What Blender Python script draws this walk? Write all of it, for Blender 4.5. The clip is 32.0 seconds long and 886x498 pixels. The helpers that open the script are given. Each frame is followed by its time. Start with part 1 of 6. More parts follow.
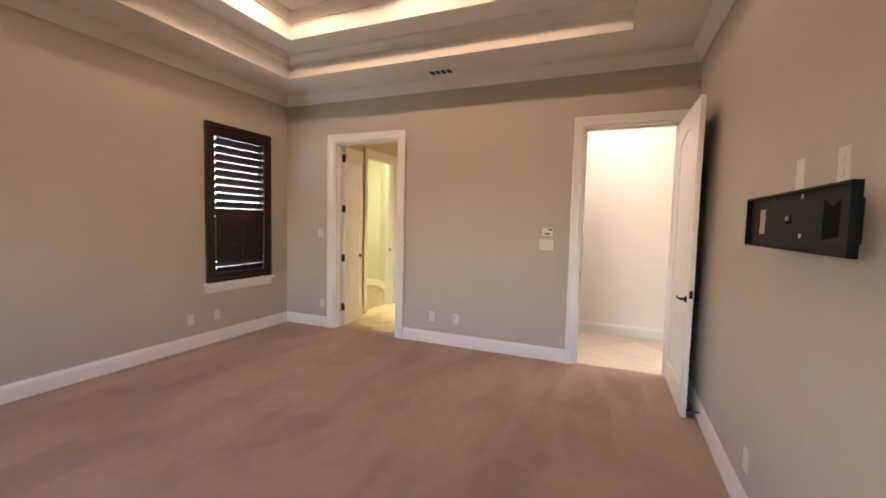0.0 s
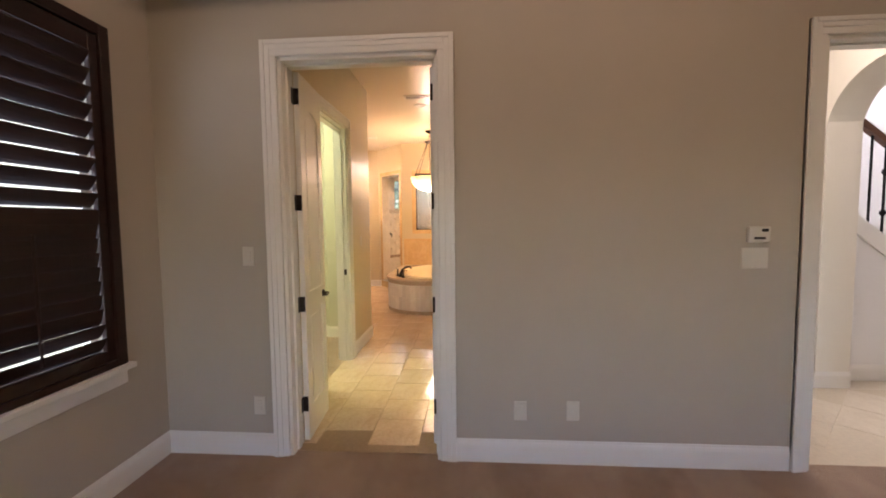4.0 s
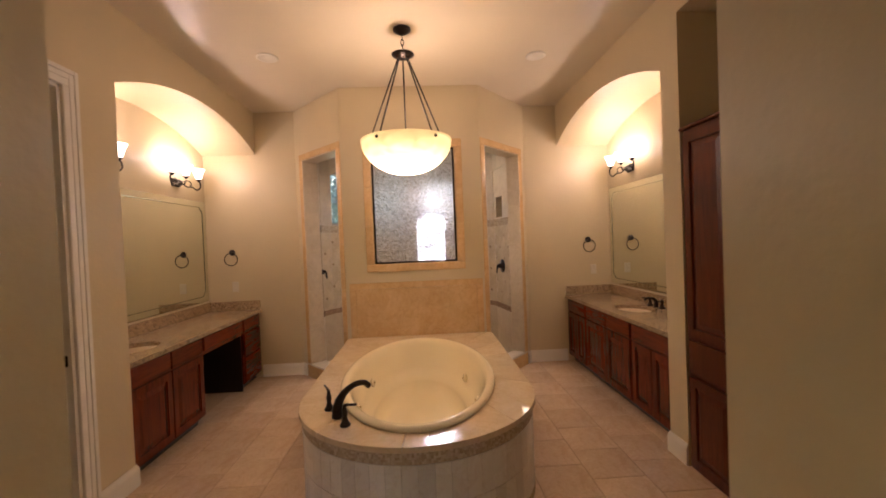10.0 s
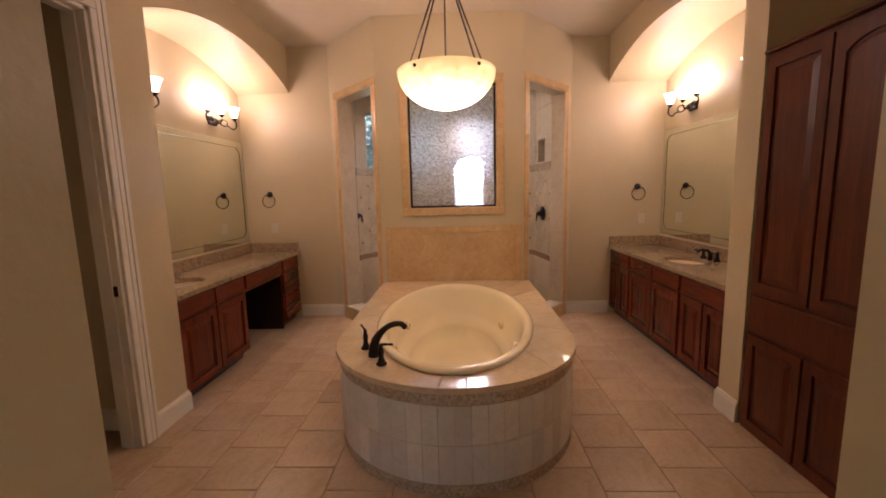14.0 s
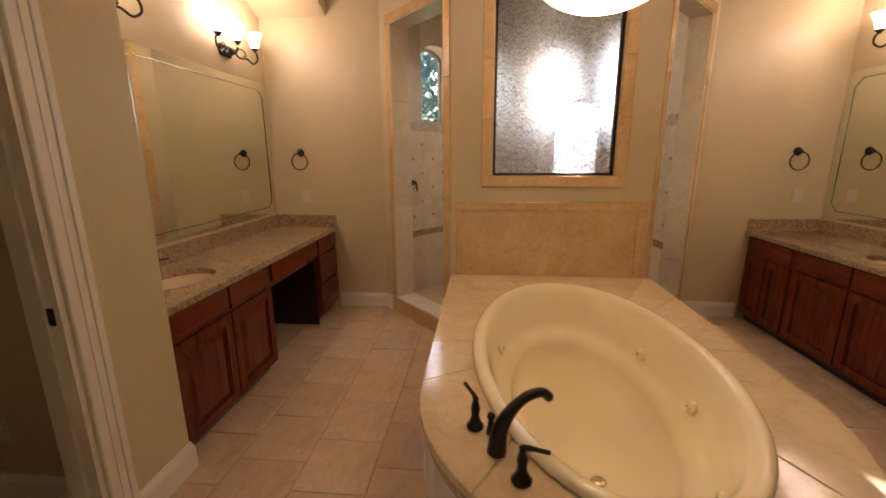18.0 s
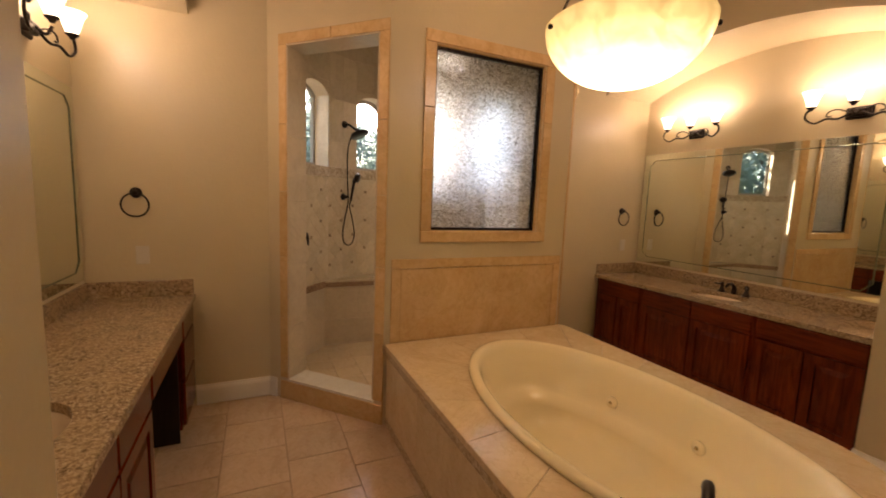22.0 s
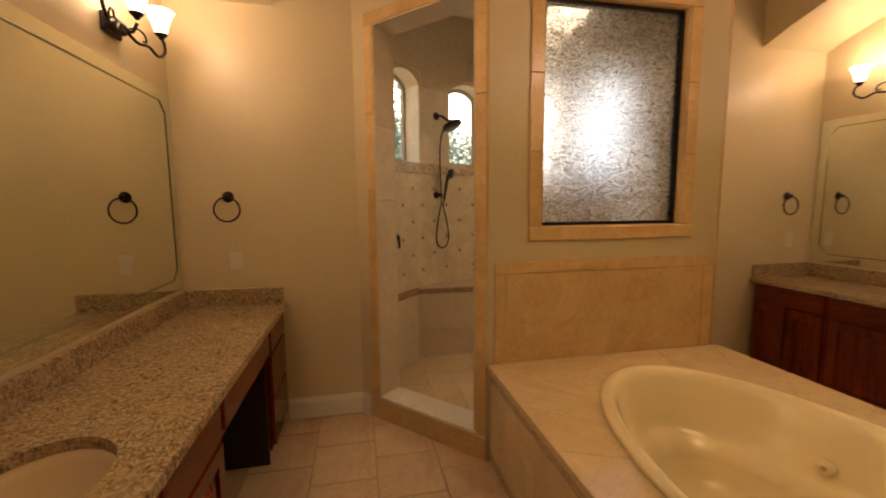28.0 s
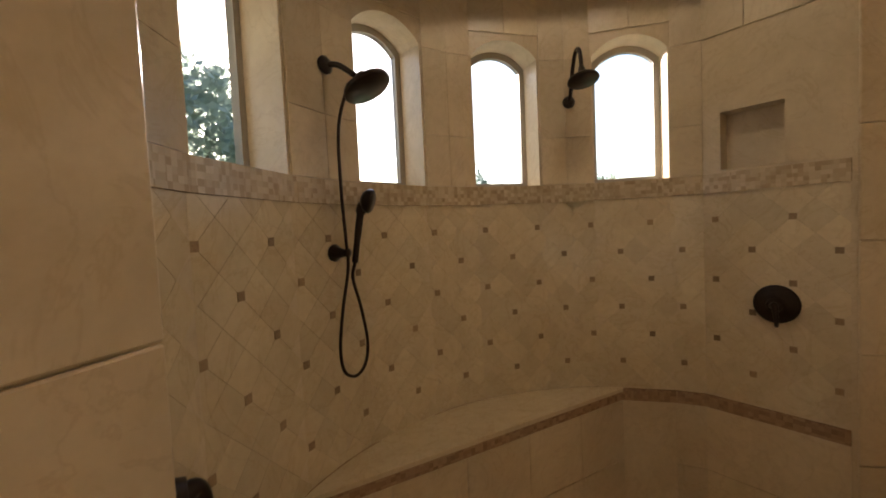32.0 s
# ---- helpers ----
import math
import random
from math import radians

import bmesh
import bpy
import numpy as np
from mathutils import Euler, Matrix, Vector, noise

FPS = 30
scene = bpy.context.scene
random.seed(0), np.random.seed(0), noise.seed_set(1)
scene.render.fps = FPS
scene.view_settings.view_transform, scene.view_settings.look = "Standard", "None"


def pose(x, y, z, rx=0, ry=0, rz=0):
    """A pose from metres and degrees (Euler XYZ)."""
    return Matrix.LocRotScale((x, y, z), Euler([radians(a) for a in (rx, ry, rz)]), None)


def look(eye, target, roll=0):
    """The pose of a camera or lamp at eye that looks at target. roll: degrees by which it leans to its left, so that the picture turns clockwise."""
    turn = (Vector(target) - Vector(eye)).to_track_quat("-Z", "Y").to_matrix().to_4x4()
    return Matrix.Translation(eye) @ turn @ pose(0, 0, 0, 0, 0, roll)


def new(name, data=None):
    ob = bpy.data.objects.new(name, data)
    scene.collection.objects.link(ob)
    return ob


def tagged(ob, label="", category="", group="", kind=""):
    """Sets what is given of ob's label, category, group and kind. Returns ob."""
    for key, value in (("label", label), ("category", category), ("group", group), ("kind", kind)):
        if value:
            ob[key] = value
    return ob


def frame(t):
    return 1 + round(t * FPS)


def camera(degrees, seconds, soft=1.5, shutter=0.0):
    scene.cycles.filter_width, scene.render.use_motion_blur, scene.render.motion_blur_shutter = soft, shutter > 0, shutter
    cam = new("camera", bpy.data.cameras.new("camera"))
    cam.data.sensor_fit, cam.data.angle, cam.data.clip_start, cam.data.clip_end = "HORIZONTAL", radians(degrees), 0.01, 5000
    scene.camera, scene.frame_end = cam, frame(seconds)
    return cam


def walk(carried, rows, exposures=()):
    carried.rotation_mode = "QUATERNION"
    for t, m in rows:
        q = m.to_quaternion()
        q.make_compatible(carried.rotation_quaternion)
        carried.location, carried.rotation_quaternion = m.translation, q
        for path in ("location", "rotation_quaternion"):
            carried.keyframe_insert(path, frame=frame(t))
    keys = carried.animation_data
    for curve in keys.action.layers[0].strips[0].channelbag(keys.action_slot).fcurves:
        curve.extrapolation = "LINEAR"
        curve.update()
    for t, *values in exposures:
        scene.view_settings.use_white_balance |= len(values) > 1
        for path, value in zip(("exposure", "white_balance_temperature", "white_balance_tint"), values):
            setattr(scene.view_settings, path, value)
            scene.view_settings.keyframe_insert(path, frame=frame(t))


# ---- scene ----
cam = camera(94.9, 32.0, 1.8, 0.3)
PATH = [
    (0, (2.933, -4.382, 1.448), (2.164, -2.541, 1.315), 1.4),
    (0.5, (2.797, -4.231, 1.465), (2.245, -2.316, 1.298), 3.6),
    (1, (2.56, -4.018, 1.475), (2.205, -2.059, 1.291), 4.2),
    (1.5, (2.17, -3.871, 1.438), (1.676, -1.947, 1.204), 2.6),
    (2, (1.833, -3.649, 1.394), (1.277, -1.734, 1.243), 0.1),
    (2.5, (1.471, -3.416, 1.417), (0.947, -1.489, 1.301), 0.8),
    (3, (1.197, -3.109, 1.413), (0.808, -1.151, 1.29), -1.5),
    (3.5, (0.926, -2.764, 1.441), (0.674, -0.784, 1.322), -1.1),
    (5.5, (0.255, -1.309, 1.472), (0.305, 0.682, 1.292), -1.4),
    (6, (0.181, -0.938, 1.49), (0.209, 1.056, 1.334), -0.4),
    (6.5, (0.128, -0.54, 1.498), (0.114, 1.458, 1.408), -0.4),
    (7, (0.062, -0.206, 1.503), (0.13, 1.789, 1.383), -1.3),
    (7.5, (0.052, 0.187, 1.504), (0.104, 2.178, 1.323), -1.2),
    (8, (0.03, 0.591, 1.507), (0.153, 2.582, 1.364), -2.1),
    (8.5, (0.069, 1.012, 1.458), (0.16, 3.008, 1.361), -0.9),
    (9, (0.035, 1.392, 1.489), (0.096, 3.389, 1.394), -0.8),
    (9.5, (0.015, 1.695, 1.52), (0.128, 3.691, 1.445), -0.9),
    (10, (0.036, 1.969, 1.512), (0.131, 3.966, 1.474), -2.3),
    (10.5, (0.016, 2.144, 1.518), (0.096, 4.14, 1.442), -1.5),
    (11, (-0.02, 2.203, 1.498), (0.049, 4.196, 1.351), -0.4),
    (11.5, (-0.032, 2.21, 1.48), (0.045, 4.195, 1.252), -1.1),
    (12, (-0.029, 2.2, 1.467), (0.023, 4.181, 1.194), -1.3),
    (12.5, (-0.032, 2.177, 1.464), (-0.041, 4.159, 1.193), -1.7),
    (13, (-0.016, 2.15, 1.453), (-0.053, 4.132, 1.186), -2.0),
    (13.5, (-0.014, 2.126, 1.455), (-0.056, 4.107, 1.179), -1.4),
    (14, (0.002, 2.095, 1.45), (-0.075, 4.075, 1.175), -1.4),
    (14.5, (0.022, 2.071, 1.448), (-0.084, 4.048, 1.167), -1.5),
    (16.5, (-0.199, 2.426, 1.448), (-0.31, 4.405, 1.18), -0.8),
    (17, (-0.275, 2.674, 1.455), (-0.449, 4.656, 1.247), 0.2),
    (17.5, (-0.36, 2.912, 1.444), (-0.638, 4.867, 1.125), -0.9),
    (18, (-0.538, 3.143, 1.45), (-0.725, 5.083, 1.0), -0.3),
    (18.5, (-0.712, 3.33, 1.45), (-0.935, 5.262, 0.984), -1.7),
    (19, (-0.912, 3.496, 1.459), (-1.226, 5.433, 1.072), -1.5),
    (19.5, (-1.089, 3.594, 1.472), (-1.151, 5.563, 1.126), 0.6),
    (20, (-1.259, 3.637, 1.478), (-1.056, 5.599, 1.145), 0.6),
    (20.5, (-1.34, 3.677, 1.521), (-1.076, 5.656, 1.396), -0.0),
    (21, (-1.43, 3.69, 1.527), (-1.064, 5.651, 1.385), 0.9),
    (21.5, (-1.486, 3.681, 1.523), (-0.834, 5.562, 1.335), 1.4),
    (22, (-1.513, 3.666, 1.503), (-0.68, 5.469, 1.266), 2.3),
    (22.5, (-1.521, 3.646, 1.478), (-0.537, 5.369, 1.223), 5.3),
    (23, (-1.532, 3.642, 1.447), (-0.562, 5.362, 1.127), 5.5),
    (23.5, (-1.536, 3.638, 1.439), (-0.536, 5.334, 1.083), 5.5),
    (24, (-1.539, 3.625, 1.399), (-0.503, 5.297, 1.038), 6.0),
    (24.5, (-1.537, 3.612, 1.366), (-0.486, 5.278, 1.021), 4.8),
    (26.5, (-1.421, 3.687, 1.414), (-0.326, 5.318, 1.04), 3.0),
    (27, (-1.305, 3.791, 1.439), (-0.318, 5.502, 1.124), 0.5),
    (27.5, (-1.331, 3.935, 1.424), (-0.524, 5.747, 1.165), 0.2),
    (28, (-1.427, 4.114, 1.431), (-1.023, 6.059, 1.205), -0.4),
    (28.5, (-1.427, 4.406, 1.425), (-1.131, 6.377, 1.256), -1.5),
    (29, (-1.397, 4.772, 1.445), (-0.957, 6.715, 1.26), 0.0),
    (29.5, (-1.429, 5.136, 1.465), (-0.921, 7.062, 1.291), -1.2),
    (30, (-1.381, 5.459, 1.464), (-0.799, 7.37, 1.353), -3.2),
    (30.5, (-1.362, 5.79, 1.458), (-0.626, 7.646, 1.335), -2.2),
    (31, (-1.296, 6.001, 1.491), (-0.325, 7.744, 1.358), -2.1),
    (31.5, (-1.219, 6.182, 1.525), (-0.182, 7.892, 1.407), -3.3),
    (32, (-1.115, 6.245, 1.57), (-0.142, 7.985, 1.474), -2.7),
]
EXPOSURES = [
    (0, 5.38, 7000, 29), (2, 5.05, 7000, 29), (3.5, 4.8, 6850, 28), (5.5, 4.25, 6250, 24), (8, 4.05, 6150, 19), (9, 3.9, 6050, 18), (10, 3.5, 5980, 26), (13, 3.45, 5850, 34), (17, 3.35, 6150, 22), (20, 3.35, 6500, 21), (22, 3.15, 6900, 21), (24, 2.97, 7350, 22), (27, 3.05, 7650, 20), (30, 3.05, 9050, 23), (31, 2.75, 7550, 20), (32, 2.5, 7100, 15)]
walk(cam, [(t, look(eye, target, roll)) for t, eye, target, roll in PATH], EXPOSURES)

# ---- world, sun, exposure ----
world = bpy.data.worlds.new("sky")
scene.world = world
world.use_nodes = True
wt = world.node_tree
wt.nodes.clear()
sky = wt.nodes.new("ShaderNodeTexSky")
sky.sky_type = "NISHITA"
sky.sun_disc = False
sky.dust_density, sky.ozone_density = 0.8, 2.0
sky.sun_elevation, sky.sun_rotation = radians(20), radians(4)
wb = wt.nodes.new("ShaderNodeBackground")
wb.inputs[1].default_value = 0.08
wo = wt.nodes.new("ShaderNodeOutputWorld")
wt.links.new(sky.outputs[0], wb.inputs[0])
wt.links.new(wb.outputs[0], wo.inputs[0])
sun = new("sun", bpy.data.lights.new("sun", "SUN"))
sun.data.energy, sun.data.angle, sun.data.color = 2.7, radians(0.5), (1, 0.97, 0.91)
sun.matrix_world = look((0.45 + 0.8, 12, 3.7), (0.45, 2, 0.06))


# ---- materials ----
def nodes_of(name):
    m = bpy.data.materials.new(name)
    m.use_nodes = True
    nt = m.node_tree
    return m, nt, nt.nodes["Principled BSDF"]


def coords(nt, scale=1.0):
    tc = nt.nodes.new("ShaderNodeTexCoord")
    mp = nt.nodes.new("ShaderNodeMapping")
    mp.inputs["Scale"].default_value = (scale,) * 3 if not isinstance(scale, tuple) else scale
    nt.links.new(tc.outputs["Object"], mp.inputs[0])
    return mp.outputs[0]


def noise_tex(nt, vec, scale, detail=4, rough=0.55, distort=0.0):
    n = nt.nodes.new("ShaderNodeTexNoise")
    n.inputs["Scale"].default_value = scale
    n.inputs["Detail"].default_value = detail
    n.inputs["Roughness"].default_value = rough
    n.inputs["Distortion"].default_value = distort
    nt.links.new(vec, n.inputs["Vector"])
    return n.outputs["Fac"]


def ramp(nt, fac, stops):
    r = nt.nodes.new("ShaderNodeValToRGB")
    e = r.color_ramp.elements
    while len(e) < len(stops):
        e.new(0.5)
    for k, (p, c) in zip(e, stops):
        k.position, k.color = p, (*c, 1)
    nt.links.new(fac, r.inputs[0])
    return r.outputs[0]


def mixc(nt, fac, a, b, mode="MIX"):
    m = nt.nodes.new("ShaderNodeMix")
    m.data_type, m.blend_type = "RGBA", mode
    for sock, v in ((m.inputs[0], fac), (m.inputs[6], a), (m.inputs[7], b)):
        if isinstance(v, (int, float)):
            sock.default_value = v
        elif isinstance(v, tuple):
            sock.default_value = (*v, 1)
        else:
            nt.links.new(v, sock)
    return m.outputs[2]


def bump(nt, bsdf, height, strength, dist=0.01):
    b = nt.nodes.new("ShaderNodeBump")
    b.inputs["Strength"].default_value = strength
    b.inputs["Distance"].default_value = dist
    nt.links.new(height, b.inputs["Height"])
    nt.links.new(b.outputs[0], bsdf.inputs["Normal"])


def rand_info(nt):
    return nt.nodes.new("ShaderNodeObjectInfo").outputs["Random"]


def paint(name, col, rough=0.45, grain=55, strength=0.12, spec=0.4, var=0.06):
    m, nt, b = nodes_of(name)
    v = coords(nt)
    big = noise_tex(nt, v, 1.7, 3)
    c = mixc(nt, big, tuple(x * (1 - var) for x in col), tuple(min(1, x * (1 + var)) for x in col))
    nt.links.new(c, b.inputs["Base Color"])
    b.inputs["Roughness"].default_value = rough
    b.inputs["Specular IOR Level"].default_value = spec
    h = noise_tex(nt, v, grain, 3, 0.5)
    bump(nt, b, h, strength, 0.006)
    return m


M_wall_bed = paint("beige_wall_paint", (0.47, 0.42, 0.345), 0.6)
M_wall = paint("tan_wall_paint", (0.60, 0.512, 0.335), 0.36, 42, 0.22, 0.5)
M_closet = paint("pale_closet_paint", (0.55, 0.53, 0.42), 0.5)
M_ceiling = paint("cream_ceiling_paint", (0.66, 0.59, 0.48), 0.33, 38, 0.25, 0.45)
M_ceil_bed = paint("white_ceiling_paint", (0.72, 0.69, 0.63), 0.6, 45, 0.15)
M_trim = paint("white_trim_paint", (0.78, 0.76, 0.71), 0.32, 20, 0.03, 0.5, 0.03)
M_foyer = paint("cream_foyer_paint", (0.74, 0.70, 0.61), 0.55)


def simple(name, col, rough=0.5, metal=0.0, spec=0.5, var=0.08, scale=30, bs=0.0):
    m, nt, b = nodes_of(name)
    v = coords(nt)
    f = noise_tex(nt, v, scale, 3)
    nt.links.new(mixc(nt, f, tuple(x * (1 - var) for x in col), tuple(min(1, x * (1 + var)) for x in col)), b.inputs["Base Color"])
    b.inputs["Roughness"].default_value = rough
    b.inputs["Metallic"].default_value = metal
    b.inputs["Specular IOR Level"].default_value = spec
    if bs:
        bump(nt, b, f, bs, 0.004)
    return m


M_bronze = simple("oil_rubbed_bronze", (0.028, 0.021, 0.018), 0.33, 0.75, 0.5, 0.3, 60)
M_black = simple("black_powder_coat", (0.009, 0.009, 0.0095), 0.6, 0.0, 0.22, 0.15, 80)
M_plastic = simple("white_plastic", (0.64, 0.60, 0.52), 0.35, 0, 0.5, 0.03)
# near-black: painted shade of vent and latch openings, also a dark button bar
M_dark = simple("gap_shade_and_dark_plastic", (0.02, 0.018, 0.016), 0.8)
M_acrylic = simple("biscuit_acrylic", (0.85, 0.735, 0.49), 0.09, 0, 0.6, 0.015, 3)
M_sinkware = simple("biscuit_porcelain", (0.68, 0.55, 0.39), 0.12, 0, 0.6, 0.02, 4)
M_chrome = simple("brass_jet_metal", (0.55, 0.45, 0.28), 0.25, 1.0)
M_grout = simple("tan_grout", (0.42, 0.31, 0.21), 0.9, 0, 0.2, 0.15, 40, 0.2)
M_grout_light = simple("cream_grout", (0.62, 0.54, 0.42), 0.9, 0, 0.2, 0.12, 40, 0.2)


def carpet():
    m, nt, b = nodes_of("beige_carpet")
    v = coords(nt)
    big = noise_tex(nt, v, 1.3, 4, 0.55, 0.9)
    # long brushed strokes left by a vacuum cleaner
    tc = nt.nodes.new("ShaderNodeTexCoord")
    mp = nt.nodes.new("ShaderNodeMapping")
    mp.inputs["Rotation"].default_value = (0, 0, radians(28))
    mp.inputs["Scale"].default_value = (2.0, 0.55, 1)
    nt.links.new(tc.outputs["Object"], mp.inputs[0])
    stroke = noise_tex(nt, mp.outputs[0], 1.0, 3, 0.55, 0.5)
    mid = noise_tex(nt, v, 9, 4, 0.65, 0.6)
    fine = noise_tex(nt, v, 260, 3, 0.75)
    c = ramp(nt, big, [(0.34, (0.40, 0.262, 0.185)), (0.64, (0.59, 0.415, 0.30))])
    c = mixc(nt, 0.42, c, ramp(nt, stroke, [(0.43, (0.38, 0.25, 0.175)), (0.54, (0.61, 0.435, 0.315))]))
    c = mixc(nt, 0.18, c, ramp(nt, mid, [(0.34, (0.34, 0.235, 0.17)), (0.66, (0.56, 0.42, 0.315))]))
    c = mixc(nt, 0.55, c, ramp(nt, fine, [(0.28, (0.4, 0.4, 0.4)), (0.7, (1, 1, 1))]), "MULTIPLY")
    nt.links.new(c, b.inputs["Base Color"])
    b.inputs["Roughness"].default_value = 0.97
    b.inputs["Specular IOR Level"].default_value = 0.1
    b.inputs["Sheen Weight"].default_value = 0.25
    bump(nt, b, fine, 0.9, 0.008)
    return m


M_carpet = carpet()


def wood(name, dark, light, rough=0.28, along=2):
    m, nt, b = nodes_of(name)
    sc = [26.0, 26.0, 26.0]
    sc[along] = 2.2
    v = coords(nt, tuple(sc))
    n1 = noise_tex(nt, v, 1.0, 6, 0.65, 1.3)
    v2 = coords(nt, 1.0)
    n2 = noise_tex(nt, v2, 3, 3)
    c = ramp(nt, n1, [(0.3, dark), (0.5, tuple((p + q) / 2 for p, q in zip(dark, light))), (0.72, light)])
    c = mixc(nt, 0.25, c, ramp(nt, n2, [(0.3, dark), (0.7, light)]))
    nt.links.new(c, b.inputs["Base Color"])
    b.inputs["Roughness"].default_value = rough
    b.inputs["Coat Weight"].default_value = 0.03
    b.inputs["Specular IOR Level"].default_value = 0.35
    b.inputs["Coat Roughness"].default_value = 0.18
    bump(nt, b, n1, 0.08, 0.003)
    return m


M_wood = wood("cherry_stained_wood", (0.045, 0.0075, 0.0028), (0.21, 0.032, 0.008), 0.22, 2)
M_wood_h = wood("cherry_stained_wood_cross", (0.045, 0.0075, 0.0028), (0.21, 0.032, 0.008), 0.22, 1)
M_linen = wood("red_brown_stained_wood", (0.045, 0.008, 0.003), (0.155, 0.034, 0.011), 0.3, 2)
M_shutter = wood("dark_mahogany_wood", (0.010, 0.0033, 0.0025), (0.03, 0.0085, 0.006), 0.4, 1)
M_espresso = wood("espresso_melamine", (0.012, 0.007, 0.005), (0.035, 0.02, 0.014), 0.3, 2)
M_rail = wood("walnut_handrail_wood", (0.08, 0.03, 0.015), (0.2, 0.085, 0.04), 0.3, 0)


def granite():
    m, nt, b = nodes_of("speckled_granite")
    v = coords(nt)
    n1 = noise_tex(nt, v, 74, 4, 0.65, 0.9)
    n2 = noise_tex(nt, v, 30, 4, 0.65, 2.0)
    n3 = noise_tex(nt, v, 9, 4, 0.6, 1.5)
    c = ramp(nt, n1, [(0.34, (0.085, 0.055, 0.03)), (0.44, (0.235, 0.16, 0.092)), (0.54, (0.385, 0.285, 0.175)), (0.70, (0.60, 0.49, 0.34))])
    c = mixc(nt, ramp(nt, n2, [(0.585, (0, 0, 0)), (0.66, (0.8, 0.8, 0.8))]), c, (0.09, 0.05, 0.027))
    c = mixc(nt, ramp(nt, n3, [(0.42, (0, 0, 0)), (0.7, (0.6, 0.6, 0.6))]), c, (0.45, 0.33, 0.19))
    nt.links.new(c, b.inputs["Base Color"])
    b.inputs["Roughness"].default_value = 0.13
    return m


M_granite = granite()


def stone(name, lo, hi, rough=0.3, var=0.12, scale=4.0, bumps=0.08, veins=0.3):
    m, nt, b = nodes_of(name)
    v = coords(nt)
    n1 = noise_tex(nt, v, scale, 6, 0.62, 0.9)
    n2 = noise_tex(nt, v, scale * 9, 4, 0.6)
    c = ramp(nt, n1, [(0.32, lo), (0.68, hi)])
    c = mixc(nt, 0.3, c, ramp(nt, n2, [(0.35, lo), (0.65, hi)]))
    # thin darker veins along the contour lines of a warped cloud
    n3 = noise_tex(nt, v, scale * 0.8, 5, 0.6, 2.2)
    dark = tuple(x * k for x, k in zip(lo, (0.80, 0.72, 0.62)))
    line = ramp(nt, n3, [(0.475, (0, 0, 0)), (0.50, (veins,) * 3), (0.525, (0, 0, 0))])
    c = mixc(nt, line, c, dark)
    r = rand_info(nt)
    c = mixc(nt, 1.0, c, ramp(nt, r, [(0, (1 - var,) * 3), (1, (1, 1, 1))]), "MULTIPLY")
    nt.links.new(c, b.inputs["Base Color"])
    b.inputs["Roughness"].default_value = rough
    if bumps:
        bump(nt, b, n2, bumps, 0.003)
    return m


M_floor_tile = stone("tan_ceramic_floor_tile", (0.59, 0.43, 0.29), (0.74, 0.575, 0.42), 0.17, 0.14)
M_cream_tile = stone("cream_marble_tile", (0.66, 0.50, 0.305), (0.80, 0.65, 0.44), 0.12, 0.12)
M_gold_stone = stone("honey_limestone", (0.63, 0.40, 0.18), (0.80, 0.585, 0.325), 0.26, 0.12, 3.5, 0.06, 0.3)
M_panel_tile = stone("ivory_marble_panel", (0.78, 0.73, 0.62), (0.89, 0.85, 0.75), 0.22, 0.2)
M_shower_tile = stone("travertine_wall_tile", (0.57, 0.465, 0.315), (0.70, 0.59, 0.43), 0.3, 0.14)
M_diag_tile = stone("polished_cream_travertine", (0.62, 0.51, 0.345), (0.75, 0.645, 0.465), 0.2, 0.14)
M_foyer_tile = stone("cream_travertine_floor", (0.60, 0.51, 0.385), (0.72, 0.63, 0.49), 0.3, 0.1)
M_insert = stone("brown_mosaic_insert", (0.25, 0.165, 0.09), (0.40, 0.28, 0.165), 0.42, 0.35, 30)


def mosaic(name, size, cols):
    m, nt, b = nodes_of(name)
    v = coords(nt)
    br = nt.nodes.new("ShaderNodeTexVoronoi")
    br.distance = "CHEBYCHEV"
    br.inputs["Randomness"].default_value = 0.15
    br.inputs["Scale"].default_value = 1 / size
    nt.links.new(v, br.inputs["Vector"])
    hsv = ramp(nt, br.outputs["Color"], list(zip((0.0, 0.45, 1.0), cols)))
    nt.links.new(hsv, b.inputs["Base Color"])
    b.inputs["Roughness"].default_value = 0.25
    bump(nt, b, br.outputs["Distance"], 0.5, 0.002)
    return m


CREAM_MIX = ((0.33, 0.24, 0.15), (0.47, 0.37, 0.25), (0.62, 0.52, 0.375))
M_mosaic = mosaic("small_stone_mosaic", 0.018, CREAM_MIX)
M_mosaic_fine = mosaic("fine_stone_mosaic", 0.0115, CREAM_MIX)
M_strip = mosaic("brown_stone_mosaic", 0.02, ((0.23, 0.145, 0.09), (0.34, 0.225, 0.145), (0.44, 0.31, 0.205)))


def mirror_mat():
    m, _, b = nodes_of("mirror_silver")
    b.inputs["Base Color"].default_value = (0.80, 0.83, 0.74, 1)
    b.inputs["Metallic"].default_value = 1
    b.inputs["Roughness"].default_value = 0.015
    return m


M_mirror = mirror_mat()
M_mirror_edge = simple("etched_mirror_groove", (0.24, 0.30, 0.22), 0.2, 0.8)


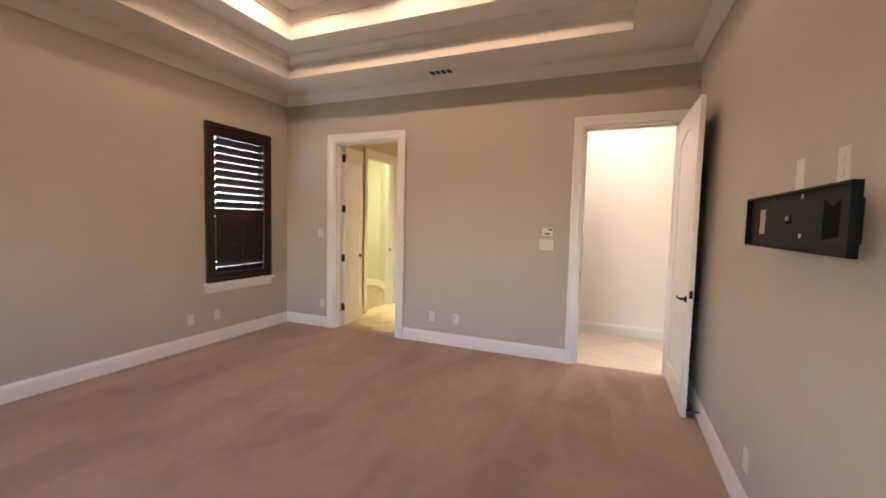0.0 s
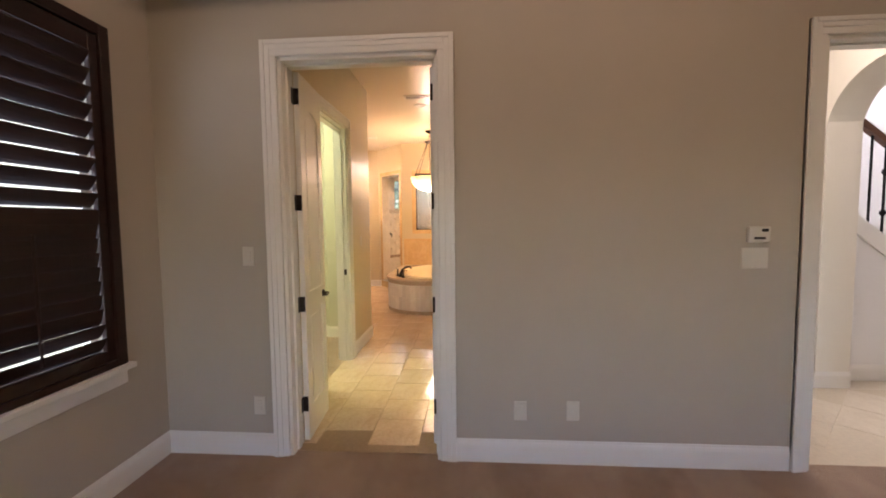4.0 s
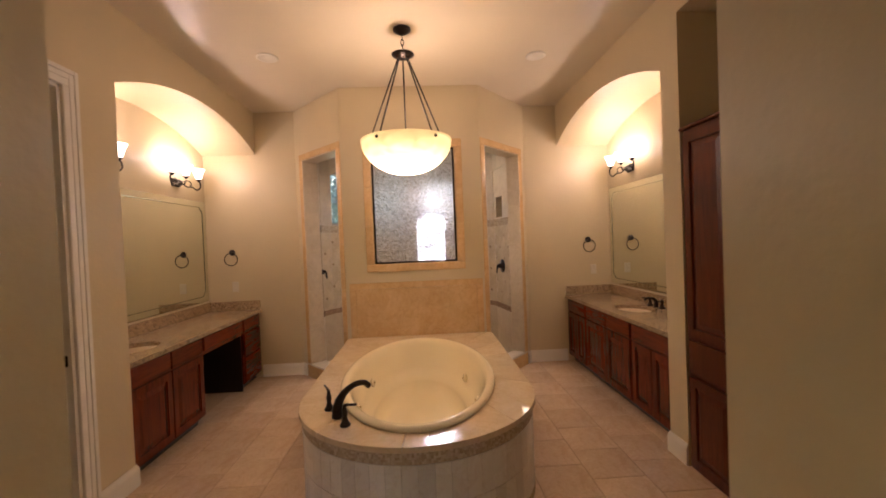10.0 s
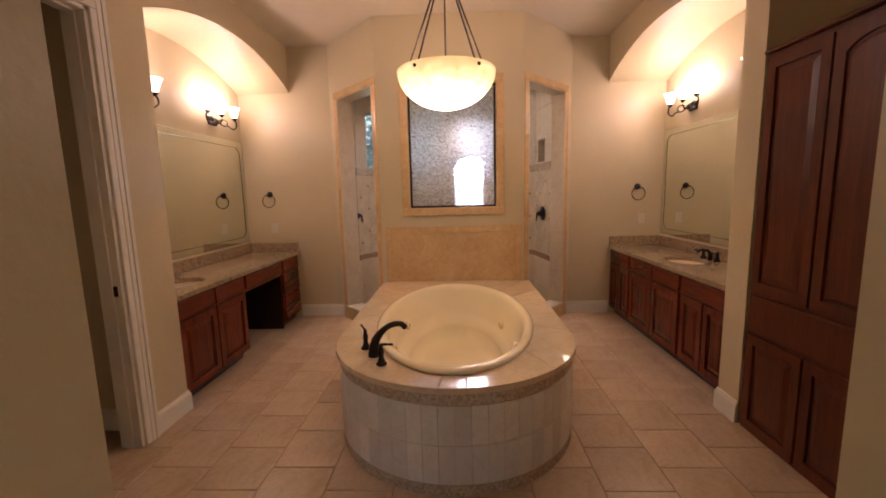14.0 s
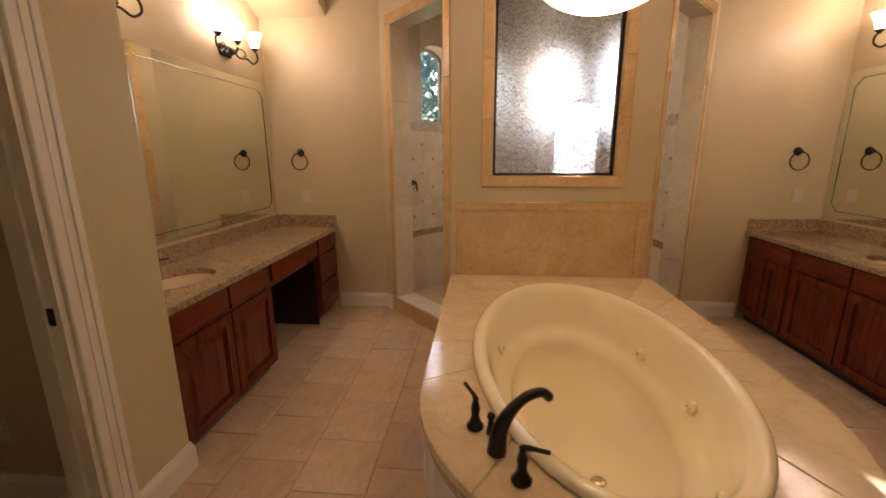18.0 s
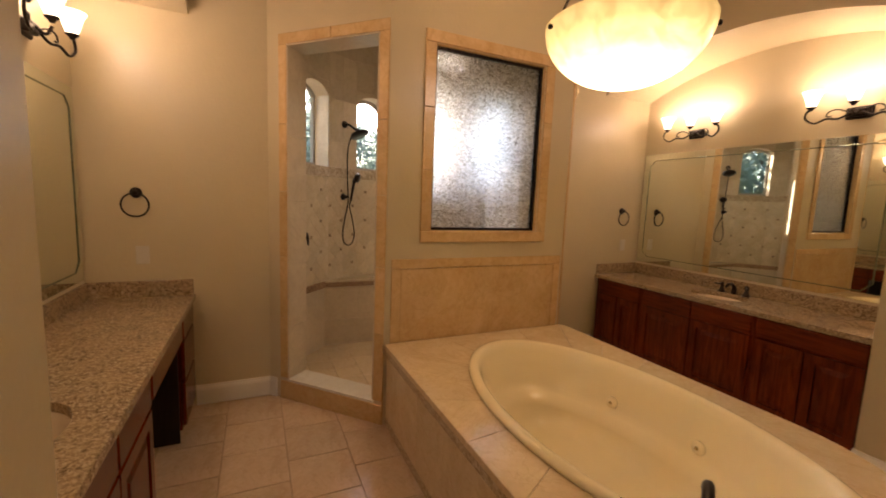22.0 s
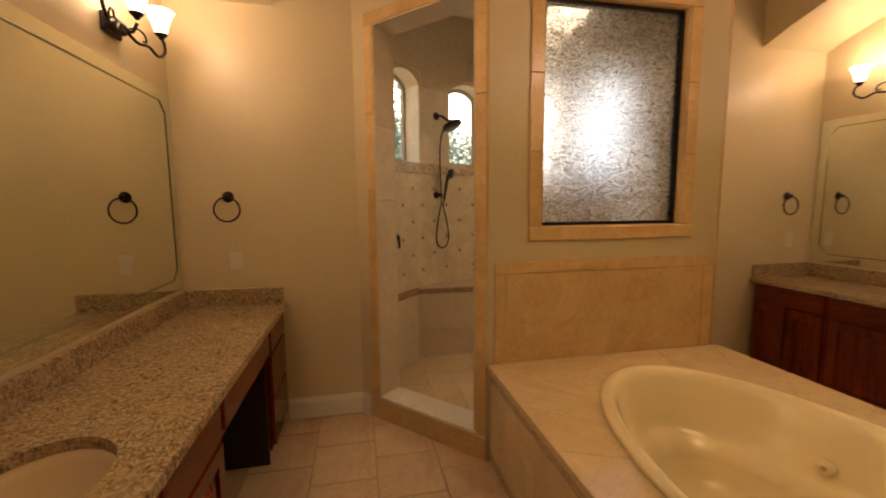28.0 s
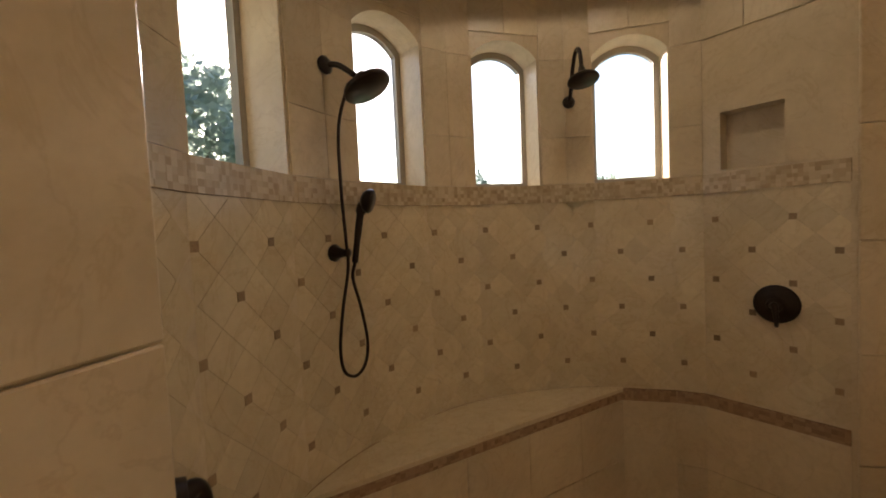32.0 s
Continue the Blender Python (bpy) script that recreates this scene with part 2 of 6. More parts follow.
def glass_mat(name, rough=0.0, col=(1, 1, 1), pattern=False):
    m, nt, b = nodes_of(name)
    b.inputs["Base Color"].default_value = (*col, 1)
    b.inputs["Transmission Weight"].default_value = 1
    b.inputs["Roughness"].default_value = rough
    b.inputs["IOR"].default_value = 1.45 if pattern else 1.02
    if pattern:
        v = coords(nt, (1.0, 1.0, 1.7))
        n = noise_tex(nt, v, 50, 1, 0.5, 1.6)
        bump(nt, b, n, 0.36, 0.009)
        # pressed flakes: clear and frosted spots side by side
        flake = noise_tex(nt, v, 58, 1, 0.5, 2.4)
        nt.links.new(ramp(nt, flake, [(0.40, tuple(x * 0.5 for x in col)), (0.50, col), (0.60, tuple(min(1, x * 1.25) for x in col))]), b.inputs["Base Color"])
        nt.links.new(ramp(nt, flake, [(0.46, (0.02,) * 3), (0.54, (0.32,) * 3)]), b.inputs["Roughness"])
    return m


M_glass = glass_mat("clear_glass")
M_rain = glass_mat("obscure_rain_glass", 0.0, (0.78, 0.86, 1.0), True)


def glow(name, col, strength, base=(0.9, 0.85, 0.7)):
    m, nt, b = nodes_of(name)
    v = coords(nt)
    n = noise_tex(nt, v, 9, 4, 0.6, 1.0)
    nt.links.new(mixc(nt, n, tuple(c * 0.82 for c in col), col), b.inputs["Emission Color"])
    b.inputs["Base Color"].default_value = (*base, 1)
    b.inputs["Emission Strength"].default_value = strength
    b.inputs["Roughness"].default_value = 0.35
    return m


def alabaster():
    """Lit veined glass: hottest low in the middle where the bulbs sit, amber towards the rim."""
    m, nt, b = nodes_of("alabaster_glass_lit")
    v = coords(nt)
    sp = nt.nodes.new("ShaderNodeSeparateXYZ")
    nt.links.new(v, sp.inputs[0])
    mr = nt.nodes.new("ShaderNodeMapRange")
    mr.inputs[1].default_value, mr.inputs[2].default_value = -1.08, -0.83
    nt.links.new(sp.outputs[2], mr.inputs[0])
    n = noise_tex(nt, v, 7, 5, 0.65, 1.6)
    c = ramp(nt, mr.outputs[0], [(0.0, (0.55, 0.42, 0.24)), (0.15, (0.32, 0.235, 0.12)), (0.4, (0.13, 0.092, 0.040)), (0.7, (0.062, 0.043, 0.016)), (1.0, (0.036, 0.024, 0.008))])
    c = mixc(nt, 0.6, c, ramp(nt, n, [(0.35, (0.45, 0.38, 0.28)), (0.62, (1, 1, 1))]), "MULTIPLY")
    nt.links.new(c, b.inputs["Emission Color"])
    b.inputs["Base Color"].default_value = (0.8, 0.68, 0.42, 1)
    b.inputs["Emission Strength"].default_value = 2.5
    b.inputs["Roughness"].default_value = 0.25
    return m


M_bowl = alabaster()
M_shade = glow("frosted_shade_lit", (1.0, 0.78, 0.55), 0.75)
M_sky = glow("bright_sky", (0.82, 0.91, 1.0), 0.19)

M_winframe = simple("pale_window_metal", (0.36, 0.33, 0.28), 0.4)
M_nickel = simple("satin_nickel", (0.55, 0.52, 0.47), 0.3, 1.0)
M_white = paint("white_hall_paint", (0.80, 0.79, 0.77), 0.55)
M_bark = simple("grey_bark", (0.12, 0.09, 0.065), 0.9, 0, 0.2, 0.4, 12, 0.6)


def leaf_mat():
    """Thin leaves: some of the light behind them comes through."""
    m, nt, b = nodes_of("green_foliage")
    n = noise_tex(nt, coords(nt), 3, 3)
    c = mixc(nt, n, (0.055, 0.075, 0.05), (0.11, 0.14, 0.09))
    nt.links.new(c, b.inputs["Base Color"])
    b.inputs["Roughness"].default_value = 0.6
    tr = nt.nodes.new("ShaderNodeBsdfTranslucent")
    nt.links.new(mixc(nt, n, (0.38, 0.47, 0.40), (0.54, 0.61, 0.53)), tr.inputs["Color"])
    mx = nt.nodes.new("ShaderNodeMixShader")
    mx.inputs[0].default_value = 0.55
    nt.links.new(b.outputs[0], mx.inputs[1])
    nt.links.new(tr.outputs[0], mx.inputs[2])
    nt.links.new(mx.outputs[0], nt.nodes["Material Output"].inputs["Surface"])
    return m


M_leaf = leaf_mat()
M_lawn = simple("mown_grass", (0.09, 0.13, 0.045), 0.95, 0, 0.1, 0.4, 4, 0.5)
M_can_off = simple("recessed_lens", (0.6, 0.55, 0.47), 0.4)


# ---- mesh helpers ----
def part(name, bm, mat, parent=None, label="", smooth=False, kind=""):
    me = bpy.data.meshes.new(name)
    bm.normal_update()
    bm.to_mesh(me)
    bm.free()
    me.materials.append(mat)
    if smooth:
        for p in me.polygons:
            p.use_smooth = True
    ob = new(name, me)
    if parent is not None:
        ob.parent = parent
    if label or kind:
        tagged(ob, label, kind=kind)
    return ob


def empty(name, at, label, category, group="", rz=0.0):
    ob = new(name)
    ob.empty_display_size = 0.05
    ob.matrix_world = pose(*at, 0, 0, rz)
    return tagged(ob, label, category, group)


def add_box(bm, a, b, bevel=0.0, seg=1):
    m = Matrix.LocRotScale([(p + q) / 2 for p, q in zip(a, b)], None, [abs(q - p) for p, q in zip(a, b)])
    r = bmesh.ops.create_cube(bm, size=1, matrix=m)
    if bevel:
        es = list({e for v in r["verts"] for e in v.link_edges})
        bmesh.ops.bevel(bm, geom=es, offset=bevel, segments=seg, affect="EDGES", profile=0.5)
    return bm


def box(a, b, bevel=0.0, seg=1):
    return add_box(bmesh.new(), a, b, bevel, seg)


def boxes(rows, bevel=0.0):
    bm = bmesh.new()
    for a, b in rows:
        add_box(bm, a, b, bevel)
    return bm


def lathe(profile, seg=32, bm=None, m=None):
    bm = bm or bmesh.new()
    m = m or Matrix()
    rings = []
    for r, z in profile:
        rings.append([bm.verts.new(m @ Vector((r * math.cos(2 * math.pi * k / seg), r * math.sin(2 * math.pi * k / seg), z))) for k in range(seg)])
    for p, q in zip(rings, rings[1:]):
        for k in range(seg):
            bm.faces.new((p[k], p[(k + 1) % seg], q[(k + 1) % seg], q[k]))
    for ring, flip in ((rings[0], True), (rings[-1], False)):
        if (ring[0].co - ring[seg // 2].co).length > 1e-5:
            bm.faces.new(ring[::-1] if flip else ring)
    bmesh.ops.remove_doubles(bm, verts=bm.verts[:], dist=1e-6)
    return bm


def tube(points, radius, seg=10, bm=None, closed=False):
    bm = bm or bmesh.new()
    pts = [Vector(p) for p in points]
    n = len(pts)
    rad = radius if isinstance(radius, (list, tuple)) else [radius] * n
    rings = []
    up = None
    for i, p in enumerate(pts):
        a = pts[i - 1] if (i > 0 or closed) else p
        b = pts[(i + 1) % n] if (i < n - 1 or closed) else p
        d = (b - a).normalized()
        if up is None:
            up = Vector((0, 0, 1)) if abs(d.z) < 0.9 else Vector((1, 0, 0))
        side = d.cross(up).normalized()
        up = side.cross(d).normalized()
        rings.append([bm.verts.new(p + rad[i] * (math.cos(2 * math.pi * k / seg) * side + math.sin(2 * math.pi * k / seg) * up)) for k in range(seg)])
    pairs = list(zip(rings, rings[1:]))
    if closed:
        pairs.append((rings[-1], rings[0]))
    for p, q in pairs:
        for k in range(seg):
            bm.faces.new((p[k], p[(k + 1) % seg], q[(k + 1) % seg], q[k]))
    if not closed:
        bm.faces.new(rings[0][::-1])
        bm.faces.new(rings[-1])
    return bm


def spline(points, n=8):
    """A smooth line through points."""
    pts = [Vector(p) for p in points]
    ext = [pts[0] * 2 - pts[1]] + pts + [pts[-1] * 2 - pts[-2]]
    out = []
    for i in range(1, len(ext) - 2):
        p0, p1, p2, p3 = ext[i - 1:i + 3]
        for k in range(n):
            t = k / n
            out.append(0.5 * (2 * p1 + (p2 - p0) * t + (2 * p0 - 5 * p1 + 4 * p2 - p3) * t * t + (3 * p1 - p0 - 3 * p2 + p3) * t ** 3))
    return out + [pts[-1]]


def slab(outline, holes, depth, m=None):
    """A flat panel in the local xz plane with holes, that is depth thick along local y."""
    bm = bmesh.new()
    edges = []
    for loop in [outline] + list(holes):
        vs = [bm.verts.new((x, 0, z)) for x, z in loop]
        edges += [bm.edges.new((vs[k], vs[(k + 1) % len(vs)])) for k in range(len(vs))]
    r = bmesh.ops.triangle_fill(bm, use_beauty=True, use_dissolve=False, edges=edges)
    faces = [f for f in r["geom"] if isinstance(f, bmesh.types.BMFace)]
    e = bmesh.ops.extrude_face_region(bm, geom=faces)
    bmesh.ops.translate(bm, vec=(0, depth, 0), verts=[v for v in e["geom"] if isinstance(v, bmesh.types.BMVert)])
    bmesh.ops.recalc_face_normals(bm, faces=bm.faces[:])
    if m is not None:
        bm.transform(m)
    return bm


def prism(outline, z0, z1):
    """A flat outline in xy raised from z0 to z1."""
    bm = bmesh.new()
    lo = [bm.verts.new((x, y, z0)) for x, y in outline]
    f = bm.faces.new(lo)
    e = bmesh.ops.extrude_face_region(bm, geom=[f])
    bmesh.ops.translate(bm, vec=(0, 0, z1 - z0), verts=[v for v in e["geom"] if isinstance(v, bmesh.types.BMVert)])
    bmesh.ops.recalc_face_normals(bm, faces=bm.faces[:])
    return bm


def sweep_wall(path, profile, closed=False):
    """A moulding: profile points (out, z) carried along a floor line; out is to the left of the way."""
    bm = bmesh.new()
    pts = [Vector((x, y, 0)) for x, y in path]
    n = len(pts)
    rows = []
    for i, p in enumerate(pts):
        dirs = []
        if i > 0 or closed:
            dirs.append((p - pts[i - 1]).normalized())
        if i < n - 1 or closed:
            dirs.append((pts[(i + 1) % n] - p).normalized())
        nrm = [Vector((-d.y, d.x, 0)) for d in dirs]
        if len(nrm) == 2:
            s = (nrm[0] + nrm[1]).normalized()
            s = s / max(0.3, s.dot(nrm[0]))
        else:
            s = nrm[0]
        rows.append([bm.verts.new(p + s * o + Vector((0, 0, z))) for o, z in profile])
    k = len(profile)
    pairs = list(zip(rows, rows[1:])) + ([(rows[-1], rows[0])] if closed else [])
    for a, b in pairs:
        for j in range(k):
            bm.faces.new((a[j], a[(j + 1) % k], b[(j + 1) % k], b[j]))
    if not closed:
        bm.faces.new(rows[0])
        bm.faces.new(rows[-1][::-1])
    bmesh.ops.recalc_face_normals(bm, faces=bm.faces[:])
    return bm


def structure(name, bm, mat, label, smooth=False, category=""):
    return tagged(part(name, bm, mat, None, "", smooth), label, category, kind="structure")


def arch_top(x0, x1, z0, zs, rise, n=12):
    """A rectangle with a segmental top."""
    half = (x1 - x0) / 2
    r = (half * half + rise * rise) / (2 * rise)
    c = zs + rise - r
    a = math.asin(min(1, half / r))
    top = [((x0 + x1) / 2 + r * math.sin(a - 2 * a * k / n), c + r * math.cos(a - 2 * a * k / n)) for k in range(n + 1)]
    return [(x0, z0), (x1, z0)] + top


BASE_PROFILE = [(0, 0), (0.016, 0), (0.016, 0.105), (0.012, 0.122), (0.008, 0.128), (0.006, 0.14), (0, 0.14)]
CASING = 0.095

# ---- bedroom shell ----
BX0, BX1, BY0 = -1.25, 3.60, -6.6
BZ = 3.07
WT = 0.15
D1 = (-0.45, 0.50)
D2 = (2.61, 3.47)
DH = 2.44

structure("floor_bedroom", box((BX0 - 0.1, BY0 - 0.1, -0.12), (BX1 + 0.1, 0.06, 0)), M_carpet, "worn beige cut-pile carpet across the bedroom", category="floor")
structure("wall_bedroom_door_side", boxes([
    ((BX0 - 0.15, 0, 0), (D1[0], WT, DH)), ((D1[1], 0, 0), (D2[0], WT, DH)), ((D2[1], 0, 0), (BX1 + 0.15, WT, DH)),
    ((BX0 - 0.15, 0, DH), (BX1 + 0.15, WT, 4.0))]), M_wall_bed, "beige painted bedroom wall with two doorways", category="wall")
BW = (-1.17, -0.375, 0.74, 2.45)
structure("wall_bedroom_window_side", boxes([
    ((BX0 - 0.16, BY0, 0), (BX0, BW[0], 4.0)), ((BX0 - 0.16, BW[1], 0), (BX0, 0, 4.0)),
    ((BX0 - 0.16, BW[0], 0), (BX0, BW[1], BW[2])), ((BX0 - 0.16, BW[0], BW[3]), (BX0, BW[1], 4.0))]), M_wall_bed, "beige painted bedroom wall with a shuttered window", category="wall")
structure("wall_bedroom_mount_side", box((BX1, BY0, 0), (BX1 + 0.12, 0, 4.0)), M_wall_bed, "beige painted bedroom wall carrying a television bracket", category="wall")
# opening of the added rear window, sized for the daylight it lets in
RW = (0.2, 2.0, 0.7, 2.2)
structure("wall_bedroom_rear", boxes([
    ((BX0 - 0.1, BY0 - 0.15, 0), (RW[0], BY0, 4.0)), ((RW[1], BY0 - 0.15, 0), (BX1 + 0.1, BY0, 4.0)),
    ((RW[0], BY0 - 0.15, 0), (RW[1], BY0, RW[2])), ((RW[0], BY0 - 0.15, RW[3]), (RW[1], BY0, 4.0))]), M_wall_bed, "plain beige rear bedroom wall", category="wall")


def tray():
    """The tray ceiling: a flat border, then two raised steps with cove lips."""
    bm = bmesh.new()

    def ring(o, i, z0, z1):
        (ox0, oy0, ox1, oy1), (ix0, iy0, ix1, iy1) = o, i
        for a, b in (((ox0, oy0), (ox1, iy0)), ((ox0, iy1), (ox1, oy1)), ((ox0, iy0), (ix0, iy1)), ((ix1, iy0), (ox1, iy1))):
            add_box(bm, (*a, z0), (*b, z1))
    outer = (BX0, BY0, BX1, 0)
    i1 = (BX0 + 0.60, BY0 + 0.6, BX1 - 0.60, -0.60)
    i2 = tuple(v + d for v, d in zip(i1, (0.36, 0.36, -0.36, -0.36)))
    ring(outer, i1, BZ, BZ + 0.24)
    ring(outer, i2, BZ + 0.24, BZ + 0.50)
    add_box(bm, (BX0, BY0, BZ + 0.50), (BX1, 0, BZ + 0.6))
    return bm, i1, i2


bm, TR1, TR2 = tray()
structure("ceiling_bedroom", bm, M_ceil_bed, "white stepped tray ceiling over the bedroom", category="ceiling")
CROWN = [(0, BZ - 0.12), (0.012, BZ - 0.12), (0.02, BZ - 0.10), (0.06, BZ - 0.05), (0.085, BZ - 0.025), (0.09, BZ), (0, BZ)]
structure("trim_crown_bedroom", sweep_wall([(BX0, BY0), (BX1, BY0), (BX1, 0), (BX0, 0)], CROWN, True), M_ceil_bed, "white crown moulding round the bedroom", category="trim")
for (x0, y0, x1, y1), z in ((TR1, BZ + 0.24), (TR2, BZ + 0.50)):
    lip = [(0, z - 0.09), (0.015, z - 0.09), (0.03, z - 0.06), (0.065, z - 0.02), (0.07, z), (0, z)]
    structure("trim_tray_cove", sweep_wall([(x0, y0), (x1, y0), (x1, y1), (x0, y1)], lip, True), M_ceil_bed, "white cove moulding inside the tray ceiling", category="trim")


def baseboard(name, path, label="tall white painted baseboard", prof=BASE_PROFILE):
    return structure(name, sweep_wall(path, prof), M_trim, label, category="baseboard")


baseboard("baseboard_bedroom_a", [(D1[0] - CASING, 0), (BX0, 0), (BX0, BY0)])
baseboard("baseboard_bedroom_b", [(D2[0] - CASING, 0), (D1[1] + CASING, 0)])
baseboard("baseboard_bedroom_c", [(BX0, BY0), (BX1, BY0), (BX1, -0.02)])


def casing(name, axis, at, a, b, top, out, width=CASING, thick=0.022, z0=0.0, label="white painted door casing"):
    """Casing round a doorway on the wall plane axis = at; out: +1 or -1, the side it stands on."""
    bm = bmesh.new()

    def bar(p0, p1, q0, q1):
        lo, hi = sorted((at, at + out * thick))
        if axis == "y":
            add_box(bm, (p0, lo, q0), (p1, hi, q1), 0.004)
        else:
            add_box(bm, (lo, p0, q0), (hi, p1, q1), 0.004)
    bar(a - width, a, z0, top)
    bar(b, b + width, z0, top)
    bar(a - width, b + width, top, top + width)
    # moulded steps: an outer bead and a lower middle band
    for f0, f1, more in ((0.72, 1.0, 0.009), (0.40, 0.72, 0.004)):
        lo, hi = sorted((at, at + out * (thick + more)))
        i, o = width * f0, width * f1
        for p0, p1, q0, q1 in ((a - o, a - i, z0, top + o), (b + i, b + o, z0, top + o), (a - i, b + i, top + i, top + o)):
            if axis == "y":
                add_box(bm, (p0, lo, q0), (p1, hi, q1), 0.0025)
            else:
                add_box(bm, (lo, p0, q0), (hi, p1, q1), 0.0025)
    return structure(name, bm, M_trim, label, category="trim")


def jamb(name, axis, lo, hi, a, b, top, label="white painted door jamb with stop"):
    """The lining of a doorway through a wall that lies from lo to hi."""
    t = 0.02
    rows = []
    mid = (lo + hi) / 2
    for p0, p1, q0, q1 in ((a, a + t, 0, top), (b - t, b, 0, top), (a, b, top - t, top)):
        rows.append((p0, p1, q0, q1, lo - 0.004, hi + 0.004))
    for p0, p1, q0, q1 in ((a + t, a + t + 0.012, 0, top - t), (b - t - 0.012, b - t, 0, top - t), (a + t, b - t, top - t - 0.012, top - t)):
        rows.append((p0, p1, q0, q1, mid - 0.02, mid + 0.02))
    bm = bmesh.new()
    for p0, p1, q0, q1, w0, w1 in rows:
        if axis == "y":
            add_box(bm, (p0, w0, q0), (p1, w1, q1))
        else:
            add_box(bm, (w0, p0, q0), (w1, p1, q1))
    return structure(name, bm, M_trim, label, category="trim")


casing("trim_bath_doorway", "y", 0, D1[0], D1[1], DH, -1)
casing("trim_entry_doorway", "y", 0, D2[0], D2[1], DH, -1, width=0.09)
jamb("trim_jamb_bath", "y", 0, WT, D1[0], D1[1], DH)
jamb("trim_jamb_entry", "y", 0, WT, D2[0], D2[1], DH)

# ---- hall and bathroom shell ----
HX = 0.60
HY = 2.71
SXL, SXR = -1.89, 1.69
AXL, AXR = -2.49, 2.32
AY0, AY1 = 4.68, 6.85
BKY = 6.85
PX0, PX1, PY = -0.765, 0.65, 6.14
CZ = 3.10
CLX = (0.98, 1.78)
CLH = 2.44
AZ, ARISE = 2.61, 0.23

structure("floor_bath", boxes([((-3.45, 0.06, -0.12), (2.48, HY, -0.004)), ((-3.45, HY, -0.12), (2.48, 8.3, -0.004))]), M_grout, "tan grout bed of the tiled bathroom floor", category="floor")


def side_wall(name, x0, x1, label):
    """Hall side wall with one closet doorway."""
    for a, b in (((x0, WT, 0), (x1, CLX[0], CZ)), ((x0, CLX[1], 0), (x1, HY, CZ)), ((x0, CLX[0], CLH), (x1, CLX[1], CZ))):
        structure(name, box(a, b), M_wall, label, category="wall")


side_wall("wall_hall_west", -HX - 0.12, -HX, "tan painted passage wall with a closet doorway")
side_wall("wall_hall_east", HX, HX + 0.12, "tan painted passage wall with a closet doorway")
WCY = (3.50, 4.27)
WCH = 2.44
# walls that close the end of the passage
structure("wall_bath_near_west", prism([(-HX - 0.12, HY - 0.06), (-HX - 0.12, HY), (-1.06, HY), (SXL, 3.41), (SXL - 0.12, 3.41), (-1.755, 3.376), (-1.10, HY - 0.06)], 0, CZ), M_wall, "tan painted angled wall beside the passage", category="wall")
structure("wall_bath_near_east", prism([(HX + 0.12, HY - 0.06), (1.10, HY - 0.06), (1.755, 3.376), (SXR, 3.42), (1.06, HY), (HX + 0.12, HY)], 0, CZ), M_wall, "tan painted angled wall beside the passage", category="wall")


def alcove_wall(name, face, back, extra, label):
    """Wall with the arched vanity alcove and, near the passage, one more opening."""
    lo, hi = sorted((face, back))
    arch = arch_top(AY0, AY1, 0, AZ, ARISE, 20)
    bm = bmesh.new()
    # spandrel above the arch, as deep as the alcove: its underside is the vault
    tops = arch[2:]
    for (ya, za), (yb, zb) in zip(tops, tops[1:]):
        vs = [bm.verts.new((x, y, z)) for x in (lo, hi) for y, z in ((ya, za), (yb, zb), (yb, CZ), (ya, CZ))]
        for idx in ((0, 1, 2, 3), (7, 6, 5, 4), (0, 4, 5, 1), (3, 2, 6, 7)):
            bm.faces.new([vs[k] for k in idx])
    bmesh.ops.remove_doubles(bm, verts=bm.verts[:], dist=1e-5)
    bmesh.ops.recalc_face_normals(bm, faces=bm.faces[:])
    for a, b in extra:
        structure(name, box(a, b), M_wall, label, category="wall")
    return structure(name, bm, M_wall, label, category="wall")


alcove_wall("wall_bath_west", SXL, AXL, [
    ((AXL, 4.44, 0), (SXL, AY0, CZ)), ((SXL - 0.12, WCY[1], 0), (SXL, 4.44, CZ)), ((SXL - 0.12, 3.41, 0), (SXL, WCY[0], CZ)), ((SXL - 0.12, WCY[0], WCH), (SXL, WCY[1], CZ))],
    "tan painted wall with an arched vanity alcove")
LC = (3.62, 4.49)
alcove_wall("wall_bath_east", SXR, AXR, [
    ((SXR, LC[1], 0), (AXR, AY0, CZ)), ((SXR, 3.42, 0), (AXR, LC[0], CZ)), ((SXR, LC[0], 2.9), (AXR, LC[1], CZ))],
    "tan painted wall with an arched vanity alcove")
structure("wall_alcove_west", box((AXL - 0.12, 4.44, 0), (AXL, BKY + 0.12, CZ)), M_wall, "tan painted alcove back wall", category="wall")
structure("wall_alcove_east", box((AXR, 3.40, 0), (AXR + 0.12, BKY + 0.12, CZ)), M_wall, "tan painted alcove back wall", category="wall")
structure("wall_bath_back_west", box((AXL, BKY, 0), (-1.43, BKY + 0.12, CZ)), M_wall, "tan painted back wall with a towel ring", category="wall")
structure("wall_bath_back_east", box((1.29, BKY, 0), (AXR, BKY + 0.12, CZ)), M_wall, "tan painted back wall with a towel ring", category="wall")
structure("ceiling_bath", boxes([((-3.45, WT, CZ), (2.5, 8.2, CZ + 0.1))]), M_ceiling, "cream textured ceiling over passage and bathroom", category="ceiling")

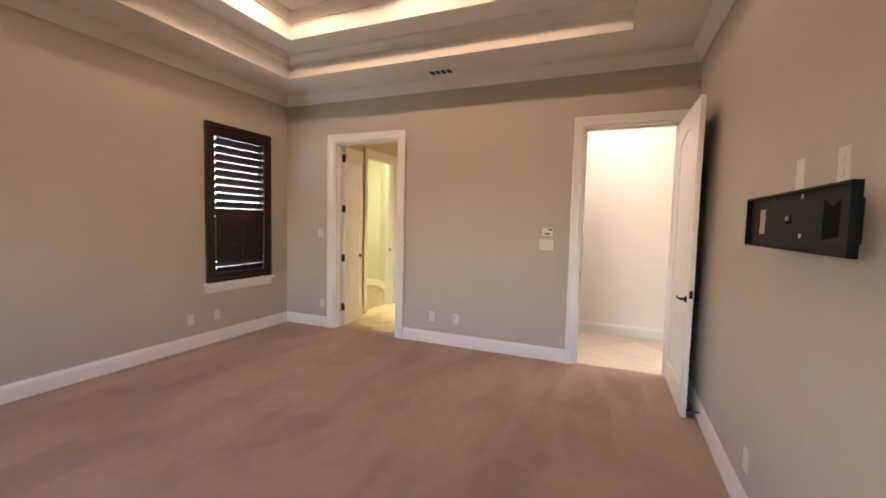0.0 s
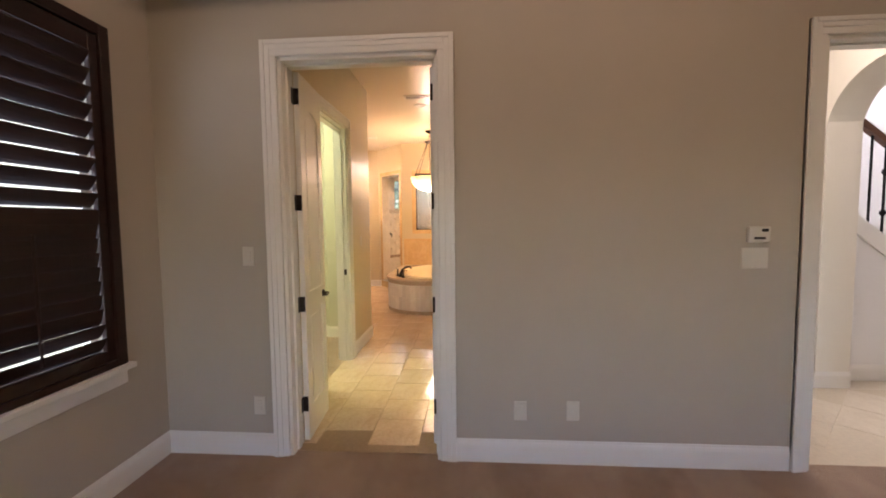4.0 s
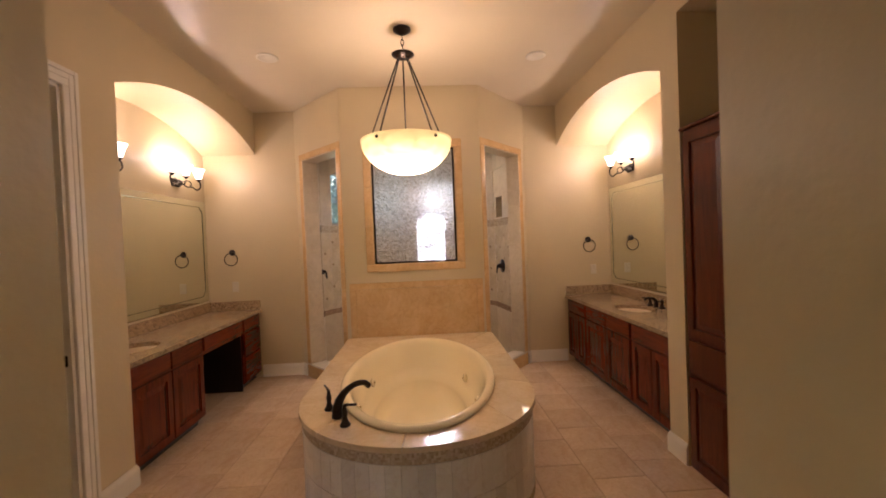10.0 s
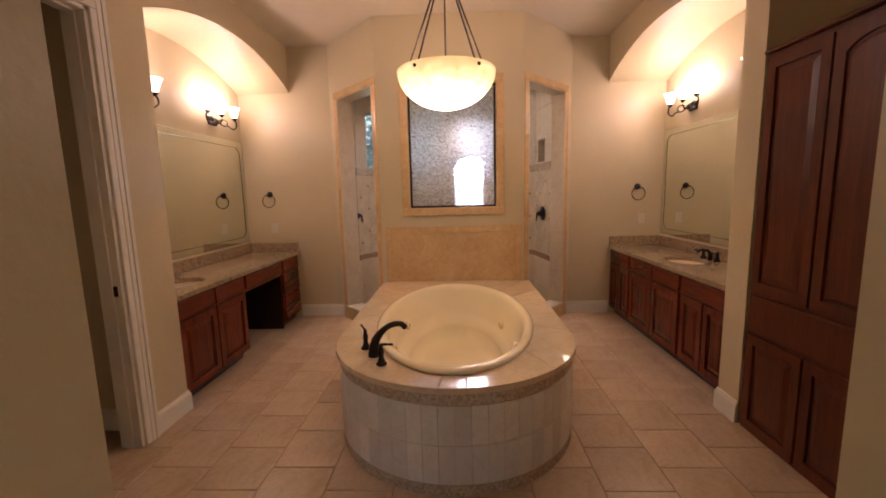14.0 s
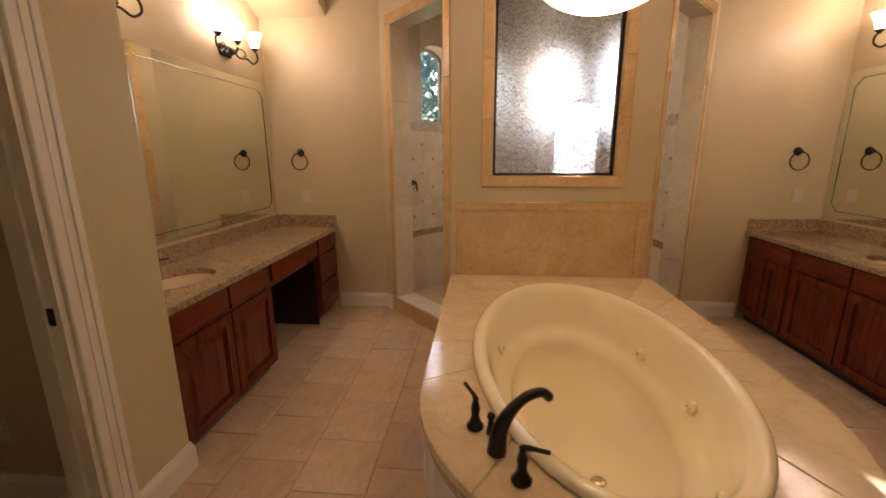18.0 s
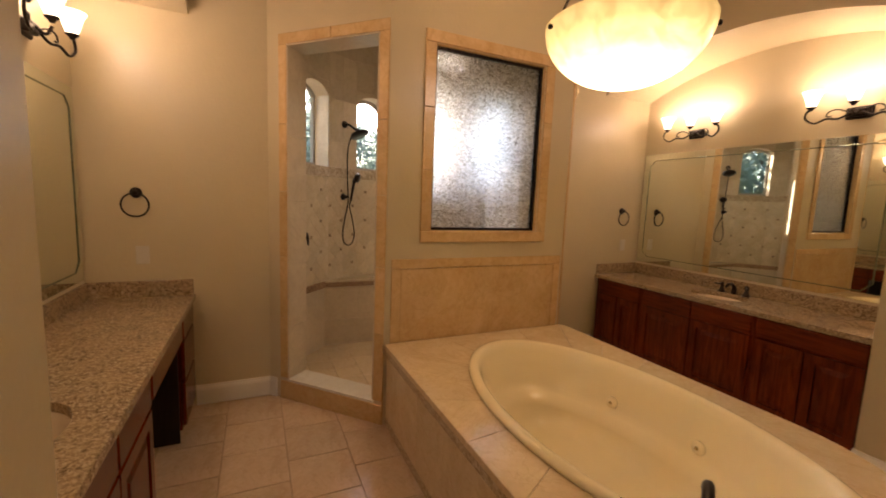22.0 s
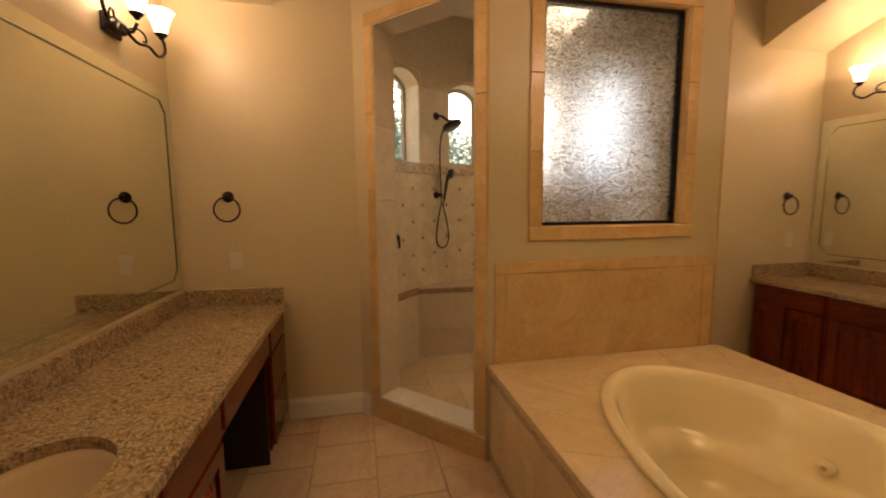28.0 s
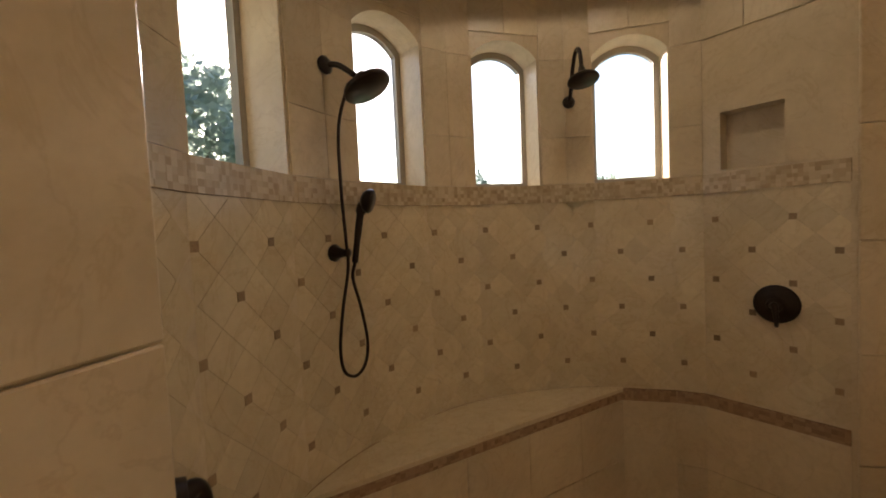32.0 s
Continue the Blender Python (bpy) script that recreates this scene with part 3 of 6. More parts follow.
# ---- pier behind the tub, angled shower entrances ----
TWX0, TWX1, TWZ0, TWZ1 = -0.47, 0.385, 1.30, 2.48
PT = 0.085
structure("wall_tub_pier", slab([(PX0, 0), (PX1, 0), (PX1, CZ), (PX0, CZ)], [[(TWX0, TWZ0), (TWX1, TWZ0), (TWX1, TWZ1), (TWX0, TWZ1)]], PT, pose(0, PY, 0)), M_wall, "tan painted pier with an obscure glass window", category="wall")
SHH = 2.50
# far corners of the angled walls
CL, CR = (-1.43, 6.85), (1.29, 6.85)


def angled(name, p, q, label):
    """A wall from the pier's edge p to the back wall's corner q, with a tall opening for the shower."""
    d = Vector((q[0] - p[0], q[1] - p[1], 0))
    n = d.length
    ang = math.degrees(math.atan2(d.y, d.x))
    flip = 1 if d.x > 0 else -1
    m = pose(p[0], p[1], 0, 0, 0, ang)
    a, b = 0.072, n - (0.155 if flip > 0 else 0.175)
    bm = slab([(0, 0), (a, 0), (a, SHH), (b, SHH), (b, 0), (n, 0), (n, CZ), (0, CZ)], [], 0.14 if flip > 0 else -0.162, m)
    return structure(name, bm, M_wall, label, category="wall"), m, a, b, flip, n


ANG_W = angled("wall_shower_west", (PX0, PY), CL, "tan painted angled wall with a shower entrance")
ANG_E = angled("wall_shower_east", (PX1, PY), CR, "tan painted angled wall with a shower entrance")

# ---- shower shell: a bowed wall of flat facets ----
SR, SCX, SCY = 1.28, -0.09, 6.69
STH = 0.2
SILL, WSPR, WRISE = 1.777, 2.43, 0.085
WIN_ANG = (-47.5, -14.5, 14.5, 43.5)
BREAKS = (-66, -57, -38, -30, -23, -6, 0, 6, 23, 29, 35, 52, 58)


def on_bow(a, r=SR):
    return (SCX + r * math.sin(radians(a)), SCY + r * math.cos(radians(a)))


FACETS = []
for a0, a1 in zip(BREAKS, BREAKS[1:]):
    p, q = on_bow(a0), on_bow(a1)
    d = Vector((q[0] - p[0], q[1] - p[1], 0))
    m = pose(p[0], p[1], 0, 0, 0, math.degrees(math.atan2(d.y, d.x)))
    hole = [arch_top(d.length * 0.03, d.length * 0.97, SILL, WSPR, WRISE)] if round((a0 + a1) / 2, 1) in WIN_ANG else []
    FACETS.append((a0, a1, m, d.length, bool(hole)))
    structure("wall_shower_bow", slab([(0, 0), (d.length, 0), (d.length, CZ), (0, CZ)], hole, STH, m), M_shower_tile, "bowed travertine shower wall with arched windows", category="wall")
NEAR_W, NEAR_E = (-1.235, 6.835), (1.075, 6.855)
for sgn, corner, near in ((-1, on_bow(BREAKS[0]), NEAR_W), (1, on_bow(BREAKS[-1]), NEAR_E)):
    d = Vector((near[0] - corner[0], near[1] - corner[1], 0))
    m = pose(corner[0], corner[1], 0, 0, 0, math.degrees(math.atan2(d.y, d.x)))
    structure("wall_shower_end", slab([(0, 0), (d.length + 0.03, 0), (d.length + 0.03, CZ), (0, CZ)], [[(0.075, 1.785), (0.315, 1.785), (0.315, 2.06), (0.075, 2.06)]], 0.12 * sgn, m), M_shower_tile, "travertine end wall of the shower", category="wall")

# ---- large lights ----
# lamps are dim beside the sun and the sky outside
DIM = 0.1


def area(name, at, target, size, power, col, size_y=None):
    l = bpy.data.lights.new(name, "AREA")
    l.energy, l.color, l.size = power * DIM, col, size
    if size_y:
        l.shape, l.size_y = "RECTANGLE", size_y
    ob = new(name, l)
    ob.matrix_world = look(at, target)
    return ob


def point(name, at, power, col, radius=0.05):
    l = bpy.data.lights.new(name, "POINT")
    l.energy, l.color, l.shadow_soft_size = power * DIM, col, radius
    ob = new(name, l)
    ob.location = at
    return ob


WARM = (1.0, 0.755, 0.60)
point("pendant_bulb", (-0.06, 5.03, 2.42), 12, WARM, 0.10)
for sx, xx in ((-1, AXL + 0.16), (1, AXR - 0.16)):
    for yy in (5.13, 6.29):
        for dy in (-0.2, 0, 0.2):
            point("sconce_bulb", (xx, yy + dy, 2.41), 3.6, WARM, 0.035)


def spot(name, at, power, col, cone=150, radius=0.05):
    l = bpy.data.lights.new(name, "SPOT")
    l.energy, l.color, l.spot_size, l.spot_blend, l.shadow_soft_size = power * DIM, col, radians(cone), 0.15, radius
    ob = new(name, l)
    ob.location = at
    return ob


for lx in (0.12, 1.17, 2.22):
    for ly in (-1.46, -5.14):
        spot("recessed_bulb", (lx, ly, BZ + 0.485), 8.5, (1, 0.74, 0.52), 170)
# unseen ceiling lamp, added to brighten the shower walls
spot("shower_added_light", (0.2, 7.1, CZ - 0.02), 24, (1, 0.86, 0.64), 125)
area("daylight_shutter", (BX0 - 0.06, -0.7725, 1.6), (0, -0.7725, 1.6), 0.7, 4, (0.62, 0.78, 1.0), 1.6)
area("closet_light_west", (-1.6, 1.5, CZ - 0.03), (-1.6, 1.5, 0), 0.6, 24, (0.88, 1.0, 0.60), 1.2)
area("closet_light_east", (1.6, 1.6, CZ - 0.03), (1.6, 1.6, 0), 0.6, 15, (0.92, 1.0, 0.34), 1.0)
area("foyer_light", (3.0, 0.55, CZ - 0.03), (3.0, 0.55, 0), 0.8, 6, (1, 0.97, 0.9))
area("stair_hall_light", (5.2, 2.1, CZ + 1.4), (5.2, 2.0, 0), 1.2, 42, (0.9, 0.95, 1.0))

# ---- tub and its surround ----
TC = (-0.045, 4.90)
DX0, DX1, DYB, DYC = -0.755, 0.69, 6.135, 4.585
DR = (DX1 - DX0) / 2
DCX = (DX0 + DX1) / 2
DZ = 0.56


def in_deck(x, y, grow=0.0):
    if y > DYC:
        return DX0 - grow <= x <= DX1 + grow and y <= DYB
    return (x - DCX) ** 2 + (y - DYC) ** 2 <= (DR + grow) ** 2


def deck_edge(a, grow=0.0):
    """The point of the deck's outline at the angle a round the bowl's centre."""
    lo, hi = 0.2, 2.5
    for _ in range(40):
        m = (lo + hi) / 2
        if in_deck(TC[0] + m * math.cos(a), TC[1] + m * math.sin(a), grow):
            lo = m
        else:
            hi = m
    return (TC[0] + lo * math.cos(a), TC[1] + lo * math.sin(a))


def bowl_at(a, rx=0.505, ry=0.92):
    r = 1 / math.sqrt((math.cos(a) / rx) ** 2 + (math.sin(a) / ry) ** 2)
    return (TC[0] + 0.01 + r * math.cos(a), TC[1] + 0.045 + r * math.sin(a))


surround = empty("tub_surround", (DCX, 5.0, 0), "cream marble tub surround with mosaic bands and tiled apron", "tub surround")


def wpart(name, bm, mat, thing, label="", smooth=False, kind=""):
    """A part given in world places; thing may itself be a part, which stands in its owner's places."""
    bm.transform((thing.parent or thing).matrix_world.inverted())
    return part(name, bm, mat, thing, label, smooth, kind)


CUTS = [math.atan2(y - TC[1], x - TC[0]) for x, y in ((DX1, 4.62), (DX1, 4.98), (DX1, 5.34), (DX1, 5.70), (DX1 - 0.02, DYB - 0.005), (0.27, DYB), (-0.35, DYB), (DX0 + 0.02, DYB - 0.005))]
CUTS += [math.atan2(y - TC[1], x - TC[0]) % (2 * math.pi) for x, y in ((DX0, 5.70), (DX0, 5.34), (DX0, 4.98), (DX0, 4.62), (-0.53, 4.1), (-0.10, 3.92), (0.02, 3.92), (0.45, 4.1))]
CUTS = sorted(c % (2 * math.pi) for c in CUTS)
for c0, c1 in zip(CUTS, CUTS[1:] + [CUTS[0] + 2 * math.pi]):
    n = 8
    g = 0.0016
    outer = [deck_edge(c0 + (c1 - c0) * k / n + (g if k == 0 else -g if k == n else 0), 0.012) for k in range(n + 1)]
    inner = [bowl_at(c0 + (c1 - c0) * k / n + (g if k == 0 else -g if k == n else 0)) for k in range(n + 1)]
    bm = prism(outer + inner[::-1], DZ - 0.03, DZ)
    bmesh.ops.bevel(bm, geom=[e for e in bm.edges if e.verts[0].co.z > DZ - 0.001 and e.verts[1].co.z > DZ - 0.001], offset=0.0025, segments=1, affect="EDGES")
    wpart("deck_tile", bm, M_cream_tile, surround)


def shell(z0, z1, inset, thick=0.03):
    """A band that follows the deck's outline round the three free sides."""
    pts = [(DX0 + inset, DYB)] + [(DX0 + inset, DYC)]
    pts += [(DCX - (DR - inset) * math.cos(math.pi * k / 40), DYC - (DR - inset) * math.sin(math.pi * k / 40)) for k in range(1, 40)]
    pts += [(DX1 - inset, DYC), (DX1 - inset, DYB)]
    return sweep_wall(pts, [(0, z0), (thick, z0), (thick, z1), (0, z1)])


ring_pts = [deck_edge(2 * math.pi * k / 96, 0.004) for k in range(96)]
wpart("grout_bed", slab([(x, -y) for x, y in ring_pts], [[(x, -y) for x, y in [bowl_at(2 * math.pi * k / 64) for k in range(64)]]], 0.024, pose(0, 0, DZ - 0.028, 90, 0, 0)), M_grout_light, surround, "cream grout bed")
wpart("core", shell(0.0, DZ - 0.032, 0.022, 0.06), M_grout_light, surround, "cream grouted backing")
wpart("mosaic_band", shell(DZ - 0.095, DZ - 0.031, 0.006, 0.02), M_mosaic_fine, surround, "narrow brown and cream stone mosaic band")
wpart("mosaic_base", shell(0.0, 0.055, 0.006, 0.02), M_mosaic_fine, surround, "narrow mosaic strip along the floor")
# apron: two rows of narrow tiles round the curved end, large tiles down the sides
AP0, AP1 = 0.058, DZ - 0.098
mid = (AP0 + AP1) / 2
NT = 28
for z0, z1 in ((AP0, mid - 0.0015), (mid + 0.0015, AP1)):
    for k in range(NT):
        a0, a1 = math.pi * (k + 0.012) / NT, math.pi * (k + 0.988) / NT
        loop = [(DCX - r * math.cos(a), DYC - r * math.sin(a)) for r, aa in ((DR - 0.006, (a0, (a0 + a1) / 2, a1)), (DR - 0.02, (a1, a0))) for a in aa]
        wpart("apron_tile", prism(loop, z0, z1), M_panel_tile, surround)
for sx, xo in ((1, DX0 + 0.006), (-1, DX1 - 0.006)):
    y = DYC + 0.002
    while y < DYB - 0.05:
        y1 = min(y + 0.33, DYB - 0.002)
        a, b = sorted((xo, xo + sx * 0.014))
        wpart("apron_panel", box((a, y, AP0), (b, y1 - 0.003, AP1)), M_cream_tile, surround)
        y += 0.33


def ellipse_loft(rows, seg=72):
    bm = bmesh.new()
    rings = []
    for a, b, z, dy in rows:
        rings.append([bm.verts.new((TC[0] + 0.01 + 0.98 * a * math.cos(2 * math.pi * k / seg), TC[1] + 0.045 + dy + b * math.sin(2 * math.pi * k / seg), z - 0.04)) for k in range(seg)])
    for p, q in zip(rings, rings[1:]):
        for k in range(seg):
            bm.faces.new((p[k], p[(k + 1) % seg], q[(k + 1) % seg], q[k]))
    bm.faces.new(rings[-1])
    bmesh.ops.recalc_face_normals(bm, faces=bm.faces[:])
    return bm


tub = empty("bathtub", (TC[0], TC[1], 0.2), "oval biscuit acrylic whirlpool bathtub set in a tiled deck", "bathtub")
wpart("basin", ellipse_loft([(0.50, 0.92, 0.585, 0), (0.540, 0.955, 0.598, 0), (0.548, 0.965, 0.607, 0), (0.546, 0.963, 0.617, 0), (0.538, 0.955, 0.626, 0), (0.522, 0.939, 0.631, 0), (0.502, 0.918, 0.629, 0), (0.488, 0.903, 0.618, 0), (0.474, 0.884, 0.585, 0), (0.452, 0.852, 0.50, 0),
                                (0.422, 0.80, 0.40, 0.0), (0.395, 0.755, 0.36, 0.0), (0.355, 0.70, 0.34, 0), (0.345, 0.68, 0.30, 0), (0.32, 0.64, 0.23, 0.0), (0.27, 0.56, 0.195, 0), (0.15, 0.38, 0.185, 0), (0.05, 0.1, 0.183, 0)]), M_acrylic, tub, "", True)
for sx in (1, -1):
    for yy in (-0.62, -0.12, 0.36):
        rr = 0.422 * math.sqrt(1 - (yy / 0.815) ** 2) if abs(yy) < 0.8 else 0.2
        at = Vector((TC[0] + sx * (rr - 0.004), TC[1] + yy, 0.39))
        m = look(at, at + Vector((sx, yy * 0.35, -0.12)))
        jet = wpart("jet", lathe([(0.0, 0.012), (0.013, 0.012), (0.017, 0.009), (0.03, 0.009), (0.033, 0.003), (0.033, -0.01)], 20, m=m), M_acrylic, tub, "biscuit jet ring", True)
        bm = lathe([(0.0, 0.02), (0.006, 0.02), (0.0095, 0.014), (0.0095, 0.005)], 12, m=m)
        bm.transform(jet.matrix_world.inverted())
        bm.transform(tub.matrix_world.inverted())
        part("nozzle", bm, M_chrome, jet, "brass nozzle", True)
wpart("drain", lathe([(0, 0.004), (0.025, 0.004), (0.03, 0)], 20, m=pose(TC[0], TC[1] - 0.3, 0.15)), M_chrome, tub, "brass drain", True)


def lever_handle(parent, at, way, h=0.11):
    p = Vector(at)
    w = Vector(way).normalized()
    hd = wpart("handle", lathe([(0, 0), (0.028, 0), (0.03, 0.008), (0.02, 0.02), (0.0125, 0.045), (0.016, 0.07), (0.013, 0.085), (0.009, h - 0.01), (0.011, h), (0, h + 0.006)], 16, m=Matrix.Translation(p)), M_bronze, parent, "bronze lever handle", True)
    bm = tube(spline([p + Vector((0, 0, h)), p + w * 0.03 + Vector((0, 0, h + 0.006)), p + w * 0.075 + Vector((0, 0, h + 0.012))], 5), [0.008] * 5 + [0.0065] * 6, 8)
    bm.transform(parent.matrix_world.inverted())
    part("lever", bm, M_bronze, hd, "", True)
    return hd


FX, FY = -0.48, 4.232
tf = empty("tub_faucet", (FX, FY, DZ), "oil-rubbed bronze roman tub faucet on the tiled deck", "faucet")
fw = Vector((0.85, 0.53, 0)).normalized()
b0 = Vector((FX, FY, DZ))
wpart("spout", tube(spline([b0, b0 + Vector((0, 0, 0.07)) + fw * 0.008, b0 + Vector((0, 0, 0.125)) + fw * 0.045, b0 + Vector((0, 0, 0.158)) + fw * 0.105, b0 + Vector((0, 0, 0.157)) + fw * 0.165, b0 + Vector((0, 0, 0.130)) + fw * 0.198], 6), [0.031 - 0.0145 * min(1, k / 16) for k in range(31)], 14), M_bronze, tf, "arched bronze spout", True)
lever_handle(tf, (-0.548, 4.345, DZ), (-0.5, 0.85, 0))
lever_handle(tf, (-0.415, 4.122, DZ), (0.85, -0.4, 0))
wpart("diverter", lathe([(0, 0), (0.016, 0), (0.012, 0.02), (0.009, 0.05), (0.014, 0.06), (0.011, 0.072), (0, 0.076)], 14, m=pose(-0.497, 4.318, DZ)), M_bronze, tf, "", True)

# ---- stone on the pier: splash panel and window surround ----
spl = tagged(empty("tub_splash_panel", (-0.05, PY, 0.9), "honey limestone splash panel with a mitred border", "splash panel"))
SX0, SX1, SZ0, SZ1 = PX0 + 0.035, PX1 - 0.02, DZ + 0.002, 1.115
bw = 0.062
for a, b in (((SX0, SZ1 - bw), (SX1, SZ1)), ((SX0, SZ0), (SX0 + bw, SZ1 - bw - 0.002)), ((SX1 - bw, SZ0), (SX1, SZ1 - bw - 0.002))):
    wpart("border_tile", box((a[0], PY - 0.014, a[1]), (b[0], PY, b[1]), 0.003), M_gold_stone, spl)
wpart("field_slab", box((SX0 + bw + 0.0015, PY - 0.011, SZ0), (SX1 - bw - 0.0015, PY, SZ1 - bw - 0.003), 0.002), M_gold_stone, spl)
win = tagged(empty("window_tub", ((TWX0 + TWX1) / 2, PY, TWZ0), "obscure glass window in a dark frame with limestone surround", "window"), kind="structure")
tw = 0.075
for a, b in (((TWX0 - tw, TWZ0 - tw), (TWX1 + tw, TWZ0 - 0.001)), ((TWX0 - tw, TWZ1 + 0.001), (TWX1 + tw, TWZ1 + tw))):
    wpart("surround_stone", box((a[0], PY - 0.018, a[1]), (b[0], PY, b[1]), 0.004), M_gold_stone, win, "honey limestone trim")
hz = (TWZ1 - TWZ0) / 3
for k in range(3):
    for a, b in ((TWX0 - tw, TWX0 - 0.001), (TWX1 + 0.001, TWX1 + tw)):
        wpart("surround_stone", box((a, PY - 0.018, TWZ0 + 0.001 + k * hz), (b, PY, TWZ0 - 0.001 + (k + 1) * hz), 0.004), M_gold_stone, win, "honey limestone trim")
f = 0.022
wpart("window_frame", boxes([((TWX0, PY + 0.03, TWZ0), (TWX0 + f, PY + 0.075, TWZ1)), ((TWX1 - f, PY + 0.03, TWZ0), (TWX1, PY + 0.075, TWZ1)), ((TWX0, PY + 0.03, TWZ0), (TWX1, PY + 0.075, TWZ0 + f)), ((TWX0, PY + 0.03, TWZ1 - f), (TWX1, PY + 0.075, TWZ1))]), M_bronze, win, "dark bronze metal frame")
wpart("window_lining", boxes([((TWX0 + 0.001, PY + 0.001, TWZ0 - 0.0005), (TWX1 - 0.001, PY + 0.03, TWZ0 + 0.004)), ((TWX0, PY + 0.001, TWZ0), (TWX0 + 0.004, PY + 0.03, TWZ1)), ((TWX1 - 0.004, PY + 0.001, TWZ0), (TWX1, PY + 0.03, TWZ1)), ((TWX0, PY + 0.001, TWZ1 - 0.004), (TWX1, PY + 0.03, TWZ1))]), M_gold_stone, win, "limestone reveal")
wpart("pane", box((TWX0 + f, PY + 0.048, TWZ0 + f), (TWX1 - f, PY + 0.056, TWZ1 - f)), M_rain, win, "rippled obscure glass")


# ---- stone round the shower entrances ----
def entrance(info, name):
    m, a, b, flip = info[1:5]
    th = empty(name, tuple(m @ Vector(((a + b) / 2, 0, 0))), "honey limestone tile surround of a shower entrance", "doorway trim", "shower entrance surrounds")
    y0, y1 = (-0.012, -0.0005)
    if flip < 0:
        y0, y1 = 0.0005, 0.012

    def piece(nm, p, q, mat, label=""):
        bm = box(p, q, 0.003)
        bm.transform(m)
        return wpart(nm, bm, mat, th, label)
    hts = [0.16, 0.62, 1.06, 1.52, 1.98, SHH]
    for x0, x1 in ((a - 0.068, a), (b, b + 0.068)):
        for z0, z1 in zip(hts, hts[1:]):
            piece("trim_tile", (x0, y0, z0 + 0.0015), (x1, y1, z1 - 0.0015), M_gold_stone)
    piece("head_tile", (a - 0.068, y0, SHH), ((a + b) / 2 - 0.001, y1, SHH + 0.068), M_gold_stone)
    piece("head_tile", ((a + b) / 2 + 0.001, y0, SHH), (b + 0.068, y1, SHH + 0.068), M_gold_stone)
    lo, hi = (0.0, 0.143) if flip > 0 else (-0.165, 0.0)
    hts = [0.16, 0.55, 1.0, 1.45, 1.9, SHH - 0.014]
    for x0, x1 in ((a, a + 0.012), (b - 0.012, b)):
        for z0, z1 in zip(hts, hts[1:]):
            piece("jamb_tile", (x0, lo - 0.010, z0 + 0.002), (x1, hi + 0.010, z1 - 0.002), M_shower_tile, "travertine jamb tile")
    piece("head_lining", (a, lo - 0.008, SHH - 0.014), (b, hi + 0.012, SHH - 0.002), M_shower_tile, "travertine lining")
    # curb
    piece("curb_face", (a - 0.068, min(y0, y1), 0), (b + 0.068, max(y0, y1), 0.135), M_gold_stone, "tan curb tile")
    piece("curb", (a, lo, 0), (b, hi, 0.137), M_shower_tile)
    piece("curb_top", (a, lo - 0.013, 0.137), (b, hi + 0.012, 0.156), M_panel_tile, "pale marble threshold")
    # low return between entrance and tub: mosaic strip at deck height
    piece("return_tile", (0.002, y0, 0.0), (a - 0.069, y1, DZ - 0.07), M_gold_stone)
    piece("return_band", (0.002, y0, DZ - 0.068), (a - 0.069, y1, DZ - 0.004), M_mosaic, "mosaic strip")
    return th


entrance(ANG_W, "shower_entrance_surround")
entrance(ANG_E, "shower_entrance_surround")


# ---- vanities ----
def raised_front(w, h, t=0.02, frame_w=0.055, arch=0.0):
    """A cabinet front in the local xz plane, its face at y = -t."""
    f = min(frame_w, w * 0.3, h * 0.3)
    rim = [(0, 0), (w, 0), (w, h), (0, h)]
    if w - 2 * f < 0.05 or h - 2 * f < 0.05:
        return box((0, -t, 0), (w, 0, h), 0.004), None
    e = 0.0015
    if arch:
        hole = arch_top(f, w - f, f, h - f - arch, arch, 10)
        pm = slab(arch_top(f + e, w - f - e, f + e, h - f - arch - e, arch, 10), [], t * 0.5, pose(0, -t * 0.5, 0))
        ring = [q for q in pm.faces if abs(q.normal.y) > 0.9 and q.calc_center_median().y < -t * 0.4]
        bmesh.ops.dissolve_faces(pm, faces=ring)
        ring = [q for q in pm.faces if abs(q.normal.y) > 0.9 and q.calc_center_median().y < -t * 0.4]
        bmesh.ops.inset_region(pm, faces=ring, thickness=0.012, depth=0.0)
        ring = [q for q in pm.faces if len(q.verts) > 6 and abs(q.normal.y) > 0.9 and q.calc_center_median().y < -t * 0.4]
        bmesh.ops.inset_region(pm, faces=ring, thickness=0.014, depth=t * 0.38)
    else:
        hole = [(f, f), (w - f, f), (w - f, h - f), (f, h - f)]
        pm = bmesh.new()
        loops = [(e, 0), (e, t * 0.45), (e + 0.006, t * 0.45), (e + 0.04, t * 0.96)]
        rows = [[pm.verts.new((x, -d, z)) for x, z in ((f + k, f + k), (w - f - k, f + k), (w - f - k, h - f - k), (f + k, h - f - k))] for k, d in loops]
        for a, b in zip(rows, rows[1:]):
            for i in range(4):
                pm.faces.new((a[i], a[(i + 1) % 4], b[(i + 1) % 4], b[i]))
        pm.faces.new(rows[0][::-1])
        pm.faces.new(rows[-1])
        bmesh.ops.recalc_face_normals(pm, faces=pm.faces[:])
    return slab(rim, [hole], t, pose(0, -t, 0)), pm


def plain_front(w, h, t=0.02):
    return box((0, -t, 0), (w, 0, h), 0.005, 2)


def side_pose(face, y, z, sign):
    """Local x runs along the wall, local -y points into the room."""
    return pose(face, y, z, 0, 0, 90 if sign < 0 else -90)


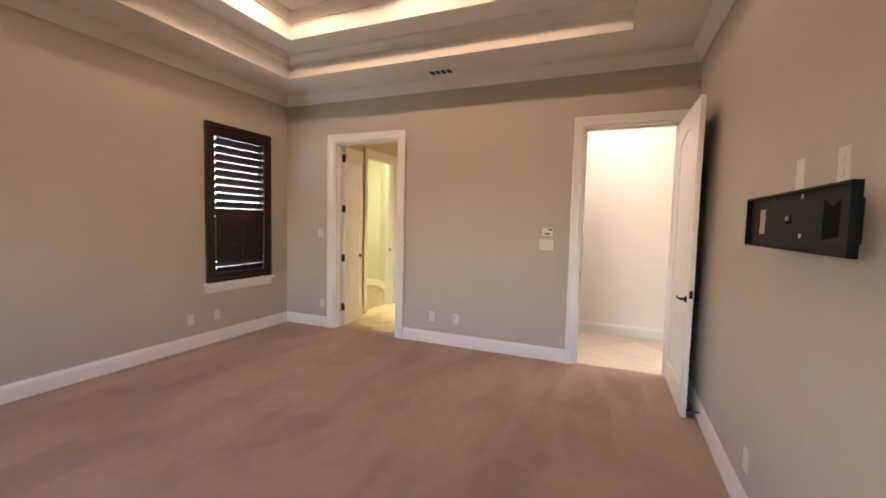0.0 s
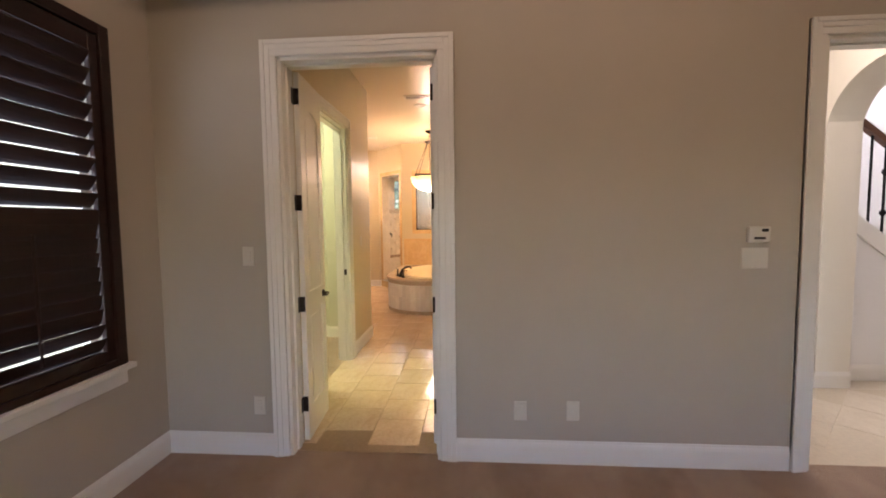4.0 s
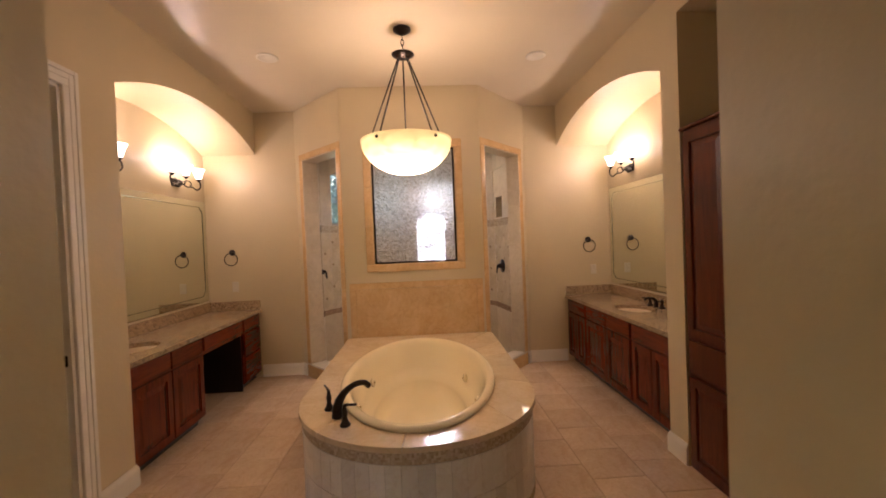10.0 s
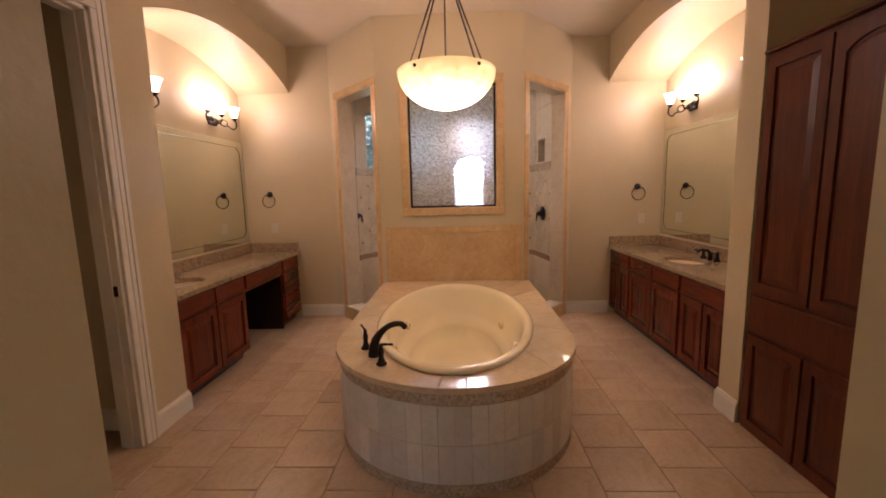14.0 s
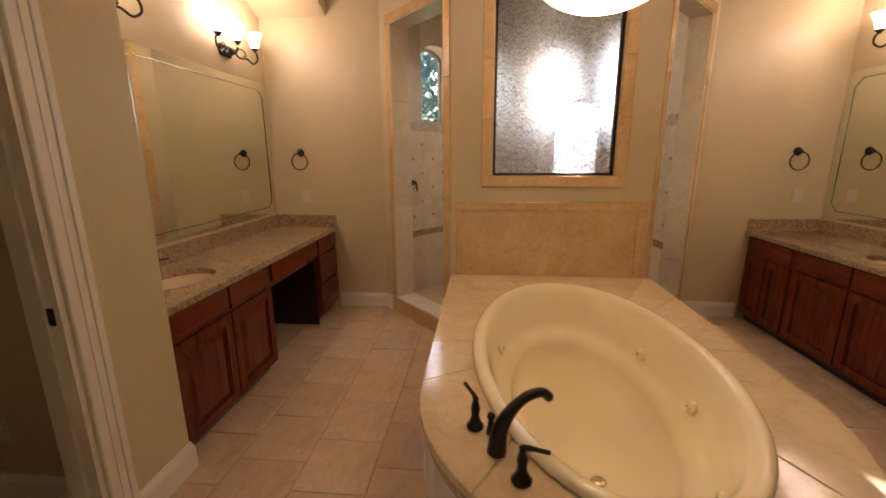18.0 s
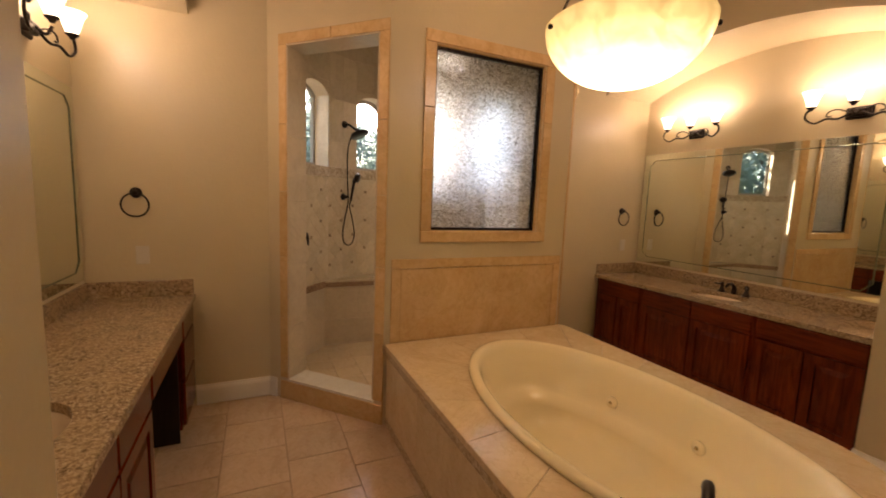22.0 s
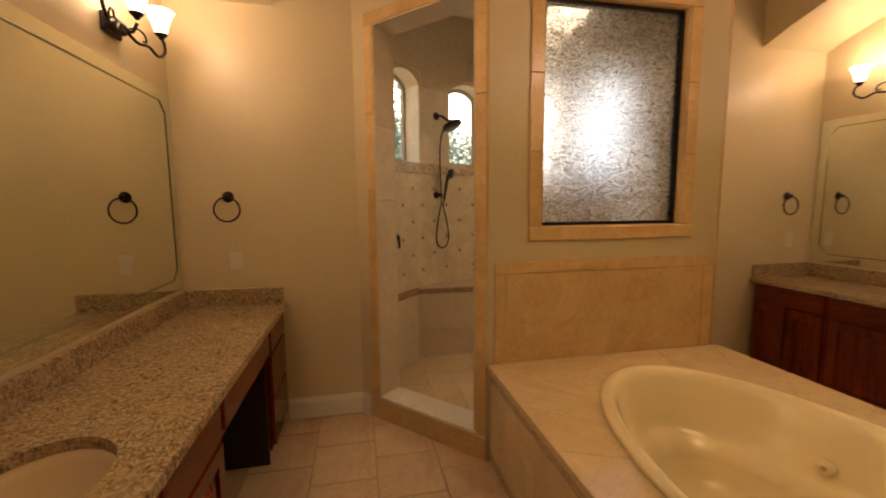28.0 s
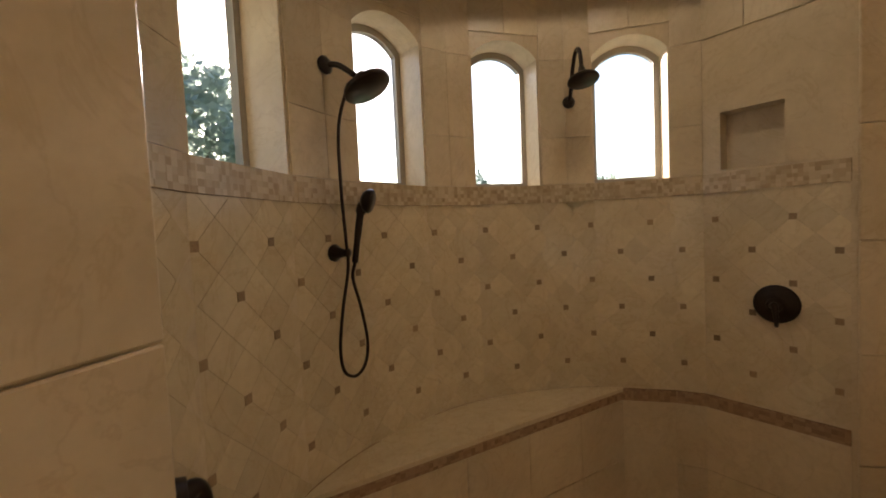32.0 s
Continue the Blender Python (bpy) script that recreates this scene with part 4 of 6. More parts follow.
def cabinet(name, label, sign, face, back, y0, y1, z0, z1, fronts, group, mat=None, toe=0.07):
    mat = mat or M_wood
    th = empty(name, (face, (y0 + y1) / 2, 0), label, "cabinet", group)
    lo, hi = sorted((face, back))
    g = 0.0015
    if "sink" in label:
        # the carcass stops under the basin; a face frame closes the front
        wpart("body", box((lo, y0 + g, z0), (hi, y1 - g, z1 - 0.15)), mat, th)
        f0, f1 = sorted((face, face + sign * 0.02))
        wpart("face_frame", box((f0, y0 + g, z1 - 0.15), (f1, y1 - g, z1)), mat, th)
    else:
        wpart("body", box((lo, y0 + g, z0), (hi, y1 - g, z1)), mat, th)
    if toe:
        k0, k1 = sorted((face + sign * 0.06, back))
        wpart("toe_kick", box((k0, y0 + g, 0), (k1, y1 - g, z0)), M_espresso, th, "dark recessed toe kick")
    for kind, ya, yb, za, zb in fronts:
        w, h = yb - ya - 0.014, zb - za - 0.014
        m = side_pose(face, (ya + 0.007) if sign < 0 else (yb - 0.007), za + 0.007, sign)
        if "door" not in kind:
            bm = plain_front(w, h)
            bm.transform(m)
            wpart("drawer_front", bm, M_wood_h if mat is M_wood else mat, th)
            continue
        bm, pm = raised_front(w, h, arch=0.05 if kind == "arch_door" else 0.0)
        bm.transform(m)
        dr = wpart("door", bm, mat, th)
        if pm is not None:
            pm.transform(m)
            wpart("panel", pm, mat, dr)
    return th


CT = 0.80
CB = 0.765
VL, VR = -1.93, 1.77
CABZ = 0.075
# sign: the way from the room into the wall
dz0, dz1 = 0.615, CB - 0.004
G = "vanity cabinets"
cabinet("vanity_cabinet", "cherry-stained sink cabinet with two doors under granite", -1, VL, AXL, 4.685, 5.59, CABZ, CB, [
    ("drawer", 4.70, 5.14, dz0, dz1), ("drawer", 5.14, 5.58, dz0, dz1), ("door", 4.70, 5.14, CABZ + 0.01, dz0), ("door", 5.14, 5.58, CABZ + 0.01, dz0)], G)
cabinet("vanity_knee_drawer", "cherry-stained drawer spanning a dark knee space", -1, VL + 0.0, AXL, 5.592, 6.37, 0.60, CB, [("drawer", 5.60, 6.36, dz0 + 0.012, dz1)], G, toe=0)
cabinet("vanity_drawer_stack", "cherry-stained stack of three drawers beside a knee space", -1, VL, AXL, 6.372, 6.83, CABZ, CB, [
    ("drawer", 6.39, 6.81, dz0, dz1), ("drawer", 6.39, 6.81, 0.36, dz0), ("drawer", 6.39, 6.81, CABZ + 0.01, 0.36)], G)
# added dark sheets: the knee space's shade is put into their colour
structure("trim_knee_side_shade", box((AXL + 0.021, 6.363, 0.0), (VL - 0.012, 6.369, 0.598)), M_espresso, "dark panel added for the shade on the side of the knee space", category="trim")
structure("trim_knee_back_shade", box((AXL, 5.595, 0.0), (AXL + 0.02, 6.37, 0.6)), M_espresso, "dark panel added for the shade at the back of the knee space", category="trim")
cabinet("vanity_cabinet", "cherry-stained cabinet with a wide drawer and two doors", 1, VR, AXR, 4.685, 5.315, CABZ, CB, [
    ("drawer", 4.70, 5.305, dz0, dz1), ("door", 4.70, 5.003, CABZ + 0.01, dz0), ("door", 5.003, 5.305, CABZ + 0.01, dz0)], G)
cabinet("vanity_cabinet", "cherry-stained sink cabinet with two doors under granite", 1, VR, AXR, 5.317, 6.275, CABZ, CB, [
    ("drawer", 5.33, 5.79, dz0, dz1), ("drawer", 5.79, 6.26, dz0, dz1), ("door", 5.33, 5.79, CABZ + 0.01, dz0), ("door", 5.79, 6.26, CABZ + 0.01, dz0)], G)
cabinet("vanity_cabinet", "narrow cherry-stained cabinet with a drawer and two doors", 1, VR, AXR, 6.277, 6.83, CABZ, CB, [
    ("drawer", 6.29, 6.81, dz0, dz1), ("door", 6.29, 6.55, CABZ + 0.01, dz0), ("door", 6.55, 6.81, CABZ + 0.01, dz0)], G)


def ellipse(cx, cy, a, b, n=32):
    return [(cx + a * math.cos(2 * math.pi * k / n), cy + b * math.sin(2 * math.pi * k / n)) for k in range(n)]


def countertop(sign, face, back, sink_y, label):
    edge = face - sign * 0.032
    lo, hi = sorted((edge, back))
    sc = (face + back) / 2 - sign * 0.02
    y0, y1 = AY0 + 0.004, BKY - 0.003
    outline = [(lo, y0), (hi, y0), (hi, y1), (lo, y1)]
    hole = ellipse(sc, sink_y, 0.165, 0.215)
    th = empty("granite_countertop", (sc, sink_y, CT), label, "countertop", "vanity countertops")
    bm = slab([(x, -y) for x, y in outline], [[(x, -y) for x, y in hole]], CT - CB, pose(0, 0, CB, 90, 0, 0))
    rims = [q for q in bm.edges if all(abs(v.co.x - edge) < 0.001 for v in q.verts) and abs(q.verts[0].co.y - q.verts[1].co.y) > 0.5]
    bmesh.ops.bevel(bm, geom=rims, offset=0.013, segments=3, profile=0.5, affect="EDGES")
    wpart("slab", bm, M_granite, th)
    b0, b1 = sorted((back, back - sign * 0.02))
    wpart("backsplash", box((b0, y0, CT), (b1, y1, CT + 0.105), 0.003), M_granite, th)
    e0, e1 = sorted((edge + sign * 0.01, back - sign * 0.021))
    wpart("side_splash", box((e0, y1 - 0.02, CT), (e1, y1, CT + 0.105), 0.003), M_granite, th)
    # basin
    sk = empty("undermount_sink", (sc, sink_y, CB - 0.13), "oval biscuit porcelain sink under a granite counter", "sink", "vanity sinks")
    bm = bmesh.new()
    rings = []
    for s, z in ((1.06, CB - 0.001), (1.0, CB - 0.004), (0.95, CB - 0.03), (0.85, CB - 0.08), (0.6, CB - 0.12), (0.25, CB - 0.135), (0.05, CB - 0.137)):
        rings.append([bm.verts.new((x, y, z)) for x, y in ellipse(sc, sink_y, 0.165 * s, 0.215 * s)])
    for p, q in zip(rings, rings[1:]):
        for k in range(32):
            bm.faces.new((p[k], p[(k + 1) % 32], q[(k + 1) % 32], q[k]))
    bm.faces.new(rings[-1])
    bmesh.ops.recalc_face_normals(bm, faces=bm.faces[:])
    for fc in bm.faces:
        if fc.normal.z < -0.2:
            fc.normal_flip()
    wpart("bowl", bm, M_sinkware, sk, "", True)
    wpart("drain", lathe([(0, 0.004), (0.018, 0.004), (0.022, 0)], 16, m=pose(sc, sink_y, CB - 0.138)), M_bronze, sk, "bronze drain", True)
    # faucet behind the sink
    fx = back - sign * 0.085
    fa = empty("sink_faucet", (fx, sink_y, CT), "oil-rubbed bronze widespread sink faucet on granite", "faucet", "vanity faucets")
    p = Vector((fx, sink_y, CT))
    w = Vector((-sign, 0, 0))
    wpart("spout", tube(spline([p, p + Vector((0, 0, 0.05)), p + w * 0.03 + Vector((0, 0, 0.085)), p + w * 0.085 + Vector((0, 0, 0.09)), p + w * 0.115 + Vector((0, 0, 0.07))], 5), [0.022 - 0.011 * min(1, k / 12) for k in range(21)], 12), M_bronze, fa, "", True)
    for dy in (-0.1, 0.1):
        lever_handle(fa, (fx, sink_y + dy, CT), (-sign * 0.3, dy, 0), 0.065)
    return th


countertop(-1, VL, AXL, 5.13, "cream and brown speckled granite vanity top with sink cutout")
countertop(1, VR, AXR, 5.75, "cream and brown speckled granite vanity top with sink cutout")


def wall_mirror(sign, plane, y0, y1, z0, z1):
    th = empty("vanity_mirror", (plane, (y0 + y1) / 2, z0), "large frameless mirror with an etched groove above a vanity", "mirror", "vanity mirrors")
    a, b = sorted((plane, plane - sign * 0.006))
    wpart("glass", box((a, y0, z0), (b, y1, z1), 0.002), M_mirror, th)
    x0, x1 = sorted((plane - sign * 0.0062, plane - sign * 0.0085))
    i, c = 0.065, 0.06
    loop = [(y0 + i + c, z0 + i), (y1 - i - c, z0 + i), (y1 - i, z0 + i + c), (y1 - i, z1 - i - c), (y1 - i - c, z1 - i), (y0 + i + c, z1 - i), (y0 + i, z1 - i - c), (y0 + i, z0 + i + c)]
    bm = tube([(((x0 + x1) / 2), y, z) for y, z in loop], 0.004, 6, closed=True)
    wpart("etched_line", bm, M_mirror_edge, th, "grey-green etched groove")
    return th


MZ0, MZ1 = CT + 0.125, 2.07
wall_mirror(-1, AXL, 4.86, 6.83, MZ0, MZ1)
wall_mirror(1, AXR, 4.86, 6.83, MZ0, MZ1)


def sconce(sign, plane, yc, zc):
    """A bar of three upturned glass shades on scrolled arms."""
    th = empty("vanity_sconce", (plane, yc, zc), "bronze three-light wall sconce with lit glass bell shades", "wall light", "vanity sconces")
    n = -sign

    def at(o, dy, z):
        return Vector((plane + n * o, yc + dy, zc + z))
    a, b = sorted((plane, plane + n * 0.02))
    wpart("backplate", box((a, yc - 0.075, zc - 0.042), (b, yc + 0.075, zc + 0.042), 0.012, 2), M_bronze, th)
    wpart("boss", box((min(plane, plane + n * 0.055), yc - 0.05, zc - 0.028), (max(plane, plane + n * 0.055), yc + 0.05, zc + 0.028), 0.012, 2), M_bronze, th)
    o = 0.115
    for s in (-1, 1):
        wpart("scroll_arm", tube(spline([at(0.05, 0.03 * s, 0.0), at(0.07, 0.09 * s, -0.035), at(0.09, 0.15 * s, -0.03), at(0.105, 0.21 * s, -0.055), at(o, 0.262 * s, -0.02), at(o, 0.262 * s, 0.025), at(o, 0.235 * s, 0.045)], 6), 0.0075, 8), M_bronze, th, "", True)
        wpart("scroll_leaf", tube(spline([at(0.05, 0.05 * s, 0.01), at(0.07, 0.10 * s, 0.03), at(0.08, 0.14 * s, 0.02), at(0.08, 0.155 * s, -0.01), at(0.08, 0.125 * s, -0.015)], 5), 0.005, 6), M_bronze, th, "", True)
    wpart("scroll_arm", tube(spline([at(0.05, 0, 0.01), at(0.09, 0, -0.02), at(o, 0, 0.02)], 5), 0.0075, 8), M_bronze, th, "", True)
    for dy in (-0.235, 0, 0.235):
        wpart("cup", lathe([(0, 0), (0.01, 0), (0.014, 0.01), (0.028, 0.022), (0.03, 0.028), (0.0, 0.03)], 16, m=Matrix.Translation(at(o, dy, 0.035))), M_bronze, th, "", True)
        bm = lathe([(0.022, 0.0), (0.03, 0.015), (0.04, 0.05), (0.052, 0.085), (0.066, 0.108), (0.062, 0.108), (0.048, 0.085), (0.036, 0.05), (0.026, 0.016), (0.0, 0.006)], 20, m=Matrix.Translation(at(o, dy, 0.064)))
        wpart("shade", bm, M_shade, th, "lit frosted bell glass", True)
    return th


for sgn, pl in ((-1, AXL), (1, AXR)):
    for yy in (5.13, 6.29):
        sconce(sgn, pl, yy, 2.225)


def towel_ring(at, way):
    p = Vector(at)
    w = Vector(way)
    th = empty("towel_ring", at, "oil-rubbed bronze towel ring on a painted wall", "towel ring", "towel rings")
    wpart("rosette", lathe([(0.034, 0), (0.034, 0.006), (0.026, 0.014), (0.016, 0.02), (0.012, 0.035), (0.015, 0.045), (0, 0.05)], 20, m=look(p, p - w)), M_bronze, th, "", True)
    r = 0.073
    c = p + w * 0.04 + Vector((0, 0, -r - 0.004))
    s = w.cross(Vector((0, 0, 1)))
    wpart("ring", tube([c + r * (math.cos(2 * math.pi * k / 40) * s + math.sin(2 * math.pi * k / 40) * Vector((0, 0, 1))) for k in range(40)], 0.0055, 8, closed=True), M_bronze, th, "", True)


towel_ring((-2.206, BKY, 1.475), (0, -1, 0))
towel_ring((2.045, BKY, 1.465), (0, -1, 0))


def wall_plate(at, way, kind="outlet", label="white plastic wall outlet", name="wall_outlet", w=0.074, h=0.118):
    p = Vector(at)
    n = Vector(way)
    th = empty(name, at, label, "outlet" if kind == "outlet" else "switch", "wall plates")
    m = look(p, p - n)
    bm = box((-w / 2, -h / 2, -0.001), (w / 2, h / 2, 0.006), 0.003)
    bm.transform(m)
    wpart("plate", bm, M_plastic, th)
    if kind == "outlet":
        for dz in (-0.02, 0.02):
            bm = box((-0.014, dz - 0.0125, 0.005), (0.014, dz + 0.0125, 0.0085), 0.003)
            bm.transform(m)
            wpart("socket", bm, M_plastic, th)
    elif kind == "switch":
        bm = box((-0.016, -0.033, 0.005), (0.016, 0.033, 0.0095), 0.003)
        bm.transform(m)
        wpart("rocker", bm, M_plastic, th)
    return th


wall_plate((-2.185, BKY, 1.075), (0, -1, 0))
wall_plate((2.10, BKY, 1.10), (0, -1, 0))

# ---- linen cabinet ----
lin = cabinet("linen_cabinet", "tall red-brown stained linen cabinet with panelled doors", 1, SXR + 0.012, AXR, 3.64, 4.475, 0.0, 2.145, [
    ("door", 4.065, 4.46, 0.845, 2.12), ("arch_door", 3.67, 4.065, 0.845, 2.12), ("drawer", 3.67, 4.46, 0.61, 0.835), ("door", 4.065, 4.46, 0.02, 0.60), ("door", 3.67, 4.065, 0.02, 0.60)], "", M_linen, toe=0)
wpart("crown_edge", box((SXR - 0.015, 3.63, 2.145), (AXR - 0.02, 4.485, 2.165), 0.006), M_linen, lin)

# ---- pendant ----
PP = (-0.06, 5.03)
pend = empty("pendant_light", (PP[0], PP[1], CZ), "bronze pendant with a lit alabaster glass bowl over the tub", "pendant light")
at = Matrix.Translation((PP[0], PP[1], 0))
wpart("canopy", lathe([(0.0, CZ - 0.045), (0.02, CZ - 0.042), (0.045, CZ - 0.028), (0.066, CZ - 0.012), (0.066, CZ)], 24, m=at), M_bronze, pend, "", True)
for k in range(3):
    bm = tube([(PP[0] + (0.011 * math.cos(a) if k % 2 else 0), PP[1] + (0 if k % 2 else 0.011 * math.cos(a)), CZ - 0.062 - 0.038 * k + 0.024 * math.sin(a)) for a in [2 * math.pi * j / 14 for j in range(14)]], 0.0035, 6, closed=True)
    wpart("chain_link", bm, M_bronze, pend, "", True)
wpart("hub", lathe([(0.0, 2.945), (0.012, 2.94), (0.03, 2.925), (0.085, 2.912), (0.083, 2.905), (0.05, 2.885), (0.03, 2.875), (0.0, 2.872)], 28, m=at), M_bronze, pend, "", True)
for k in range(5):
    a = 2 * math.pi * k / 5 + 0.35
    ca, sa = math.cos(a), math.sin(a)
    wpart("rod", tube([(PP[0] + 0.04 * ca, PP[1] + 0.04 * sa, 2.885), (PP[0] + 0.315 * ca, PP[1] + 0.315 * sa, 2.245)], 0.006, 8), M_bronze, pend, "", True)
    wpart("knob", lathe([(0, 0.02), (0.010, 0.016), (0.012, 0.008), (0.008, 0), (0.006, -0.03)], 10, m=look((PP[0] + 0.333 * ca, PP[1] + 0.328 * sa, 2.24), (PP[0], PP[1], 2.24))), M_bronze, pend, "", True)
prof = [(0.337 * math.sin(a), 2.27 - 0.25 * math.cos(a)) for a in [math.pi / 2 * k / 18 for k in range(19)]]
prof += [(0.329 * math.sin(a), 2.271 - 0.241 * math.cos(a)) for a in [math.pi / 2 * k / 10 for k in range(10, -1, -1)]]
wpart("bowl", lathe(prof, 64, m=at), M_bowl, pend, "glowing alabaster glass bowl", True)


def downlight(x, y, z, lit=False):
    th = empty("recessed_light", (x, y, z), ("lit" if lit else "unlit") + " recessed ceiling light with a white ring", "ceiling light", "recessed lights")
    wpart("trim_ring", lathe([(0.062, -0.001), (0.085, -0.001), (0.088, -0.006), (0.08, -0.011), (0.066, -0.009), (0.062, -0.004)], 28, m=pose(x, y, z)), M_trim, th, "", True)
    wpart("lens", lathe([(0, -0.003), (0.063, -0.003), (0.063, 0)], 28, m=pose(x, y, z)), M_shade if lit else M_can_off, th, "", True)


for x, y in ((-1.20, 5.45), (1.08, 5.50), (-0.01, 3.40)):
    downlight(x, y, CZ)
# fitting for the added shower lamp, unseen like it
downlight(0.2, 7.1, CZ, True)


def ceiling_vent(x, y, z, w, d, n):
    th = empty("ceiling_vent", (x, y, z), "white slatted ceiling air vent", "vent", "ceiling vents")
    wpart("vent_frame", boxes([((x - w / 2, y - d / 2, z - 0.008), (x + w / 2, y - d / 2 + 0.02, z)), ((x - w / 2, y + d / 2 - 0.02, z - 0.008), (x + w / 2, y + d / 2, z)), ((x - w / 2, y - d / 2, z - 0.008), (x - w / 2 + 0.02, y + d / 2, z)), ((x + w / 2 - 0.02, y - d / 2, z - 0.008), (x + w / 2, y + d / 2, z))]), M_trim, th)
    # no duct is cut: a dark sheet paints the shade behind the slats
    wpart("backing", box((x - w / 2 + 0.02, y - d / 2 + 0.02, z - 0.002), (x + w / 2 - 0.02, y + d / 2 - 0.02, z)), M_dark, th, "dark sheet standing for the shade inside the duct")
    for k in range(n):
        xx = x - w / 2 + 0.03 + (w - 0.06) * k / (n - 1)
        wpart("slat", box((xx - 0.004, y - d / 2 + 0.02, z - 0.007), (xx + 0.004, y + d / 2 - 0.02, z - 0.003)), M_trim, th)


ceiling_vent(-0.005, 3.02, CZ, 0.36, 0.16, 14)
ceiling_vent(1.125, -0.237, BZ, 0.32, 0.16, 5)


# ---- bath trim ----
def base_run(name, path):
    return baseboard(name, path, "tall white painted bathroom baseboard")


base_run("baseboard_hall_w1", [(-HX, CLX[0] - CASING), (-HX, WT + 0.002)])
base_run("baseboard_hall_e1", [(HX, WT + 0.002), (HX, CLX[0] - CASING)])
base_run("baseboard_hall_w2", [(-HX, HY), (-HX, CLX[1] + CASING)])
base_run("baseboard_hall_e2", [(HX, CLX[1] + CASING), (HX, HY)])
base_run("baseboard_near_w", [(SXL, 3.41), (-1.06, HY), (-HX, HY)])
base_run("baseboard_near_e", [(HX, HY), (1.06, HY), (SXR, 3.42), (SXR, LC[0])])
base_run("baseboard_stub_w", [(SXL - 0.08, AY0), (SXL, AY0), (SXL, WCY[1] + CASING)])
base_run("baseboard_stub_e", [(SXR, LC[1]), (SXR, AY0), (SXR + 0.06, AY0)])
du = Vector((PX0 - CL[0], PY - CL[1])).normalized() * 0.07
base_run("baseboard_back_w", [(CL[0] + du.x, CL[1] + du.y), CL, (VL + 0.02, BKY)])
du = Vector((PX1 - CR[0], PY - CR[1])).normalized() * 0.07
base_run("baseboard_back_e", [(VR - 0.02, BKY), CR, (CR[0] + du.x, CR[1] + du.y)])
casing("trim_closet_west", "x", -HX, CLX[0], CLX[1], CLH, 1)
casing("trim_closet_east", "x", HX, CLX[0], CLX[1], CLH, -1)
casing("trim_wc", "x", SXL, WCY[0], WCY[1], WCH, 1)
jamb("trim_jamb_closet_west", "x", -HX - 0.12, -HX, CLX[0], CLX[1], CLH)
jamb("trim_jamb_closet_east", "x", HX, HX + 0.12, CLX[0], CLX[1], CLH)
jamb("trim_jamb_wc", "x", SXL - 0.12, SXL, WCY[0], WCY[1], WCH)
casing("trim_bath_doorway_hall", "y", WT, D1[0], D1[1], DH, 1)


def strike(at, way, name="strike_plate"):
    p = Vector(at)
    m = look(p, p - Vector(way))
    bm = box((-0.014, -0.03, -0.001), (0.014, 0.03, 0.003), 0.001)
    bm.transform(m)
    th = empty(name, at, "dark bronze strike plate on a door jamb", "strike plate", "strike plates")
    wpart("plate", bm, M_bronze, th)
    # small dark block paints the shade of the latch opening
    bm = box((-0.006, -0.012, 0.002), (0.006, 0.012, 0.0036))
    bm.transform(m)
    wpart("latch_hole_shade", bm, M_dark, th)


strike((-HX - 0.028, CLX[1] - 0.02, 0.945), (0, -1, 0))
strike((HX + 0.028, CLX[1] - 0.02, 0.945), (0, -1, 0))
strike((SXL - 0.03, WCY[1] - 0.02, 0.945), (0, -1, 0))
wall_plate((-HX, 2.28, 1.245), (1, 0, 0), "switch", "white plastic rocker switch", "light_switch")
wall_plate((HX, 2.28, 1.245), (-1, 0, 0), "switch", "white plastic rocker switch", "light_switch")

# ---- shower interior ----
SFZ = 0.03
shower_plan = [(PX0, PY + PT)] + [(PX1, PY + PT), NEAR_E] + [on_bow(a) for a in BREAKS[::-1]] + [NEAR_W]
structure("floor_shower", prism(shower_plan[::-1], -0.006, SFZ), M_cream_tile, "cream tile shower floor", category="floor")
structure("wall_pier_shower_face", slab([(PX0 + 0.002, 0), (PX1 - 0.002, 0), (PX1 - 0.002, CZ), (PX0 + 0.002, CZ)], [[(TWX0, TWZ0), (TWX1, TWZ0), (TWX1, TWZ1), (TWX0, TWZ1)]], 0.012, pose(0, PY + PT, 0)), M_shower_tile, "travertine shower face of the pier", category="wall")
BAND0, BAND1 = 1.685, 1.775
BEN = 0.685
BENY = 7.655
half = math.sqrt(SR ** 2 - (BENY - SCY) ** 2)
aB = math.degrees(math.asin(half / SR))
arc = [on_bow(-aB + 2 * aB * k / 24, SR - 0.012) for k in range(25)]
bench = empty("shower_bench", (SCX, BENY, 0), "travertine shower bench with a brown mosaic edge", "bench")
wpart("seat", prism(arc[::-1], BEN - 0.02, BEN), M_diag_tile, bench)
NB = 5
for k in range(NB):
    xa, xb = SCX - half + 2 * half * k / NB, SCX - half + 2 * half * (k + 1) / NB
    for z0, z1 in ((SFZ, 0.29), (0.293, BEN - 0.068)):
        wpart("face_tile", box((xa + 0.001, BENY, z0), (xb - 0.001, BENY + 0.02, z1 - 0.002)), M_shower_tile, bench)
wpart("mosaic_edge", box((SCX - half, BENY - 0.004, BEN - 0.066), (SCX + half, BENY + 0.02, BEN - 0.021)), M_strip, bench, "brown mosaic edge")


